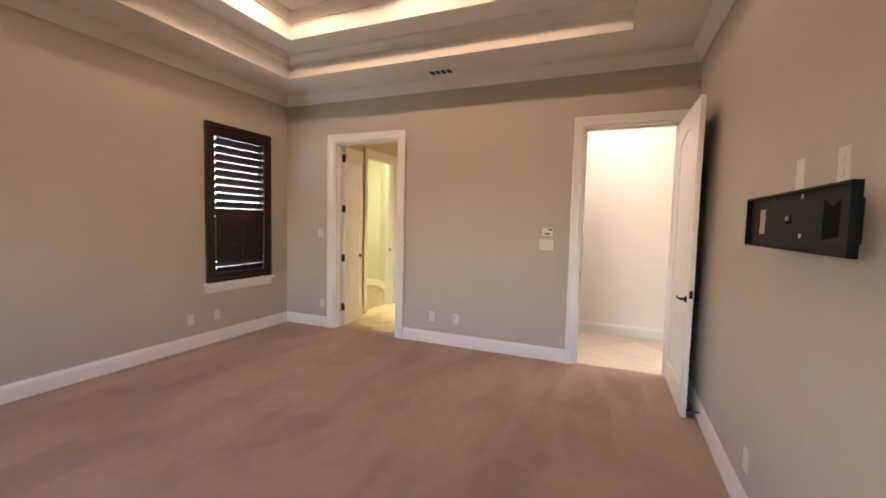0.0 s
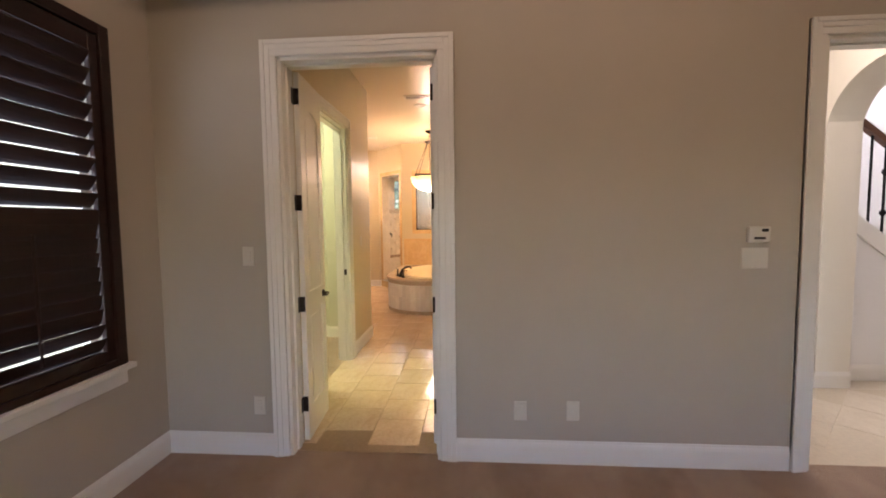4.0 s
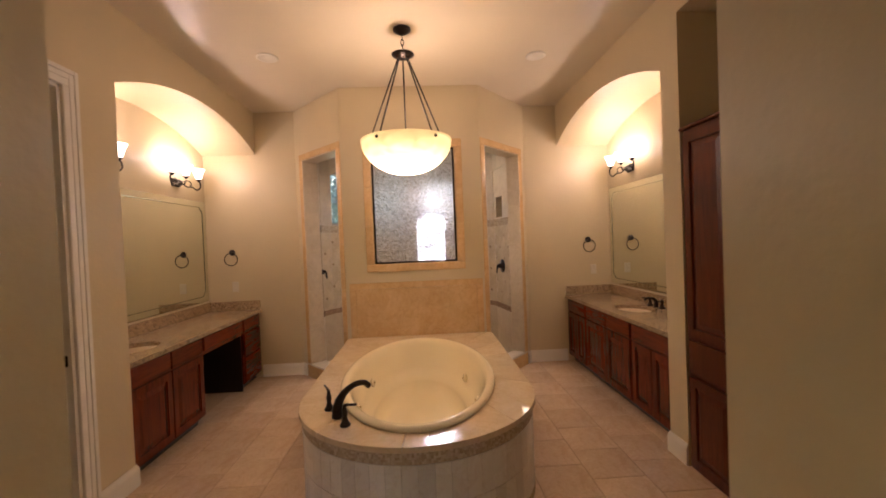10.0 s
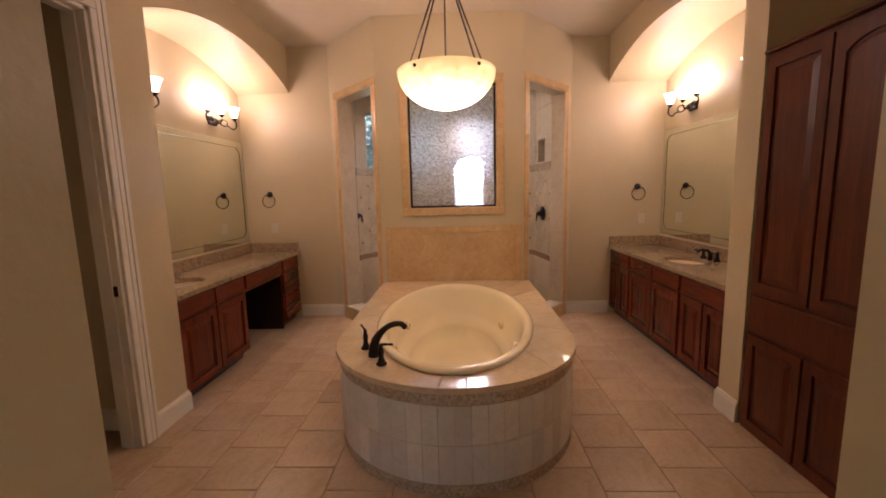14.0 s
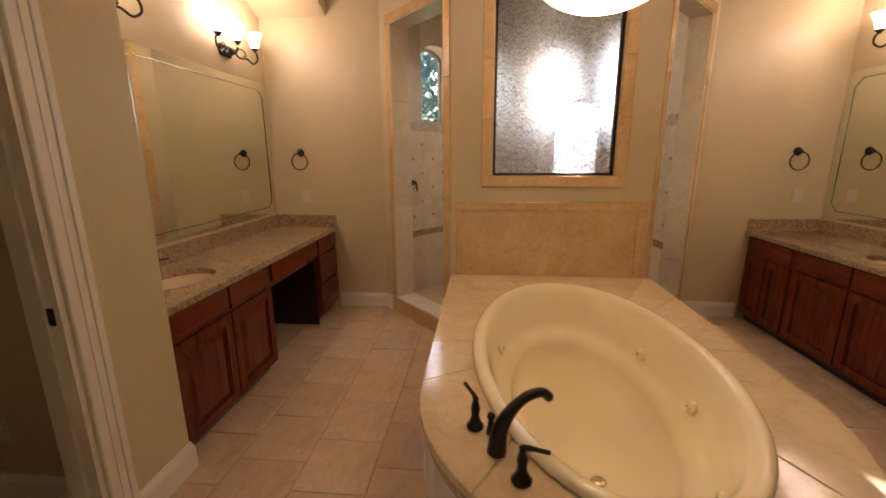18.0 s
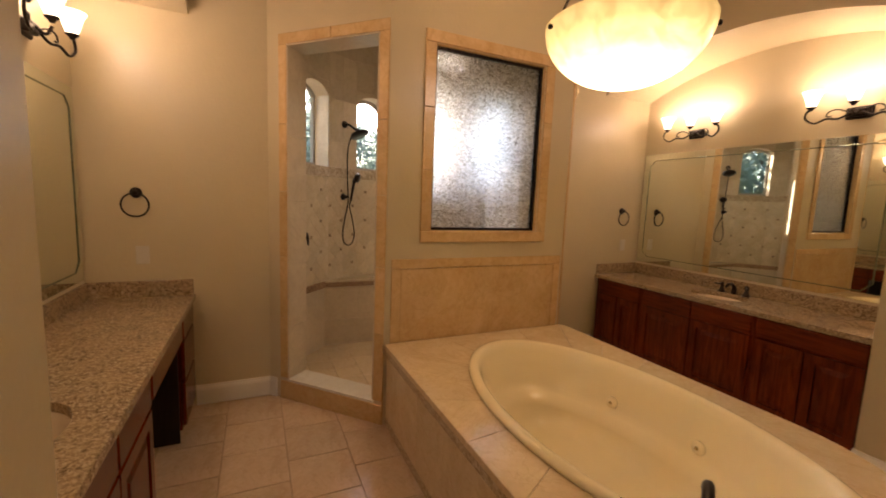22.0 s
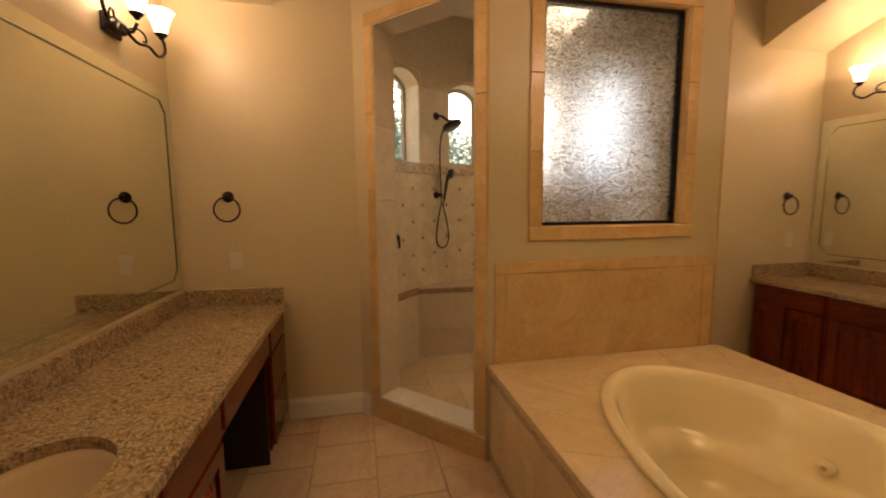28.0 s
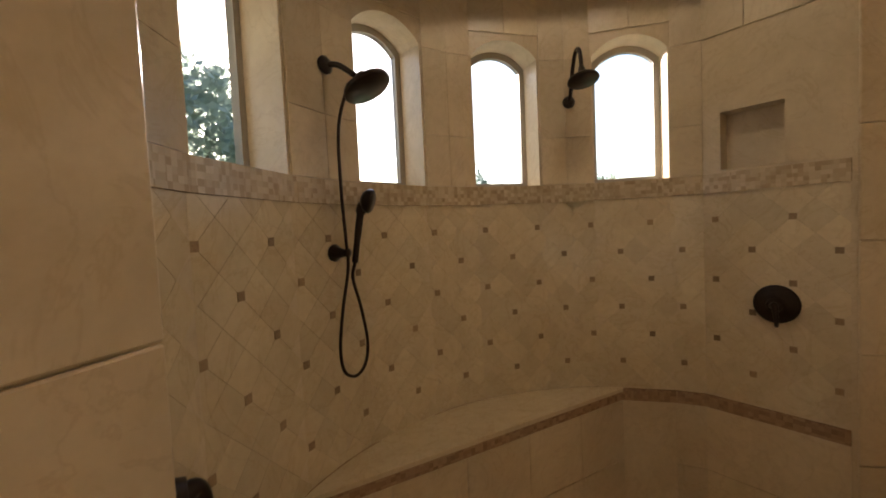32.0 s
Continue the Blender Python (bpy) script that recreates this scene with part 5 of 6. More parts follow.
WALLS = [(m, n) for a0, a1, m, n, h in FACETS]
ends = []
for corner, near, flip in ((on_bow(BREAKS[0]), NEAR_W, True), (on_bow(BREAKS[-1]), NEAR_E, False)):
    p, q = (near, corner) if flip else (corner, near)
    d = Vector((q[0] - p[0], q[1] - p[1], 0))
    ends.append((pose(p[0], p[1], 0, 0, 0, math.degrees(math.atan2(d.y, d.x))), d.length))
RUN = [ends[0]] + WALLS + [ends[1]]
for m, n in RUN:
    for z0, z1, mt, lb in ((BAND0, BAND1, M_mosaic, "stone mosaic band below the shower windows"), (BEN - 0.066, BEN - 0.004, M_strip, "brown mosaic strip round the shower")):
        bm = box((0, -0.012, z0), (n, 0.002, z1))
        bm.transform(m)
        structure("trim_shower_mosaic", bm, mt, lb, category="trim")

# shower windows
for a0, a1, m, n, hole in FACETS:
    if not hole:
        continue
    wn = tagged(empty("window_shower", tuple(m @ Vector((n / 2, 0.1, SILL))), "narrow arched shower window in a pale metal frame", "window"), kind="structure")
    outer = arch_top(n * 0.03, n * 0.97, SILL, WSPR, WRISE)
    innr = arch_top(n * 0.03 + 0.03, n * 0.97 - 0.03, SILL + 0.03, WSPR - 0.02, WRISE - 0.012)
    wpart("window_frame", slab(outer, [innr], 0.03, m @ pose(0, 0.145, 0)), M_winframe, wn, "pale grey window frame")
    pn = wpart("pane", slab(innr, [], 0.004, m @ pose(0, 0.158, 0)), M_glass, wn)
    pn.visible_shadow = False


def shower_valve(m, x, z):
    """A round valve plate with a lever, on a wall whose local -y points into the shower."""
    p = m @ Vector((x, -0.013, z))
    w = (m.to_3x3() @ Vector((0, -1, 0))).normalized()
    th = empty("shower_valve", tuple(p), "oil-rubbed bronze shower valve with lever on travertine", "shower valve", "shower valves")
    wpart("escutcheon", lathe([(0.085, -0.002), (0.085, 0.004), (0.075, 0.012), (0.04, 0.016), (0.03, 0.03), (0.026, 0.055), (0, 0.058)], 32, m=look(p, p - w)), M_bronze, th, "", True)
    s = w.cross(Vector((0, 0, 1)))
    wpart("lever", tube(spline([p + w * 0.05, p + w * 0.064 - s * 0.006 + Vector((0, 0, 0.004)), p + w * 0.074 - s * 0.012 + Vector((0, 0, -0.012)), p + w * 0.08 - s * 0.016 + Vector((0, 0, -0.05)), p + w * 0.082 - s * 0.018 + Vector((0, 0, -0.085))], 5), [0.017 - 0.0005 * k for k in range(21)], 10), M_bronze, th, "", True)


shower_valve(ends[1][0], 0.285, 1.172)
shower_valve(ends[0][0], 0.1, 1.2)

# soap niche: a recess in each end wall, lined with stone
for m, n in ends:
    nx0, nx1 = (0.076, 0.314) if m is ends[1][0] else (n - 0.314, n - 0.076)
    th = empty("soap_niche", tuple(m @ Vector((nx0, 0.09, 1.786))), "recessed travertine soap niche in the shower wall", "niche", "soap niches")
    nb = box((nx0, 0.085, 1.786), (nx1, 0.1, 2.059))
    nb.transform(m)
    wpart("niche_back", nb, M_shower_tile, th)
    nb = box((nx0 + 0.001, 0.0, 1.786), (nx1 - 0.001, 0.084, 1.792))
    nb.transform(m)
    wpart("niche_sill", nb, M_shower_tile, th)


def bow_point(a, out, z):
    x, y = on_bow(a, SR - out)
    return Vector((x, y, z))


# hand shower with hose, at the strip between the first two windows
HA = -29.0
hs = empty("hand_shower", tuple(bow_point(HA, 0.0, 1.5)), "oil-rubbed bronze hand shower with a looped hose", "hand shower")
rad = Vector((math.sin(radians(HA)), math.cos(radians(HA)), 0))
side = Vector((math.cos(radians(HA)), -math.sin(radians(HA)), 0))


def hp(s, out, z):
    return bow_point(HA, 0.0, z) + side * s - rad * out


wpart("flange", lathe([(0.034, 0), (0.034, 0.006), (0.022, 0.014), (0.012, 0.018)], 20, m=look(hp(-0.015, 0.013, 2.20), hp(-0.015, -1, 2.20))), M_bronze, hs, "", True)
wpart("arm", tube(spline([hp(-0.015, 0.01, 2.20), hp(0.005, 0.06, 2.195), hp(0.03, 0.12, 2.15)], 6), 0.011, 10), M_bronze, hs, "", True)
hm = look(hp(0.045, 0.16, 2.105), hp(0.085, 0.30, 1.815))
wpart("shower_head", lathe([(0, 0.055), (0.018, 0.055), (0.022, 0.03), (0.05, 0.02), (0.088, 0.008), (0.092, -0.006), (0.086, -0.012), (0, -0.013)], 32, m=hm), M_bronze, hs, "wide bronze rain head", True)
wpart("holder_flange", lathe([(0.033, 0), (0.033, 0.006), (0.02, 0.02), (0.014, 0.06), (0.016, 0.075), (0, 0.08)], 20, m=look(hp(-0.022, 0.013, 1.50), hp(-0.022, -1, 1.50))), M_bronze, hs, "", True)
wpart("handset", tube(spline([hp(0.02, 0.075, 1.46), hp(0.03, 0.085, 1.55), hp(0.042, 0.095, 1.64), hp(0.05, 0.105, 1.68)], 5), [0.012] * 6 + [0.014] * 5 + [0.02] * 5, 10), M_bronze, hs, "", True)
wpart("handset_head", lathe([(0, 0.03), (0.03, 0.028), (0.045, 0.012), (0.047, -0.004), (0.04, -0.012), (0, -0.013)], 24, m=look(hp(0.065, 0.125, 1.69), hp(0.18, 0.35, 1.62))), M_bronze, hs, "", True)
wpart("hose", tube(spline([hp(0.012, 0.10, 2.12), hp(-0.008, 0.06, 1.97), hp(-0.005, 0.05, 1.75), hp(0.005, 0.05, 1.55), hp(0.008, 0.05, 1.44), hp(-0.022, 0.04, 1.28), hp(-0.045, 0.04, 1.14), hp(-0.03, 0.04, 1.05), hp(0.03, 0.04, 1.015), hp(0.085, 0.04, 1.05), hp(0.097, 0.045, 1.14), hp(0.065, 0.05, 1.28), hp(0.02, 0.06, 1.40), hp(0.02, 0.075, 1.46)], 8), 0.0065, 8), M_bronze, hs, "flexible bronze hose", True)
# goose-neck shower head between the last two windows
GA = 29.8
gs = empty("goose_neck_shower", tuple(bow_point(GA, 0, 2.18)), "oil-rubbed bronze goose-neck shower head on travertine", "shower head")
rad2 = Vector((math.sin(radians(GA)), math.cos(radians(GA)), 0))
sd2 = Vector((math.cos(radians(GA)), -math.sin(radians(GA)), 0))


def gp(s, out, z):
    return bow_point(GA, 0.0, z) + sd2 * s - rad2 * out


wpart("flange", lathe([(0.032, 0), (0.032, 0.006), (0.02, 0.014), (0.012, 0.018)], 20, m=look(gp(0, 0.013, 2.20), gp(0, -1, 2.20))), M_bronze, gs, "", True)
wpart("arm", tube(spline([gp(0, 0.01, 2.20), gp(0.0, 0.05, 2.23), gp(0.005, 0.085, 2.35), gp(0.01, 0.12, 2.415), gp(0.012, 0.165, 2.40), gp(0.014, 0.185, 2.32)], 6), 0.010, 10), M_bronze, gs, "", True)
wpart("head", lathe([(0, 0.075), (0.014, 0.07), (0.02, 0.045), (0.04, 0.03), (0.07, 0.012), (0.075, 0.0), (0.068, -0.006), (0, -0.007)], 28, m=look(gp(0.016, 0.20, 2.245), gp(0.03, 0.26, 1.98))), M_bronze, gs, "", True)

# ---- water closet room ----
for a, b in (((-3.3, 4.44, 0), (AXL - 0.12, 4.56, CZ)), ((-3.42, 3.32, 0), (-3.3, 4.56, CZ)), ((-3.3, 3.40, 0), (SXL - 0.12, 3.46, CZ))):
    structure("wall_wc", box(a, b), M_wall, "tan painted wall of the dim water closet", category="wall")
base_run("baseboard_wc", [(SXL - 0.12, 4.44), (-3.3, 4.44), (-3.3, 3.46)])
tp = empty("paper_holder", (-2.62, 4.44, 0.79), "oil-rubbed bronze empty toilet paper holder", "paper holder")
for dx in (-0.085, 0.085):
    wpart("post", lathe([(0.026, 0), (0.026, 0.006), (0.016, 0.014), (0.011, 0.03), (0.017, 0.055), (0, 0.068)], 16, m=look((-2.62 + dx, 4.44, 0.79), (-2.62 + dx, 5, 0.79))), M_bronze, tp, "", True)
wpart("roller", tube([(-2.70, 4.39, 0.79), (-2.54, 4.39, 0.79)], 0.009, 10), M_bronze, tp, "", True)
wall_plate((-2.56, 4.44, 1.33), (0, -1, 0), "switch", "white plastic rocker switch", "light_switch")
wall_plate((-2.50, 4.44, 0.36), (0, -1, 0))

# ---- closets off the passage ----
def closet(sgn, tag):
    wx = HX + 0.12
    xo = 2.48 if sgn > 0 else 3.1
    pts = [(wx, WT), (wx, HY - 0.09), (1.13, HY - 0.09), (1.80, 3.33), (xo, 3.33), (xo, WT)]
    if sgn > 0:
        pts = pts[:4] + [(3.6, 3.33), (3.6, 1.62), (xo, 1.62), (xo, WT)]
    pts = [(sgn * x, y) for x, y in pts]
    rows = list(zip(pts, pts[1:]))[1:]
    for (xa, ya), (xb, yb) in rows:
        d = Vector((xb - xa, yb - ya, 0))
        mm = pose(xa, ya, 0, 0, 0, math.degrees(math.atan2(d.y, d.x)))
        t = 0.05 * sgn
        e0, e1 = ((0, 0), (0, 0.05), (0.05, 0.05), (0.05, 0), (0, 0), (0, 0))[rows.index(((xa, ya), (xb, yb)))]
        vb = slab([(-e0, 0), (d.length + e1, 0), (d.length + e1, CZ), (-e0, CZ)], [], t, mm)
        structure("wall_closet_" + tag, vb, M_closet, "pale painted closet wall beside an angled corner", category="wall")
    structure("floor_closet_" + tag, box((min(sgn * (HX + 0.06), sgn * xo), WT, -0.02), (max(sgn * (HX + 0.06), sgn * xo), 3.33, 0.004)), M_carpet, "beige carpet in the walk-in closet", category="floor")
    if sgn > 0:
        structure("floor_closet_annex", box((xo, 1.62, -0.02), (3.6, 3.33, 0.004)), M_carpet, "beige carpet in the closet annex", category="floor")
        structure("ceiling_closet_annex", box((xo, 1.57, CZ), (3.65, 3.38, CZ + 0.1)), M_ceiling, "cream ceiling of the closet annex", category="ceiling")
    path = [pts[1], pts[2], pts[3], pts[4]]
    base_run("baseboard_closet_" + tag, path[::-1] if sgn > 0 else path)
    structure("wall_closet_south_" + tag, box((min(sgn * wx, sgn * xo), WT, 0), (max(sgn * wx, sgn * xo), WT + 0.02, CZ)), M_closet, "pale painted closet wall", category="wall")


closet(-1, "west")
closet(1, "east")
# hanging shelf unit in the east closet
su = empty("closet_shelf_unit", (2.2, 3.15, 0.985), "dark espresso wall-hung closet shelf unit with a rod", "shelf unit")
U = (2.05, 2.357, 2.985, 3.325, 0.985, 2.21)
wpart("side_panel", box((U[0], U[2], U[4]), (U[0] + 0.02, U[3], U[5])), M_espresso, su)
wpart("side_panel", box((U[1] - 0.02, U[2], U[4]), (U[1], U[3], U[5])), M_espresso, su)
wpart("back_panel", box((U[0], U[3] - 0.01, U[4]), (U[1], U[3], U[5])), M_espresso, su)
for z in (0.985, 1.27, 1.56, 1.87, 2.19):
    wpart("shelf", box((U[0] + 0.02, U[2] + 0.01, z), (U[1] - 0.02, U[3] - 0.01, z + 0.02)), M_espresso, su)
wpart("front_door", box((U[0] + 0.002, U[2] - 0.018, U[4]), (U[1] - 0.002, U[2], 1.5)), M_espresso, su)
wpart("top_shelf", box((2.03, 1.2, 2.21), (2.355, 3.325, 2.235)), M_espresso, su)
wpart("hanging_rod", tube([(2.12, 1.2, 2.15), (2.12, 2.985, 2.15)], 0.014, 10), M_nickel, su, "metal hanging rod", True)
structure("wall_closet_divider", boxes([((2.36, 2.96, 0), (2.46, 3.33, CZ)), ((2.36, 1.2, 1.49), (2.46, 2.96, CZ)), ((2.36, WT + 0.02, 0), (2.46, 1.2, CZ))]), M_closet, "pale painted closet wall with a lower opening", category="wall")
wall_plate((2.08, 3.33, 0.33), (0, -1, 0))
nl = empty("plug_in_night_light", (2.08, 3.322, 0.35), "small tan plug-in device in a closet outlet", "night light")
wpart("housing", box((2.056, 3.275, 0.275), (2.104, 3.32, 0.335), 0.008, 2), M_rail, nl)
wpart("cap", box((2.062, 3.27, 0.335), (2.098, 3.318, 0.352), 0.006, 2), M_plastic, nl, "pale plastic cap")
base_run("baseboard_closet_divider", [(2.46, 2.96), (2.36, 2.96), (2.36, 3.33)])

# ---- bedroom things ----
# plantation shutter
sh = empty("plantation_shutter", (BX0, (BW[0] + BW[1]) / 2, BW[2]), "dark mahogany plantation shutter with half-open louvers", "shutter")
SY0, SY1, SZA, SZB = -1.235, -0.312, 0.695, 2.495
fo = 0.06
for a, b in (((SY0, SZA), (SY0 + fo, SZB)), ((SY1 - fo, SZA), (SY1, SZB)), ((SY0 + fo, SZB - fo), (SY1 - fo, SZB)), ((SY0 + fo, SZA), (SY1 - fo, SZA + fo * 0.6))):
    wpart("outer_frame", box((BX0 - 0.03, a[0], a[1]), (BX0 + 0.035, b[0], b[1]), 0.004), M_shutter, sh)
py0, py1, pz0, pz1 = SY0 + fo + 0.002, SY1 - fo - 0.002, SZA + fo * 0.6 + 0.002, SZB - fo - 0.002
st = 0.05
MIDZ = 1.50
for a, b in (((py0, pz0), (py0 + st, pz1)), ((py1 - st, pz0), (py1, pz1))):
    wpart("stile", box((BX0 - 0.008, a[0], a[1]), (BX0 + 0.022, b[0], b[1]), 0.003), M_shutter, sh)
for z0, z1 in ((pz0, pz0 + 0.06), (MIDZ - 0.04, MIDZ + 0.04), (pz1 - 0.09, pz1)):
    wpart("rail", box((BX0 - 0.008, py0 + st, z0), (BX0 + 0.022, py1 - st, z1), 0.003), M_shutter, sh)


def louver(z, tilt):
    prof = []
    for k in range(12):
        a = 2 * math.pi * k / 12
        prof.append((0.046 * math.cos(a), 0.0055 * math.sin(a)))
    bm = bmesh.new()
    ca, sa = math.cos(radians(tilt)), math.sin(radians(tilt))
    rows = []
    for y in (py0 + st + 0.011, py1 - st - 0.006):
        rows.append([bm.verts.new((BX0 + 0.007 + u * ca - v * sa, y, z + u * sa + v * ca)) for u, v in prof])
    for k in range(12):
        bm.faces.new((rows[0][k], rows[0][(k + 1) % 12], rows[1][(k + 1) % 12], rows[1][k]))
    bm.faces.new(rows[0])
    bm.faces.new(rows[1][::-1])
    bmesh.ops.recalc_face_normals(bm, faces=bm.faces[:])
    return bm


zz0, zz1 = MIDZ + 0.04, pz1 - 0.09
NL = 9
for k in range(NL):
    wpart("louver", louver(zz0 + (zz1 - zz0) * (k + 0.5) / NL, 53), M_shutter, sh)
zl0, zl1 = pz0 + 0.06, MIDZ - 0.04
for k in range(9):
    wpart("louver", louver(zl0 + (zl1 - zl0) * (k + 0.5) / 9, 58 if k < 2 else 74), M_shutter, sh)
wpart("tilt_rod", box((BX0 + 0.044, (py0 + py1) / 2 - 0.006, zl0 + 0.04), (BX0 + 0.055, (py0 + py1) / 2 + 0.006, zl1 - 0.04), 0.002), M_shutter, sh)
structure("window_sill_bedroom", boxes([((BX0, SY0 - 0.03, SZA - 0.03), (BX0 + 0.06, SY1 + 0.03, SZA - 0.001)), ((BX0, SY0 - 0.01, SZA - 0.115), (BX0 + 0.018, SY1 + 0.01, SZA - 0.03))], 0.004), M_trim, "white painted window stool and apron", category="window sill")
wb1 = tagged(empty("window_bedroom", (BX0 - 0.1, (BW[0] + BW[1]) / 2, BW[2]), "clear double-hung window behind the shutter", "window"), kind="structure")
wpart("window_frame", boxes([((BX0 - 0.13, BW[0], BW[2]), (BX0 - 0.08, BW[0] + 0.04, BW[3])), ((BX0 - 0.13, BW[1] - 0.04, BW[2]), (BX0 - 0.08, BW[1], BW[3])), ((BX0 - 0.13, BW[0], BW[2]), (BX0 - 0.08, BW[1], BW[2] + 0.04)), ((BX0 - 0.13, BW[0], BW[3] - 0.04), (BX0 - 0.08, BW[1], BW[3])), ((BX0 - 0.13, BW[0], MIDZ - 0.02), (BX0 - 0.08, BW[1], MIDZ + 0.02))]), M_trim, wb1)
pn = wpart("pane", box((BX0 - 0.108, BW[0] + 0.04, BW[2] + 0.04), (BX0 - 0.104, BW[1] - 0.04, BW[3] - 0.04)), M_glass, wb1)
pn.visible_shadow = False
# unseen window, added only as a source of soft daylight
wb2 = tagged(empty("window_rear_added", (1.1, BY0 - 0.1, RW[2]), "unseen window added to let daylight into the bedroom", "window"), kind="structure")
wpart("window_frame", boxes([((RW[0], BY0 - 0.12, RW[2]), (RW[0] + 0.05, BY0 - 0.06, RW[3])), ((RW[1] - 0.05, BY0 - 0.12, RW[2]), (RW[1], BY0 - 0.06, RW[3])), ((RW[0], BY0 - 0.12, RW[2]), (RW[1], BY0 - 0.06, RW[2] + 0.05)), ((RW[0], BY0 - 0.12, RW[3] - 0.05), (RW[1], BY0 - 0.06, RW[3])), ((1.07, BY0 - 0.12, RW[2]), (1.13, BY0 - 0.06, RW[3]))]), M_trim, wb2)
pn = wpart("pane", box((RW[0] + 0.05, BY0 - 0.092, RW[2] + 0.05), (RW[1] - 0.05, BY0 - 0.088, RW[3] - 0.05)), M_glass, wb2)
pn.visible_shadow = False


# doors
def lever_set(parent, x, z, face, way, m):
    """A lever on a door leaf in local places: face: local y of the leaf's face; way: sign the lever points along x."""
    s = 1 if face > 0 else -1
    bm = lathe([(0.027, 0), (0.027, 0.006), (0.02, 0.012), (0.011, 0.016), (0.010, 0.045), (0, 0.048)], 18, m=pose(x, face, z, -90 * s, 0, 0))
    bm.transform(m)
    hd = wpart("door_handle", bm, M_bronze, parent, "dark bronze lever handle", True)
    bm = tube(spline([(x, face + s * 0.042, z), (x + way * 0.03, face + s * 0.048, z + 0.002), (x + way * 0.07, face + s * 0.05, z - 0.004), (x + way * 0.105, face + s * 0.048, z + 0.003)], 5), 0.0085, 8)
    bm.transform(m)
    bm.transform(parent.matrix_world.inverted())
    part("lever", bm, M_bronze, hd, "", True)


def panel_leaf(w, h, t=0.035):
    """A moulded two-panel door leaf, its upper panel with an arched top; hinge edge at local x = 0, leaf from y = 0 to t."""
    sb = 0.11 if w > 0.6 else 0.085
    lo = (sb, w - sb, 0.22, 0.86)
    hi = (sb, w - sb, 1.0, h - 0.19)
    rect = [(lo[0], lo[2]), (lo[1], lo[2]), (lo[1], lo[3]), (lo[0], lo[3])]
    top = arch_top(hi[0], hi[1], hi[2], hi[3] - 0.06, 0.09 if w > 0.6 else 0.055, 12)
    outline = [(0, 0.012), (w, 0.012), (w, h), (0, h)]
    frame_bm = slab(outline, [rect, top], t)

    def shrink(loop, d):
        cx = sum(p[0] for p in loop) / len(loop)
        xs = [p[0] for p in loop]
        zs = [p[1] for p in loop]
        fx = 1 - 2 * d / (max(xs) - min(xs))
        fz = 1 - 2 * d / (max(zs) - min(zs))
        cz = (max(zs) + min(zs)) / 2
        return [(cx + (x - cx) * fx, cz + (z - cz) * fz) for x, z in loop]
    panels = []
    for loop in (rect, top):
        panels.append((slab(shrink(loop, -0.002), [], t - 0.02, pose(0, 0.010, 0)), "panel"))
        panels.append((slab(shrink(loop, 0.035), [], t - 0.008, pose(0, 0.004, 0)), "raised_field"))
    return frame_bm, panels


def door_leaf(name, label, hinge, ang, w, h, flip=1, handle=True, hz=0.94, hinges=(0.26, 0.93, 1.59, 2.26), group="interior doors"):
    th = empty(name, (hinge[0], hinge[1], 0), label, "door", group)
    m = pose(hinge[0], hinge[1], 0, 0, 0, ang) @ Matrix.Diagonal((1, flip, 1, 1))
    fb, panels = panel_leaf(w, h)
    fb.transform(m)
    bmesh.ops.recalc_face_normals(fb, faces=fb.faces[:])
    leaf = wpart("leaf", fb, M_trim, th)
    for bm, nm in panels:
        bm.transform(m)
        bmesh.ops.recalc_face_normals(bm, faces=bm.faces[:])
        bm.transform(th.matrix_world.inverted())
        part(nm, bm, M_trim, leaf)
    for z in hinges:
        bm = tube([(0, -0.004, z - 0.05), (0, -0.004, z + 0.05)], 0.009, 10)
        add_box(bm, (-0.004, 0.0, z - 0.05), (-0.0005, 0.032, z + 0.05))
        add_box(bm, (-0.035, -0.0035, z - 0.05), (0.0, -0.0005, z + 0.05), 0.001)
        bm.transform(m)
        bmesh.ops.recalc_face_normals(bm, faces=bm.faces[:])
        wpart("hinge", bm, M_bronze, th, "dark bronze hinge")
    if handle:
        for face in (0.035, 0.0):
            lever_set(th, w - 0.065, hz, face if face else -0.0001, -1, m)
        bm = box((w - 0.0005, 0.006, 0.92), (w + 0.002, 0.03, 0.98))
        bm.transform(m)
        wpart("latch_plate", bm, M_bronze, th, "dark bronze latch plate")
    return th


HW = (D1[1] - D1[0]) / 2 - 0.024
door_leaf("double_door_leaf", "narrow white two-panel door leaf standing open in the passage", (D1[0] + 0.024, WT + 0.006), 94.3, HW, DH - 0.03, -1)
door_leaf("double_door_leaf", "narrow white two-panel door leaf standing open in the passage", (D1[1] - 0.024, WT + 0.006), 83.8, HW, DH - 0.03, 1)
door_leaf("entry_door", "white moulded two-panel door standing open beside the wall", (D2[1] - 0.016, -0.008), -89.0, D2[1] - D2[0] + 0.03, DH - 0.03, 1, hz=0.905, hinges=())
strike((D2[0] + 0.02, 0.05, 0.945), (1, 0, 0))
ds = empty("door_stop", (BX1 - 0.016, -0.93, 0.08), "dark bronze spring door stop on a baseboard", "door stop")
wpart("rod", tube([(BX1 - 0.016, -0.93, 0.08), (BX1 - 0.085, -0.93, 0.08)], 0.006, 8), M_bronze, ds)
wpart("tip", lathe([(0, 0.012), (0.011, 0.01), (0.011, -0.006), (0, -0.008)], 12, m=look((BX1 - 0.09, -0.93, 0.08), (BX1, -0.93, 0.08))), M_black, ds, "rubber tip", True)

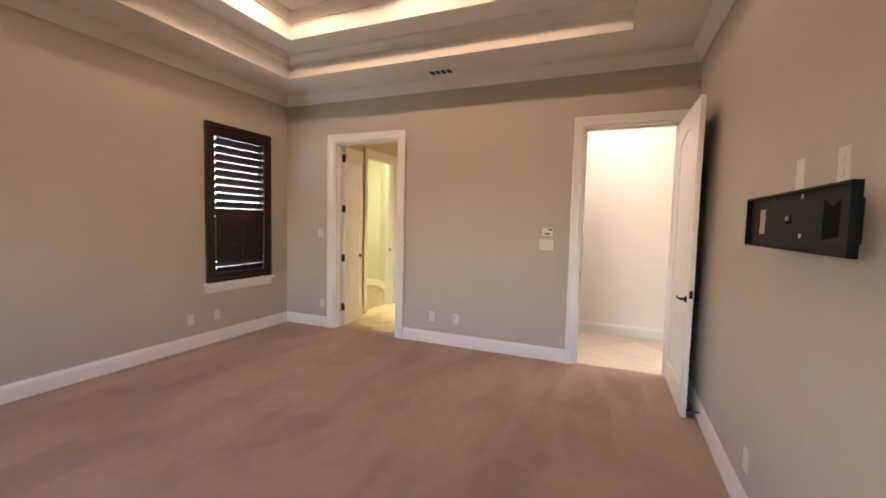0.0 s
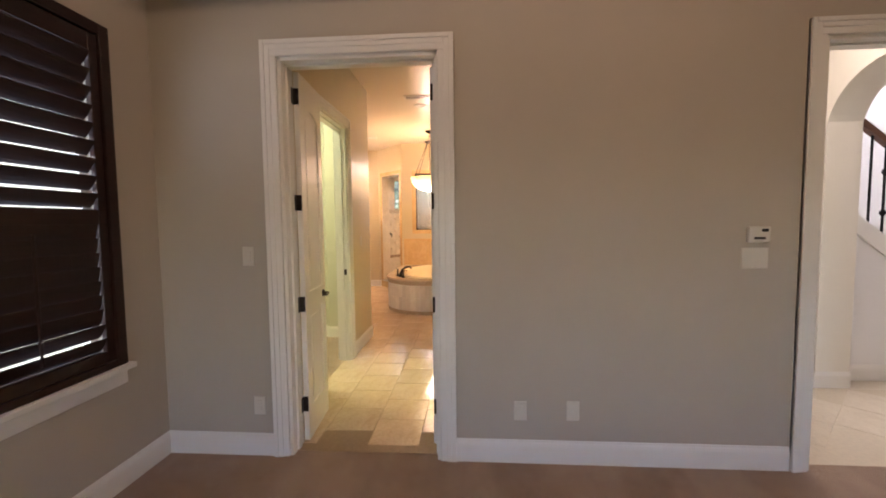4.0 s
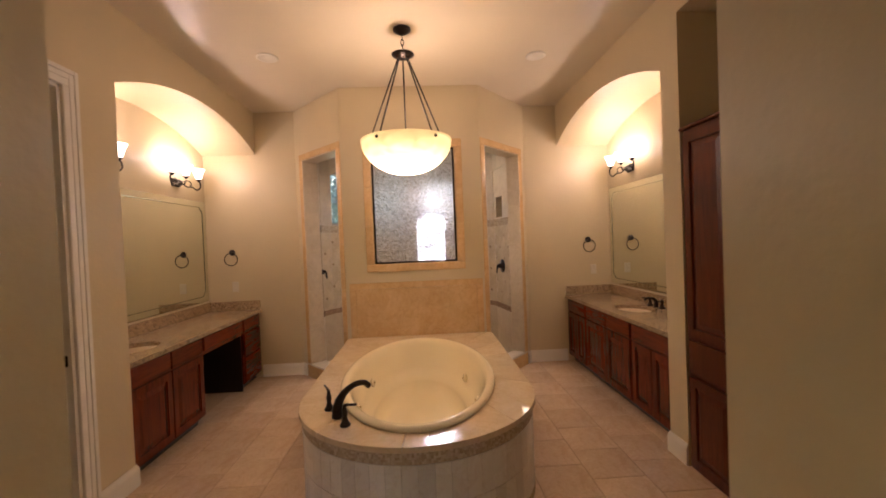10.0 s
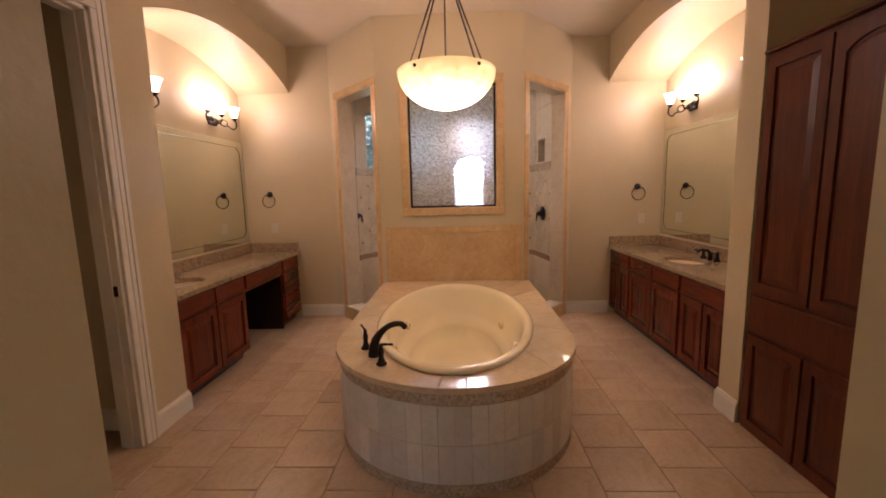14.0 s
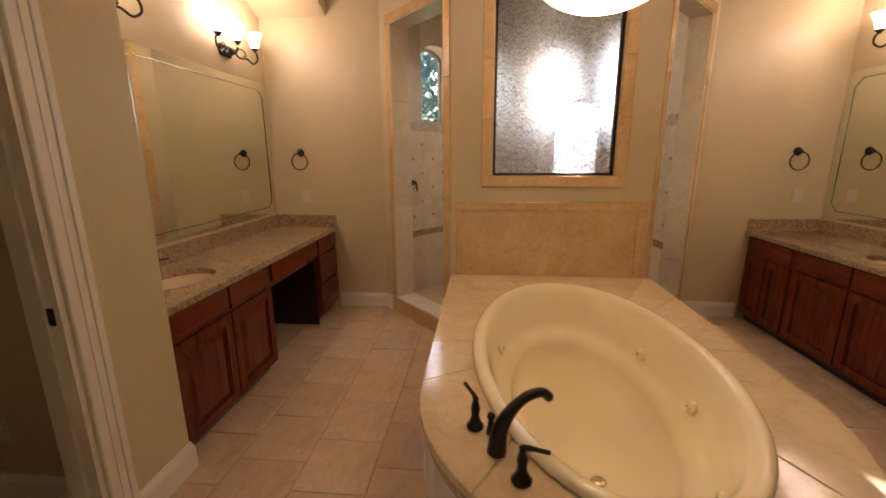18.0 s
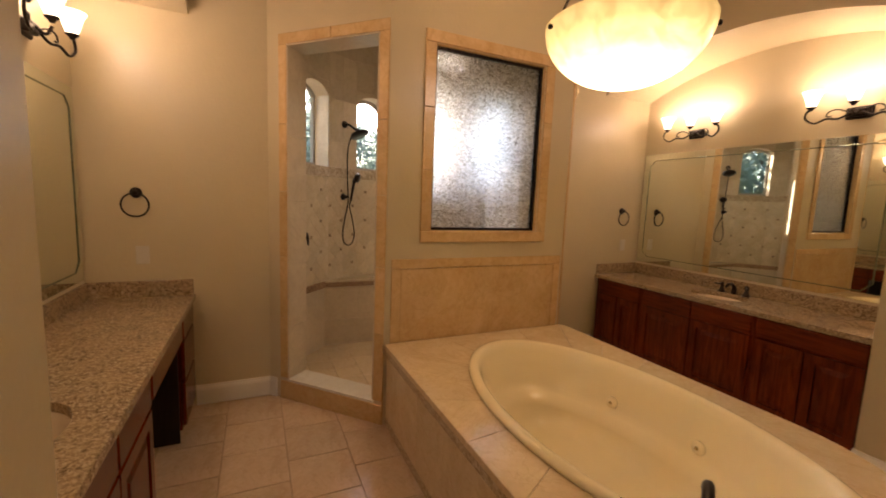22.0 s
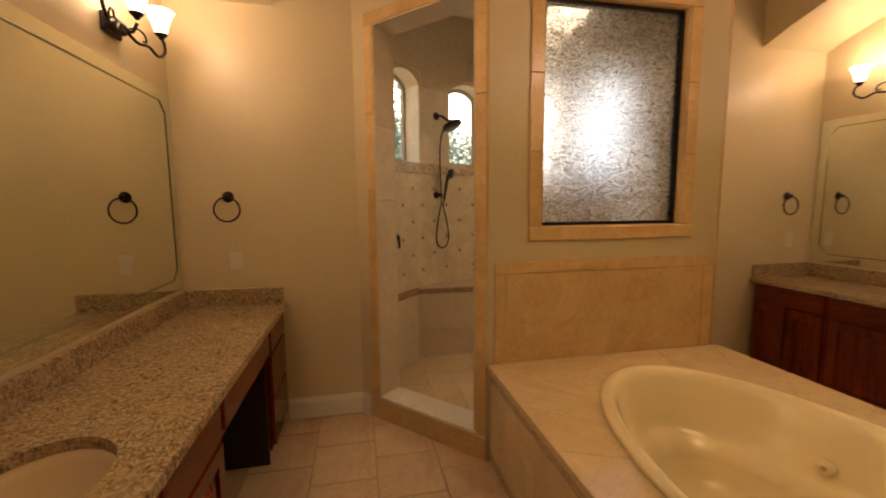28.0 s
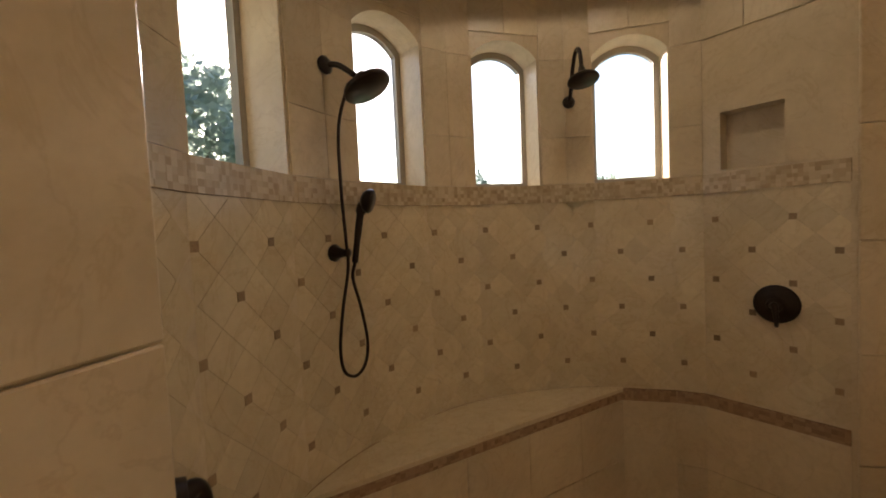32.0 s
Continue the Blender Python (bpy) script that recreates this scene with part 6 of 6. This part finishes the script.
# television bracket
tv = empty("tv_wall_mount", (BX1, -2.53, 1.49), "empty black steel television wall bracket", "tv mount")
ty0, ty1, tz0, tz1 = -3.04, -2.17, 1.380, 1.580
xf = BX1 - 0.10
holes = [[(ty0 + 0.09, tz0 + 0.055), (ty0 + 0.19, tz0 + 0.04), (ty0 + 0.19, tz1 - 0.04), (ty0 + 0.14, tz1 - 0.06), (ty0 + 0.09, tz1 - 0.04)],
         [(ty1 - 0.19, tz0 + 0.05), (ty1 - 0.11, tz0 + 0.05), (ty1 - 0.11, tz1 - 0.05), (ty1 - 0.19, tz1 - 0.05)],
         [((ty0 + ty1) / 2 - 0.02, tz0 + 0.09), ((ty0 + ty1) / 2 + 0.03, tz0 + 0.09), ((ty0 + ty1) / 2 + 0.03, tz0 + 0.12), ((ty0 + ty1) / 2 - 0.02, tz0 + 0.12)]]
bm = slab([(ty0, tz0), (ty1, tz0), (ty1, tz1), (ty0, tz1)], holes, 0.004, pose(xf, 0, 0, 0, 0, 90))
wpart("plate", bm, M_black, tv)
wpart("rim", boxes([((xf - 0.022, ty0, tz0), (xf + 0.002, ty0 + 0.006, tz1)), ((xf - 0.022, ty1 - 0.006, tz0), (xf + 0.002, ty1, tz1)), ((xf - 0.022, ty0, tz1 - 0.006), (xf + 0.002, ty1, tz1)), ((xf - 0.022, ty0, tz0), (xf + 0.002, ty1, tz0 + 0.006))]), M_black, tv)
for yy in (-2.80, -2.42):
    wpart("standoff", box((xf, yy - 0.025, 1.41), (BX1, yy + 0.025, 1.55), 0.004), M_black, tv)
for yy, z in ((-2.70, 1.56), (-2.70, 1.43), (-2.58, 1.49)):
    wpart("bolt", lathe([(0, 0.006), (0.008, 0.005), (0.009, 0)], 10, m=look((xf - 0.001, yy, z), (xf + 1, yy, z))), M_nickel, tv, "bright bolt head", True)
wall_plate((BX1, -2.36, 1.667), (-1, 0, 0), "plate", "white low-voltage cable plate", "cable_plate")
wall_plate((BX1, -2.69, 1.66), (-1, 0, 0))
wall_plate((BX1, -2.24, 1.50), (-1, 0, 0))
wall_plate((BX1, -1.98, 0.30), (-1, 0, 0))

# plates on the door wall and the window wall
wall_plate((-0.675, 0, 1.26), (0, -1, 0), "switch", "white plastic rocker switch", "light_switch")
wall_plate((-0.64, 0, 0.32), (0, -1, 0))
wall_plate((0.98, 0, 0.32), (0, -1, 0))
wall_plate((1.29, 0, 0.325), (0, -1, 0))
wall_plate((BX0, -1.10, 0.32), (1, 0, 0))
wall_plate((BX0, -1.42, 0.32), (1, 0, 0))
th = empty("thermostat", (2.295, 0, 1.37), "white wall thermostat with a small dark display", "thermostat")
wpart("case", box((2.235, -0.026, 1.325), (2.355, 0, 1.415), 0.006), M_plastic, th)
wpart("display", box((2.305, -0.0275, 1.385), (2.34, -0.0255, 1.402)), M_black, th, "small grey display")
wpart("button_bar", box((2.265, -0.0275, 1.343), (2.325, -0.0255, 1.356)), M_dark, th)
wall_plate((2.285, 0, 1.235), (0, -1, 0), "plate", "white three-gang switch plate", "light_switch", 0.145, 0.118)

# ---- entry foyer beyond the bedroom door ----
structure("floor_foyer", boxes([((2.54, 0.06, -0.12), (3.92, 1.5, -0.003)), ((3.92, 0.06, -0.12), (7.5, 1.2, -0.003))]), M_grout_light, "pale grout bed of the foyer floor", category="floor")
FW, FB, AX = 1.235, 1.45, 3.64
structure("wall_foyer_back", box((2.54, FB, 0), (AX, FB + 0.1, CZ)), M_foyer, "cream painted foyer wall", category="wall")
structure("wall_foyer_west", box((2.49, WT, 0), (2.54, FB + 0.1, CZ)), M_foyer, "cream painted foyer wall", category="wall")
structure("ceiling_foyer", boxes([((2.5, WT, CZ), (3.92, FB + 0.1, CZ + 0.1)), ((3.92, WT, CZ), (7.5, 1.2, CZ + 0.1))]), M_foyer, "cream painted foyer ceiling", category="ceiling")
aw = slab([(WT, 0), (0.24, 0)] + [(y, z) for y, z in arch_top(0.24, FW, 0.0, 2.25, 0.37, 24)[2:]][::-1] + [(FW, 0), (FB + 0.1, 0), (FB + 0.1, CZ), (WT, CZ)], [], -0.28, pose(AX, 0, 0, 0, 0, 90))
structure("wall_foyer_arch", aw, M_foyer, "cream painted wall with a round-headed archway", category="wall")
baseboard("baseboard_foyer", [(AX + 0.28, FW), (AX, FW), (AX, FB), (2.54, FB)])
baseboard("baseboard_foyer_arch", [(AX, WT + 0.002), (AX, 0.24), (AX + 0.28, 0.24)])
# stair hall
SWY = 1.42
structure("floor_stair_hall", box((3.92, 1.2, -0.12), (7.5, 3.0, -0.004)), M_foyer_tile, "cream travertine floor of the stair hall", category="floor")
structure("wall_stair_hall", boxes([((3.84, 2.9, 0), (7.5, 3.0, CZ + 1.5)), ((7.4, WT, 0), (7.5, 3.0, CZ + 1.5)), ((3.80, FB + 0.1, 0), (3.92, 3.0, CZ + 1.5)), ((3.72, 1.2, CZ + 1.5), (7.5, 3.0, CZ + 1.6)), ((3.72, 1.2, CZ), (7.5, 1.26, CZ + 1.5)), ((3.92, WT, 0), (7.4, WT + 0.02, CZ))]), M_white, "bright white stair hall walls", category="wall")
x0, x1, z0, z1 = 3.93, 5.7, 1.57, 0.14
stw = slab([(x0, 0), (x1 + 0.3, 0), (x1 + 0.3, z1 - 0.2), (x1, z1), (x0, z0)], [], 0.12, pose(0, SWY, 0))
structure("wall_stair_side", stw, M_white, "white painted closed stair side wall", category="wall")
baseboard("baseboard_stair", [(x1, SWY), (x0, SWY)])
sl = (z1 - z0) / (x1 - x0)
rail = empty("stair_railing", (x0, SWY + 0.06, z0), "walnut handrail with black iron balusters on a white stringer", "railing")
bm = slab([(x0, z0 - 0.14), (x1, z1 - 0.14), (x1, z1 + 0.03), (x0, z0 + 0.03)], [], 0.17, pose(0, SWY - 0.02, 0))
wpart("stringer_cap", bm, M_trim, rail)
bm = slab([(x0, z0 + 0.84), (x1, z1 + 0.84), (x1, z1 + 0.905), (x0, z0 + 0.905)], [], 0.06, pose(0, SWY + 0.03, 0))
wpart("handrail", bm, M_rail, rail, "walnut-stained handrail")
n = 15
for k in range(n):
    x = x0 + 0.05 + (x1 - x0 - 0.1) * k / (n - 1)
    zb, zt = z0 + sl * (x - x0) + 0.03, z0 + sl * (x - x0) + 0.85
    bal = wpart("baluster", box((x - 0.007, SWY + 0.053, zb), (x + 0.007, SWY + 0.067, zt)), M_black, rail, "black iron baluster")
    if k % 2:
        for f in (0.28, 0.72):
            bm = lathe([(0.007, -0.035), (0.022, -0.012), (0.025, 0), (0.022, 0.012), (0.007, 0.035)], 10, m=pose(x, SWY + 0.06, zb + (zt - zb) * f))
            bm.transform(rail.matrix_world.inverted())
            part("knuckle", bm, M_black, bal, "", True)
up = empty("upper_railing", (4.2, 2.6, 2.5), "curved white stringer with dark iron balusters above", "railing")
pts = [Vector((4.1 + 0.28 * k, 2.55, 2.24 + 0.171 * k)) for k in range(8)]
wpart("stringer_cap", tube(pts, 0.05, 8), M_trim, up)
for k in range(22):
    x = 4.12 + 0.09 * k
    z = 2.24 + 0.171 / 0.28 * (x - 4.1)
    wpart("baluster", box((x - 0.014, 2.535, z), (x + 0.014, 2.565, z + 0.6)), M_black, up)

# ---- garden beyond the windows ----
structure("ground", box((-60, -60, -0.6), (60, 80, -0.35)), M_lawn, "mown lawn round the house", category="ground")


def garden_tree(x, y, h, seed):
    rng = random.Random(seed)
    th = empty("garden_tree", (x, y, -0.35), "leafy green garden tree outside the windows", "tree", "garden trees")
    bm = tube(spline([(x, y, -0.35), (x + 0.1, y + 0.05, h * 0.3), (x - 0.05, y, h * 0.6), (x, y, h * 0.85)], 5), [0.16 - 0.009 * k for k in range(16)], 8)
    wpart("trunk", bm, M_bark, th)
    for k in range(5):
        a = rng.uniform(0, 6.28)
        z = h * rng.uniform(0.3, 0.6)
        wpart("limb", tube([(x, y, z), (x + 0.7 * math.cos(a), y + 0.7 * math.sin(a), z + 0.5), (x + 1.3 * math.cos(a), y + 1.3 * math.sin(a), z + 1.2)], [0.06, 0.045, 0.02], 6), M_bark, th)
    verts, faces = [], []
    for k in range(7000):
        u = Vector((rng.gauss(0, 1), rng.gauss(0, 1), rng.gauss(0, 1))).normalized() * rng.uniform(0.35, 1.0) ** 0.6
        lump = 1 + 0.3 * math.sin(5 * u.x + seed) * math.cos(4 * u.z + 2 * u.y)
        c = Vector((x + u.x * 1.9 * lump, y + u.y * 1.9 * lump, h * 0.62 + u.z * h * 0.42 * lump))
        d1 = Vector((rng.gauss(0, 1), rng.gauss(0, 1), rng.gauss(0, 1))).normalized() * rng.uniform(0.06, 0.13)
        d2 = d1.cross(Vector((rng.gauss(0, 1), rng.gauss(0, 1), rng.gauss(0, 1)))).normalized() * rng.uniform(0.04, 0.075)
        i = len(verts)
        verts += [c - d1, c + d2, c + d1, c - d2]
        faces.append((i, i + 1, i + 2, i + 3))
    me = bpy.data.meshes.new("crown")
    me.from_pydata([tuple(th.matrix_world.inverted() @ v) for v in verts], [], faces)
    me.materials.append(M_leaf)
    ob = new("crown", me)
    ob.parent = th


for i, (x, y, h) in enumerate(((-4.5, 13.5, 4.6), (-1.6, 15.5, 5.0), (-7.0, 16, 5.5), (-8.5, 11.0, 4.5), (5.4, 17.5, 3.3), (0.9, 19.0, 4.4), (10.0, 15.5, 2.8), (-4.0, 20.0, 5.4))):
    garden_tree(x, y, h, i)

tagged(part("backdrop_sky", box((-5.2, -9, -0.35), (-5.15, 5, 6)), M_sky), "pale bright sky beyond the bedroom window", "sky", kind="structure")

# ---- floor tiles, shower tiles, foyer tiles ----
TP = 0.342
fl = bpy.data.objects["floor_bath"]


def tile_mesh(name, w, d, z0, z1, bev=0.003):
    bm = bmesh.new()
    lo = [bm.verts.new((sx * w / 2, sy * d / 2, z0)) for sx, sy in ((-1, -1), (1, -1), (1, 1), (-1, 1))]
    mi = [bm.verts.new((sx * w / 2, sy * d / 2, z1 - bev * 0.6)) for sx, sy in ((-1, -1), (1, -1), (1, 1), (-1, 1))]
    hi = [bm.verts.new((sx * (w / 2 - bev), sy * (d / 2 - bev), z1)) for sx, sy in ((-1, -1), (1, -1), (1, 1), (-1, 1))]
    for a, b in ((lo, mi), (mi, hi)):
        for k in range(4):
            bm.faces.new((a[k], a[(k + 1) % 4], b[(k + 1) % 4], b[k]))
    bm.faces.new(hi)
    me = bpy.data.meshes.new(name)
    bm.to_mesh(me)
    bm.free()
    return me


tm = tile_mesh("tile", TP - 0.005, TP - 0.005, -0.009, 0.0)
tm.materials.append(M_floor_tile)
for i in range(-6, 6):
    xc = (i + 0.5) * TP + 0.0
    off = 4.25 + (TP / 2 if i % 2 else 0.0)
    for j in range(-14, 10):
        yc = off + (j + 0.5) * TP
        if not (0.0 < yc < 6.95):
            continue
        if yc < HY - 0.1 and abs(xc) > HX + 0.18:
            continue
        if in_deck(xc, yc, -0.30) and yc < DYB:
            continue
        if xc < -2.2 and yc > 4.5 or xc > 2.0 or (yc > 6.2 and abs(xc + 0.05) < 0.75):
            continue
        if yc - TP / 2 < 0.08:
            continue
        t = new("tile", tm)
        t.parent = fl
        t.location = (xc, yc, 0.0)
        t.rotation_euler = (random.uniform(-0.0012, 0.0012), random.uniform(-0.0012, 0.0012), 0)
structure("trim_threshold", box((D1[0] + 0.02, 0.05, -0.01), (D1[1] - 0.02, 0.105, 0.004)), M_grout, "tan tile edge at the carpet", category="trim")


def clip_z(poly, zlo, zhi):
    def cut(p, inside, z):
        out = []
        for k in range(len(p)):
            a, b = p[k - 1], p[k]
            if inside(a) != inside(b):
                t = (z - a[1]) / (b[1] - a[1])
                out.append((a[0] + t * (b[0] - a[0]), z))
            if inside(b):
                out.append(b)
        return out
    poly = cut(poly, lambda q: q[1] >= zlo, zlo)
    return cut(poly, lambda q: q[1] <= zhi, zhi) if poly else poly


bows = [o for o in bpy.data.objects if o.name.startswith("wall_shower_bow")]
endw = [o for o in bpy.data.objects if o.name.startswith("wall_shower_end")]
hosts = [endw[0]] + bows + [endw[1]]
starts = [0.0]
for m, n in RUN:
    starts.append(starts[-1] + n)
DG = 0.145
ZLO, ZHI = BEN + 0.001, BAND0 - 0.001
g = 0.0008


def clip_s(poly, lo, hi):
    """Cuts a tile's outline to the stretch from lo to hi along the wall."""
    return [(s, z) for z, s in clip_z([(z, s) for s, z in poly], lo, hi)]


def host_of(s):
    for k in range(len(RUN)):
        if starts[k] <= s < starts[k + 1]:
            return k
    return None


def put_tile(name, poly, k, mat, out=0.002):
    s0 = starts[k]
    m = RUN[k][0]
    area2 = abs(sum(poly[i - 1][0] * poly[i][1] - poly[i][0] * poly[i - 1][1] for i in range(len(poly))))
    if len(poly) < 3 or area2 < 2e-4:
        return
    bm = bmesh.new()
    fr = [bm.verts.new((s - s0, -out, z)) for s, z in poly]
    bk = [bm.verts.new((s - s0, 0.001, z)) for s, z in poly]
    bm.faces.new(fr)
    for i in range(len(poly)):
        bm.faces.new((fr[i - 1], fr[i], bk[i], bk[i - 1]))
    bmesh.ops.recalc_face_normals(bm, faces=bm.faces[:])
    bm.transform(m)
    part(name, bm, mat, hosts[k])


h = DG / 2
d = 0.0135
rows_n = int((ZHI - ZLO) / h) + 3
for r in range(-1, rows_n):
    zc = ZHI - 0.055 - r * h
    for c in range(int(starts[-1] / DG) + 2):
        sc = c * DG + (h if r % 2 else 0.0)
        k = host_of(sc)
        if k is None:
            continue
        # corners that carry a dot are cut back
        lat = [(sc, zc + h - g), (sc + h - g, zc), (sc, zc - h + g), (sc - h + g, zc)]
        poly = clip_z(lat, ZLO, ZHI)
        # tiles fold round the flat facets of the bow, and are cut at the two corners
        clo = starts[0] if k == 0 else starts[1] if k < len(RUN) - 1 else starts[-2]
        chi = starts[1] if k == 0 else starts[-2] if k < len(RUN) - 1 else starts[-1]
        poly = clip_s(poly, clo + 0.001, chi - 0.001)
        put_tile("diagonal_tile", poly, k, M_diag_tile)
for i in range(0, int(starts[-1] / DG) + 1):
    for j in range(0, 9):
        if (i + j) % 2:
            continue
        s, z = i * DG, ZHI - 0.055 - h - j * DG + 0.0
        k = host_of(s)
        if k is None or not ZLO + 0.02 < z < ZHI - 0.02 or s < 0.03 or s > starts[-1] - 0.03:
            continue
        put_tile("mosaic_dot", [(s - d, z - d), (s + d, z - d), (s + d, z + d), (s - d, z + d)], k, M_insert, 0.0045)
# tall tiles above the band
for k, (m, n) in enumerate(RUN):
    hole = 0 < k < len(RUN) - 1 and FACETS[k - 1][4]
    zs = [BAND1 + 0.002, 2.02, 2.42, 2.82, CZ - 0.002] if not hole else [WSPR + WRISE + 0.03, 2.82, CZ - 0.002]
    parts_n = max(1, round(n / 0.16))
    if hole:
        parts_n = 2
    for z0, z1 in zip(zs, zs[1:]):
        if z0 < 2.07 and k in (0, len(RUN) - 1):
            continue
        for q in range(parts_n):
            a, b = starts[k] + n * q / parts_n + 0.0012, starts[k] + n * (q + 1) / parts_n - 0.0012
            put_tile("wall_tile", [(a, z0 + 0.0012), (b, z0 + 0.0012), (b, z1 - 0.0012), (a, z1 - 0.0012)], k, M_shower_tile, 0.008)
    # below the lower strip
    if k in (0, 1, len(RUN) - 2, len(RUN) - 1):
        for z0, z1 in ((SFZ, 0.29), (0.293, BEN - 0.068)):
            put_tile("wall_tile", [(starts[k] + 0.001, z0), (starts[k + 1] - 0.001, z0), (starts[k + 1] - 0.001, z1), (starts[k] + 0.001, z1)], k, M_shower_tile, 0.008)
sf = bpy.data.objects["floor_shower"]
st_m = tile_mesh("shower_floor_tile", 0.195, 0.195, SFZ - 0.002, SFZ + 0.005)
st_m.materials.append(M_cream_tile)
for i in range(-6, 6):
    for j in range(0, 8):
        x, y = i * 0.2 - 0.02, 6.36 + j * 0.2
        if y > BENY - 0.1 or x < -1.08 - (0.0 if y > 6.9 else (y - 6.9) * 0.55) or x > 0.95 + (0.0 if y > 6.9 else (y - 6.9) * 0.55):
            continue
        t = new("shower_floor_tile", st_m)
        t.parent = sf
        t.location = (x, y, 0)
ff = bpy.data.objects["floor_foyer"]
fm = tile_mesh("foyer_tile", 0.445, 0.445, -0.012, 0.0)
fm.materials.append(M_foyer_tile)
for i in range(0, 16):
    for j in range(-6, 6):
        u, v = i * 0.45, j * 0.45
        x, y = 2.3 + (u - v) * 0.7071, 0.2 + (u + v) * 0.7071 - 0.9
        if 2.75 < x < 5.6 and 0.28 < y < 1.1:
            t = new("foyer_tile", fm)
            t.parent = ff
            t.location = (x, y, 0)
            t.rotation_euler = (0, 0, math.pi / 4)
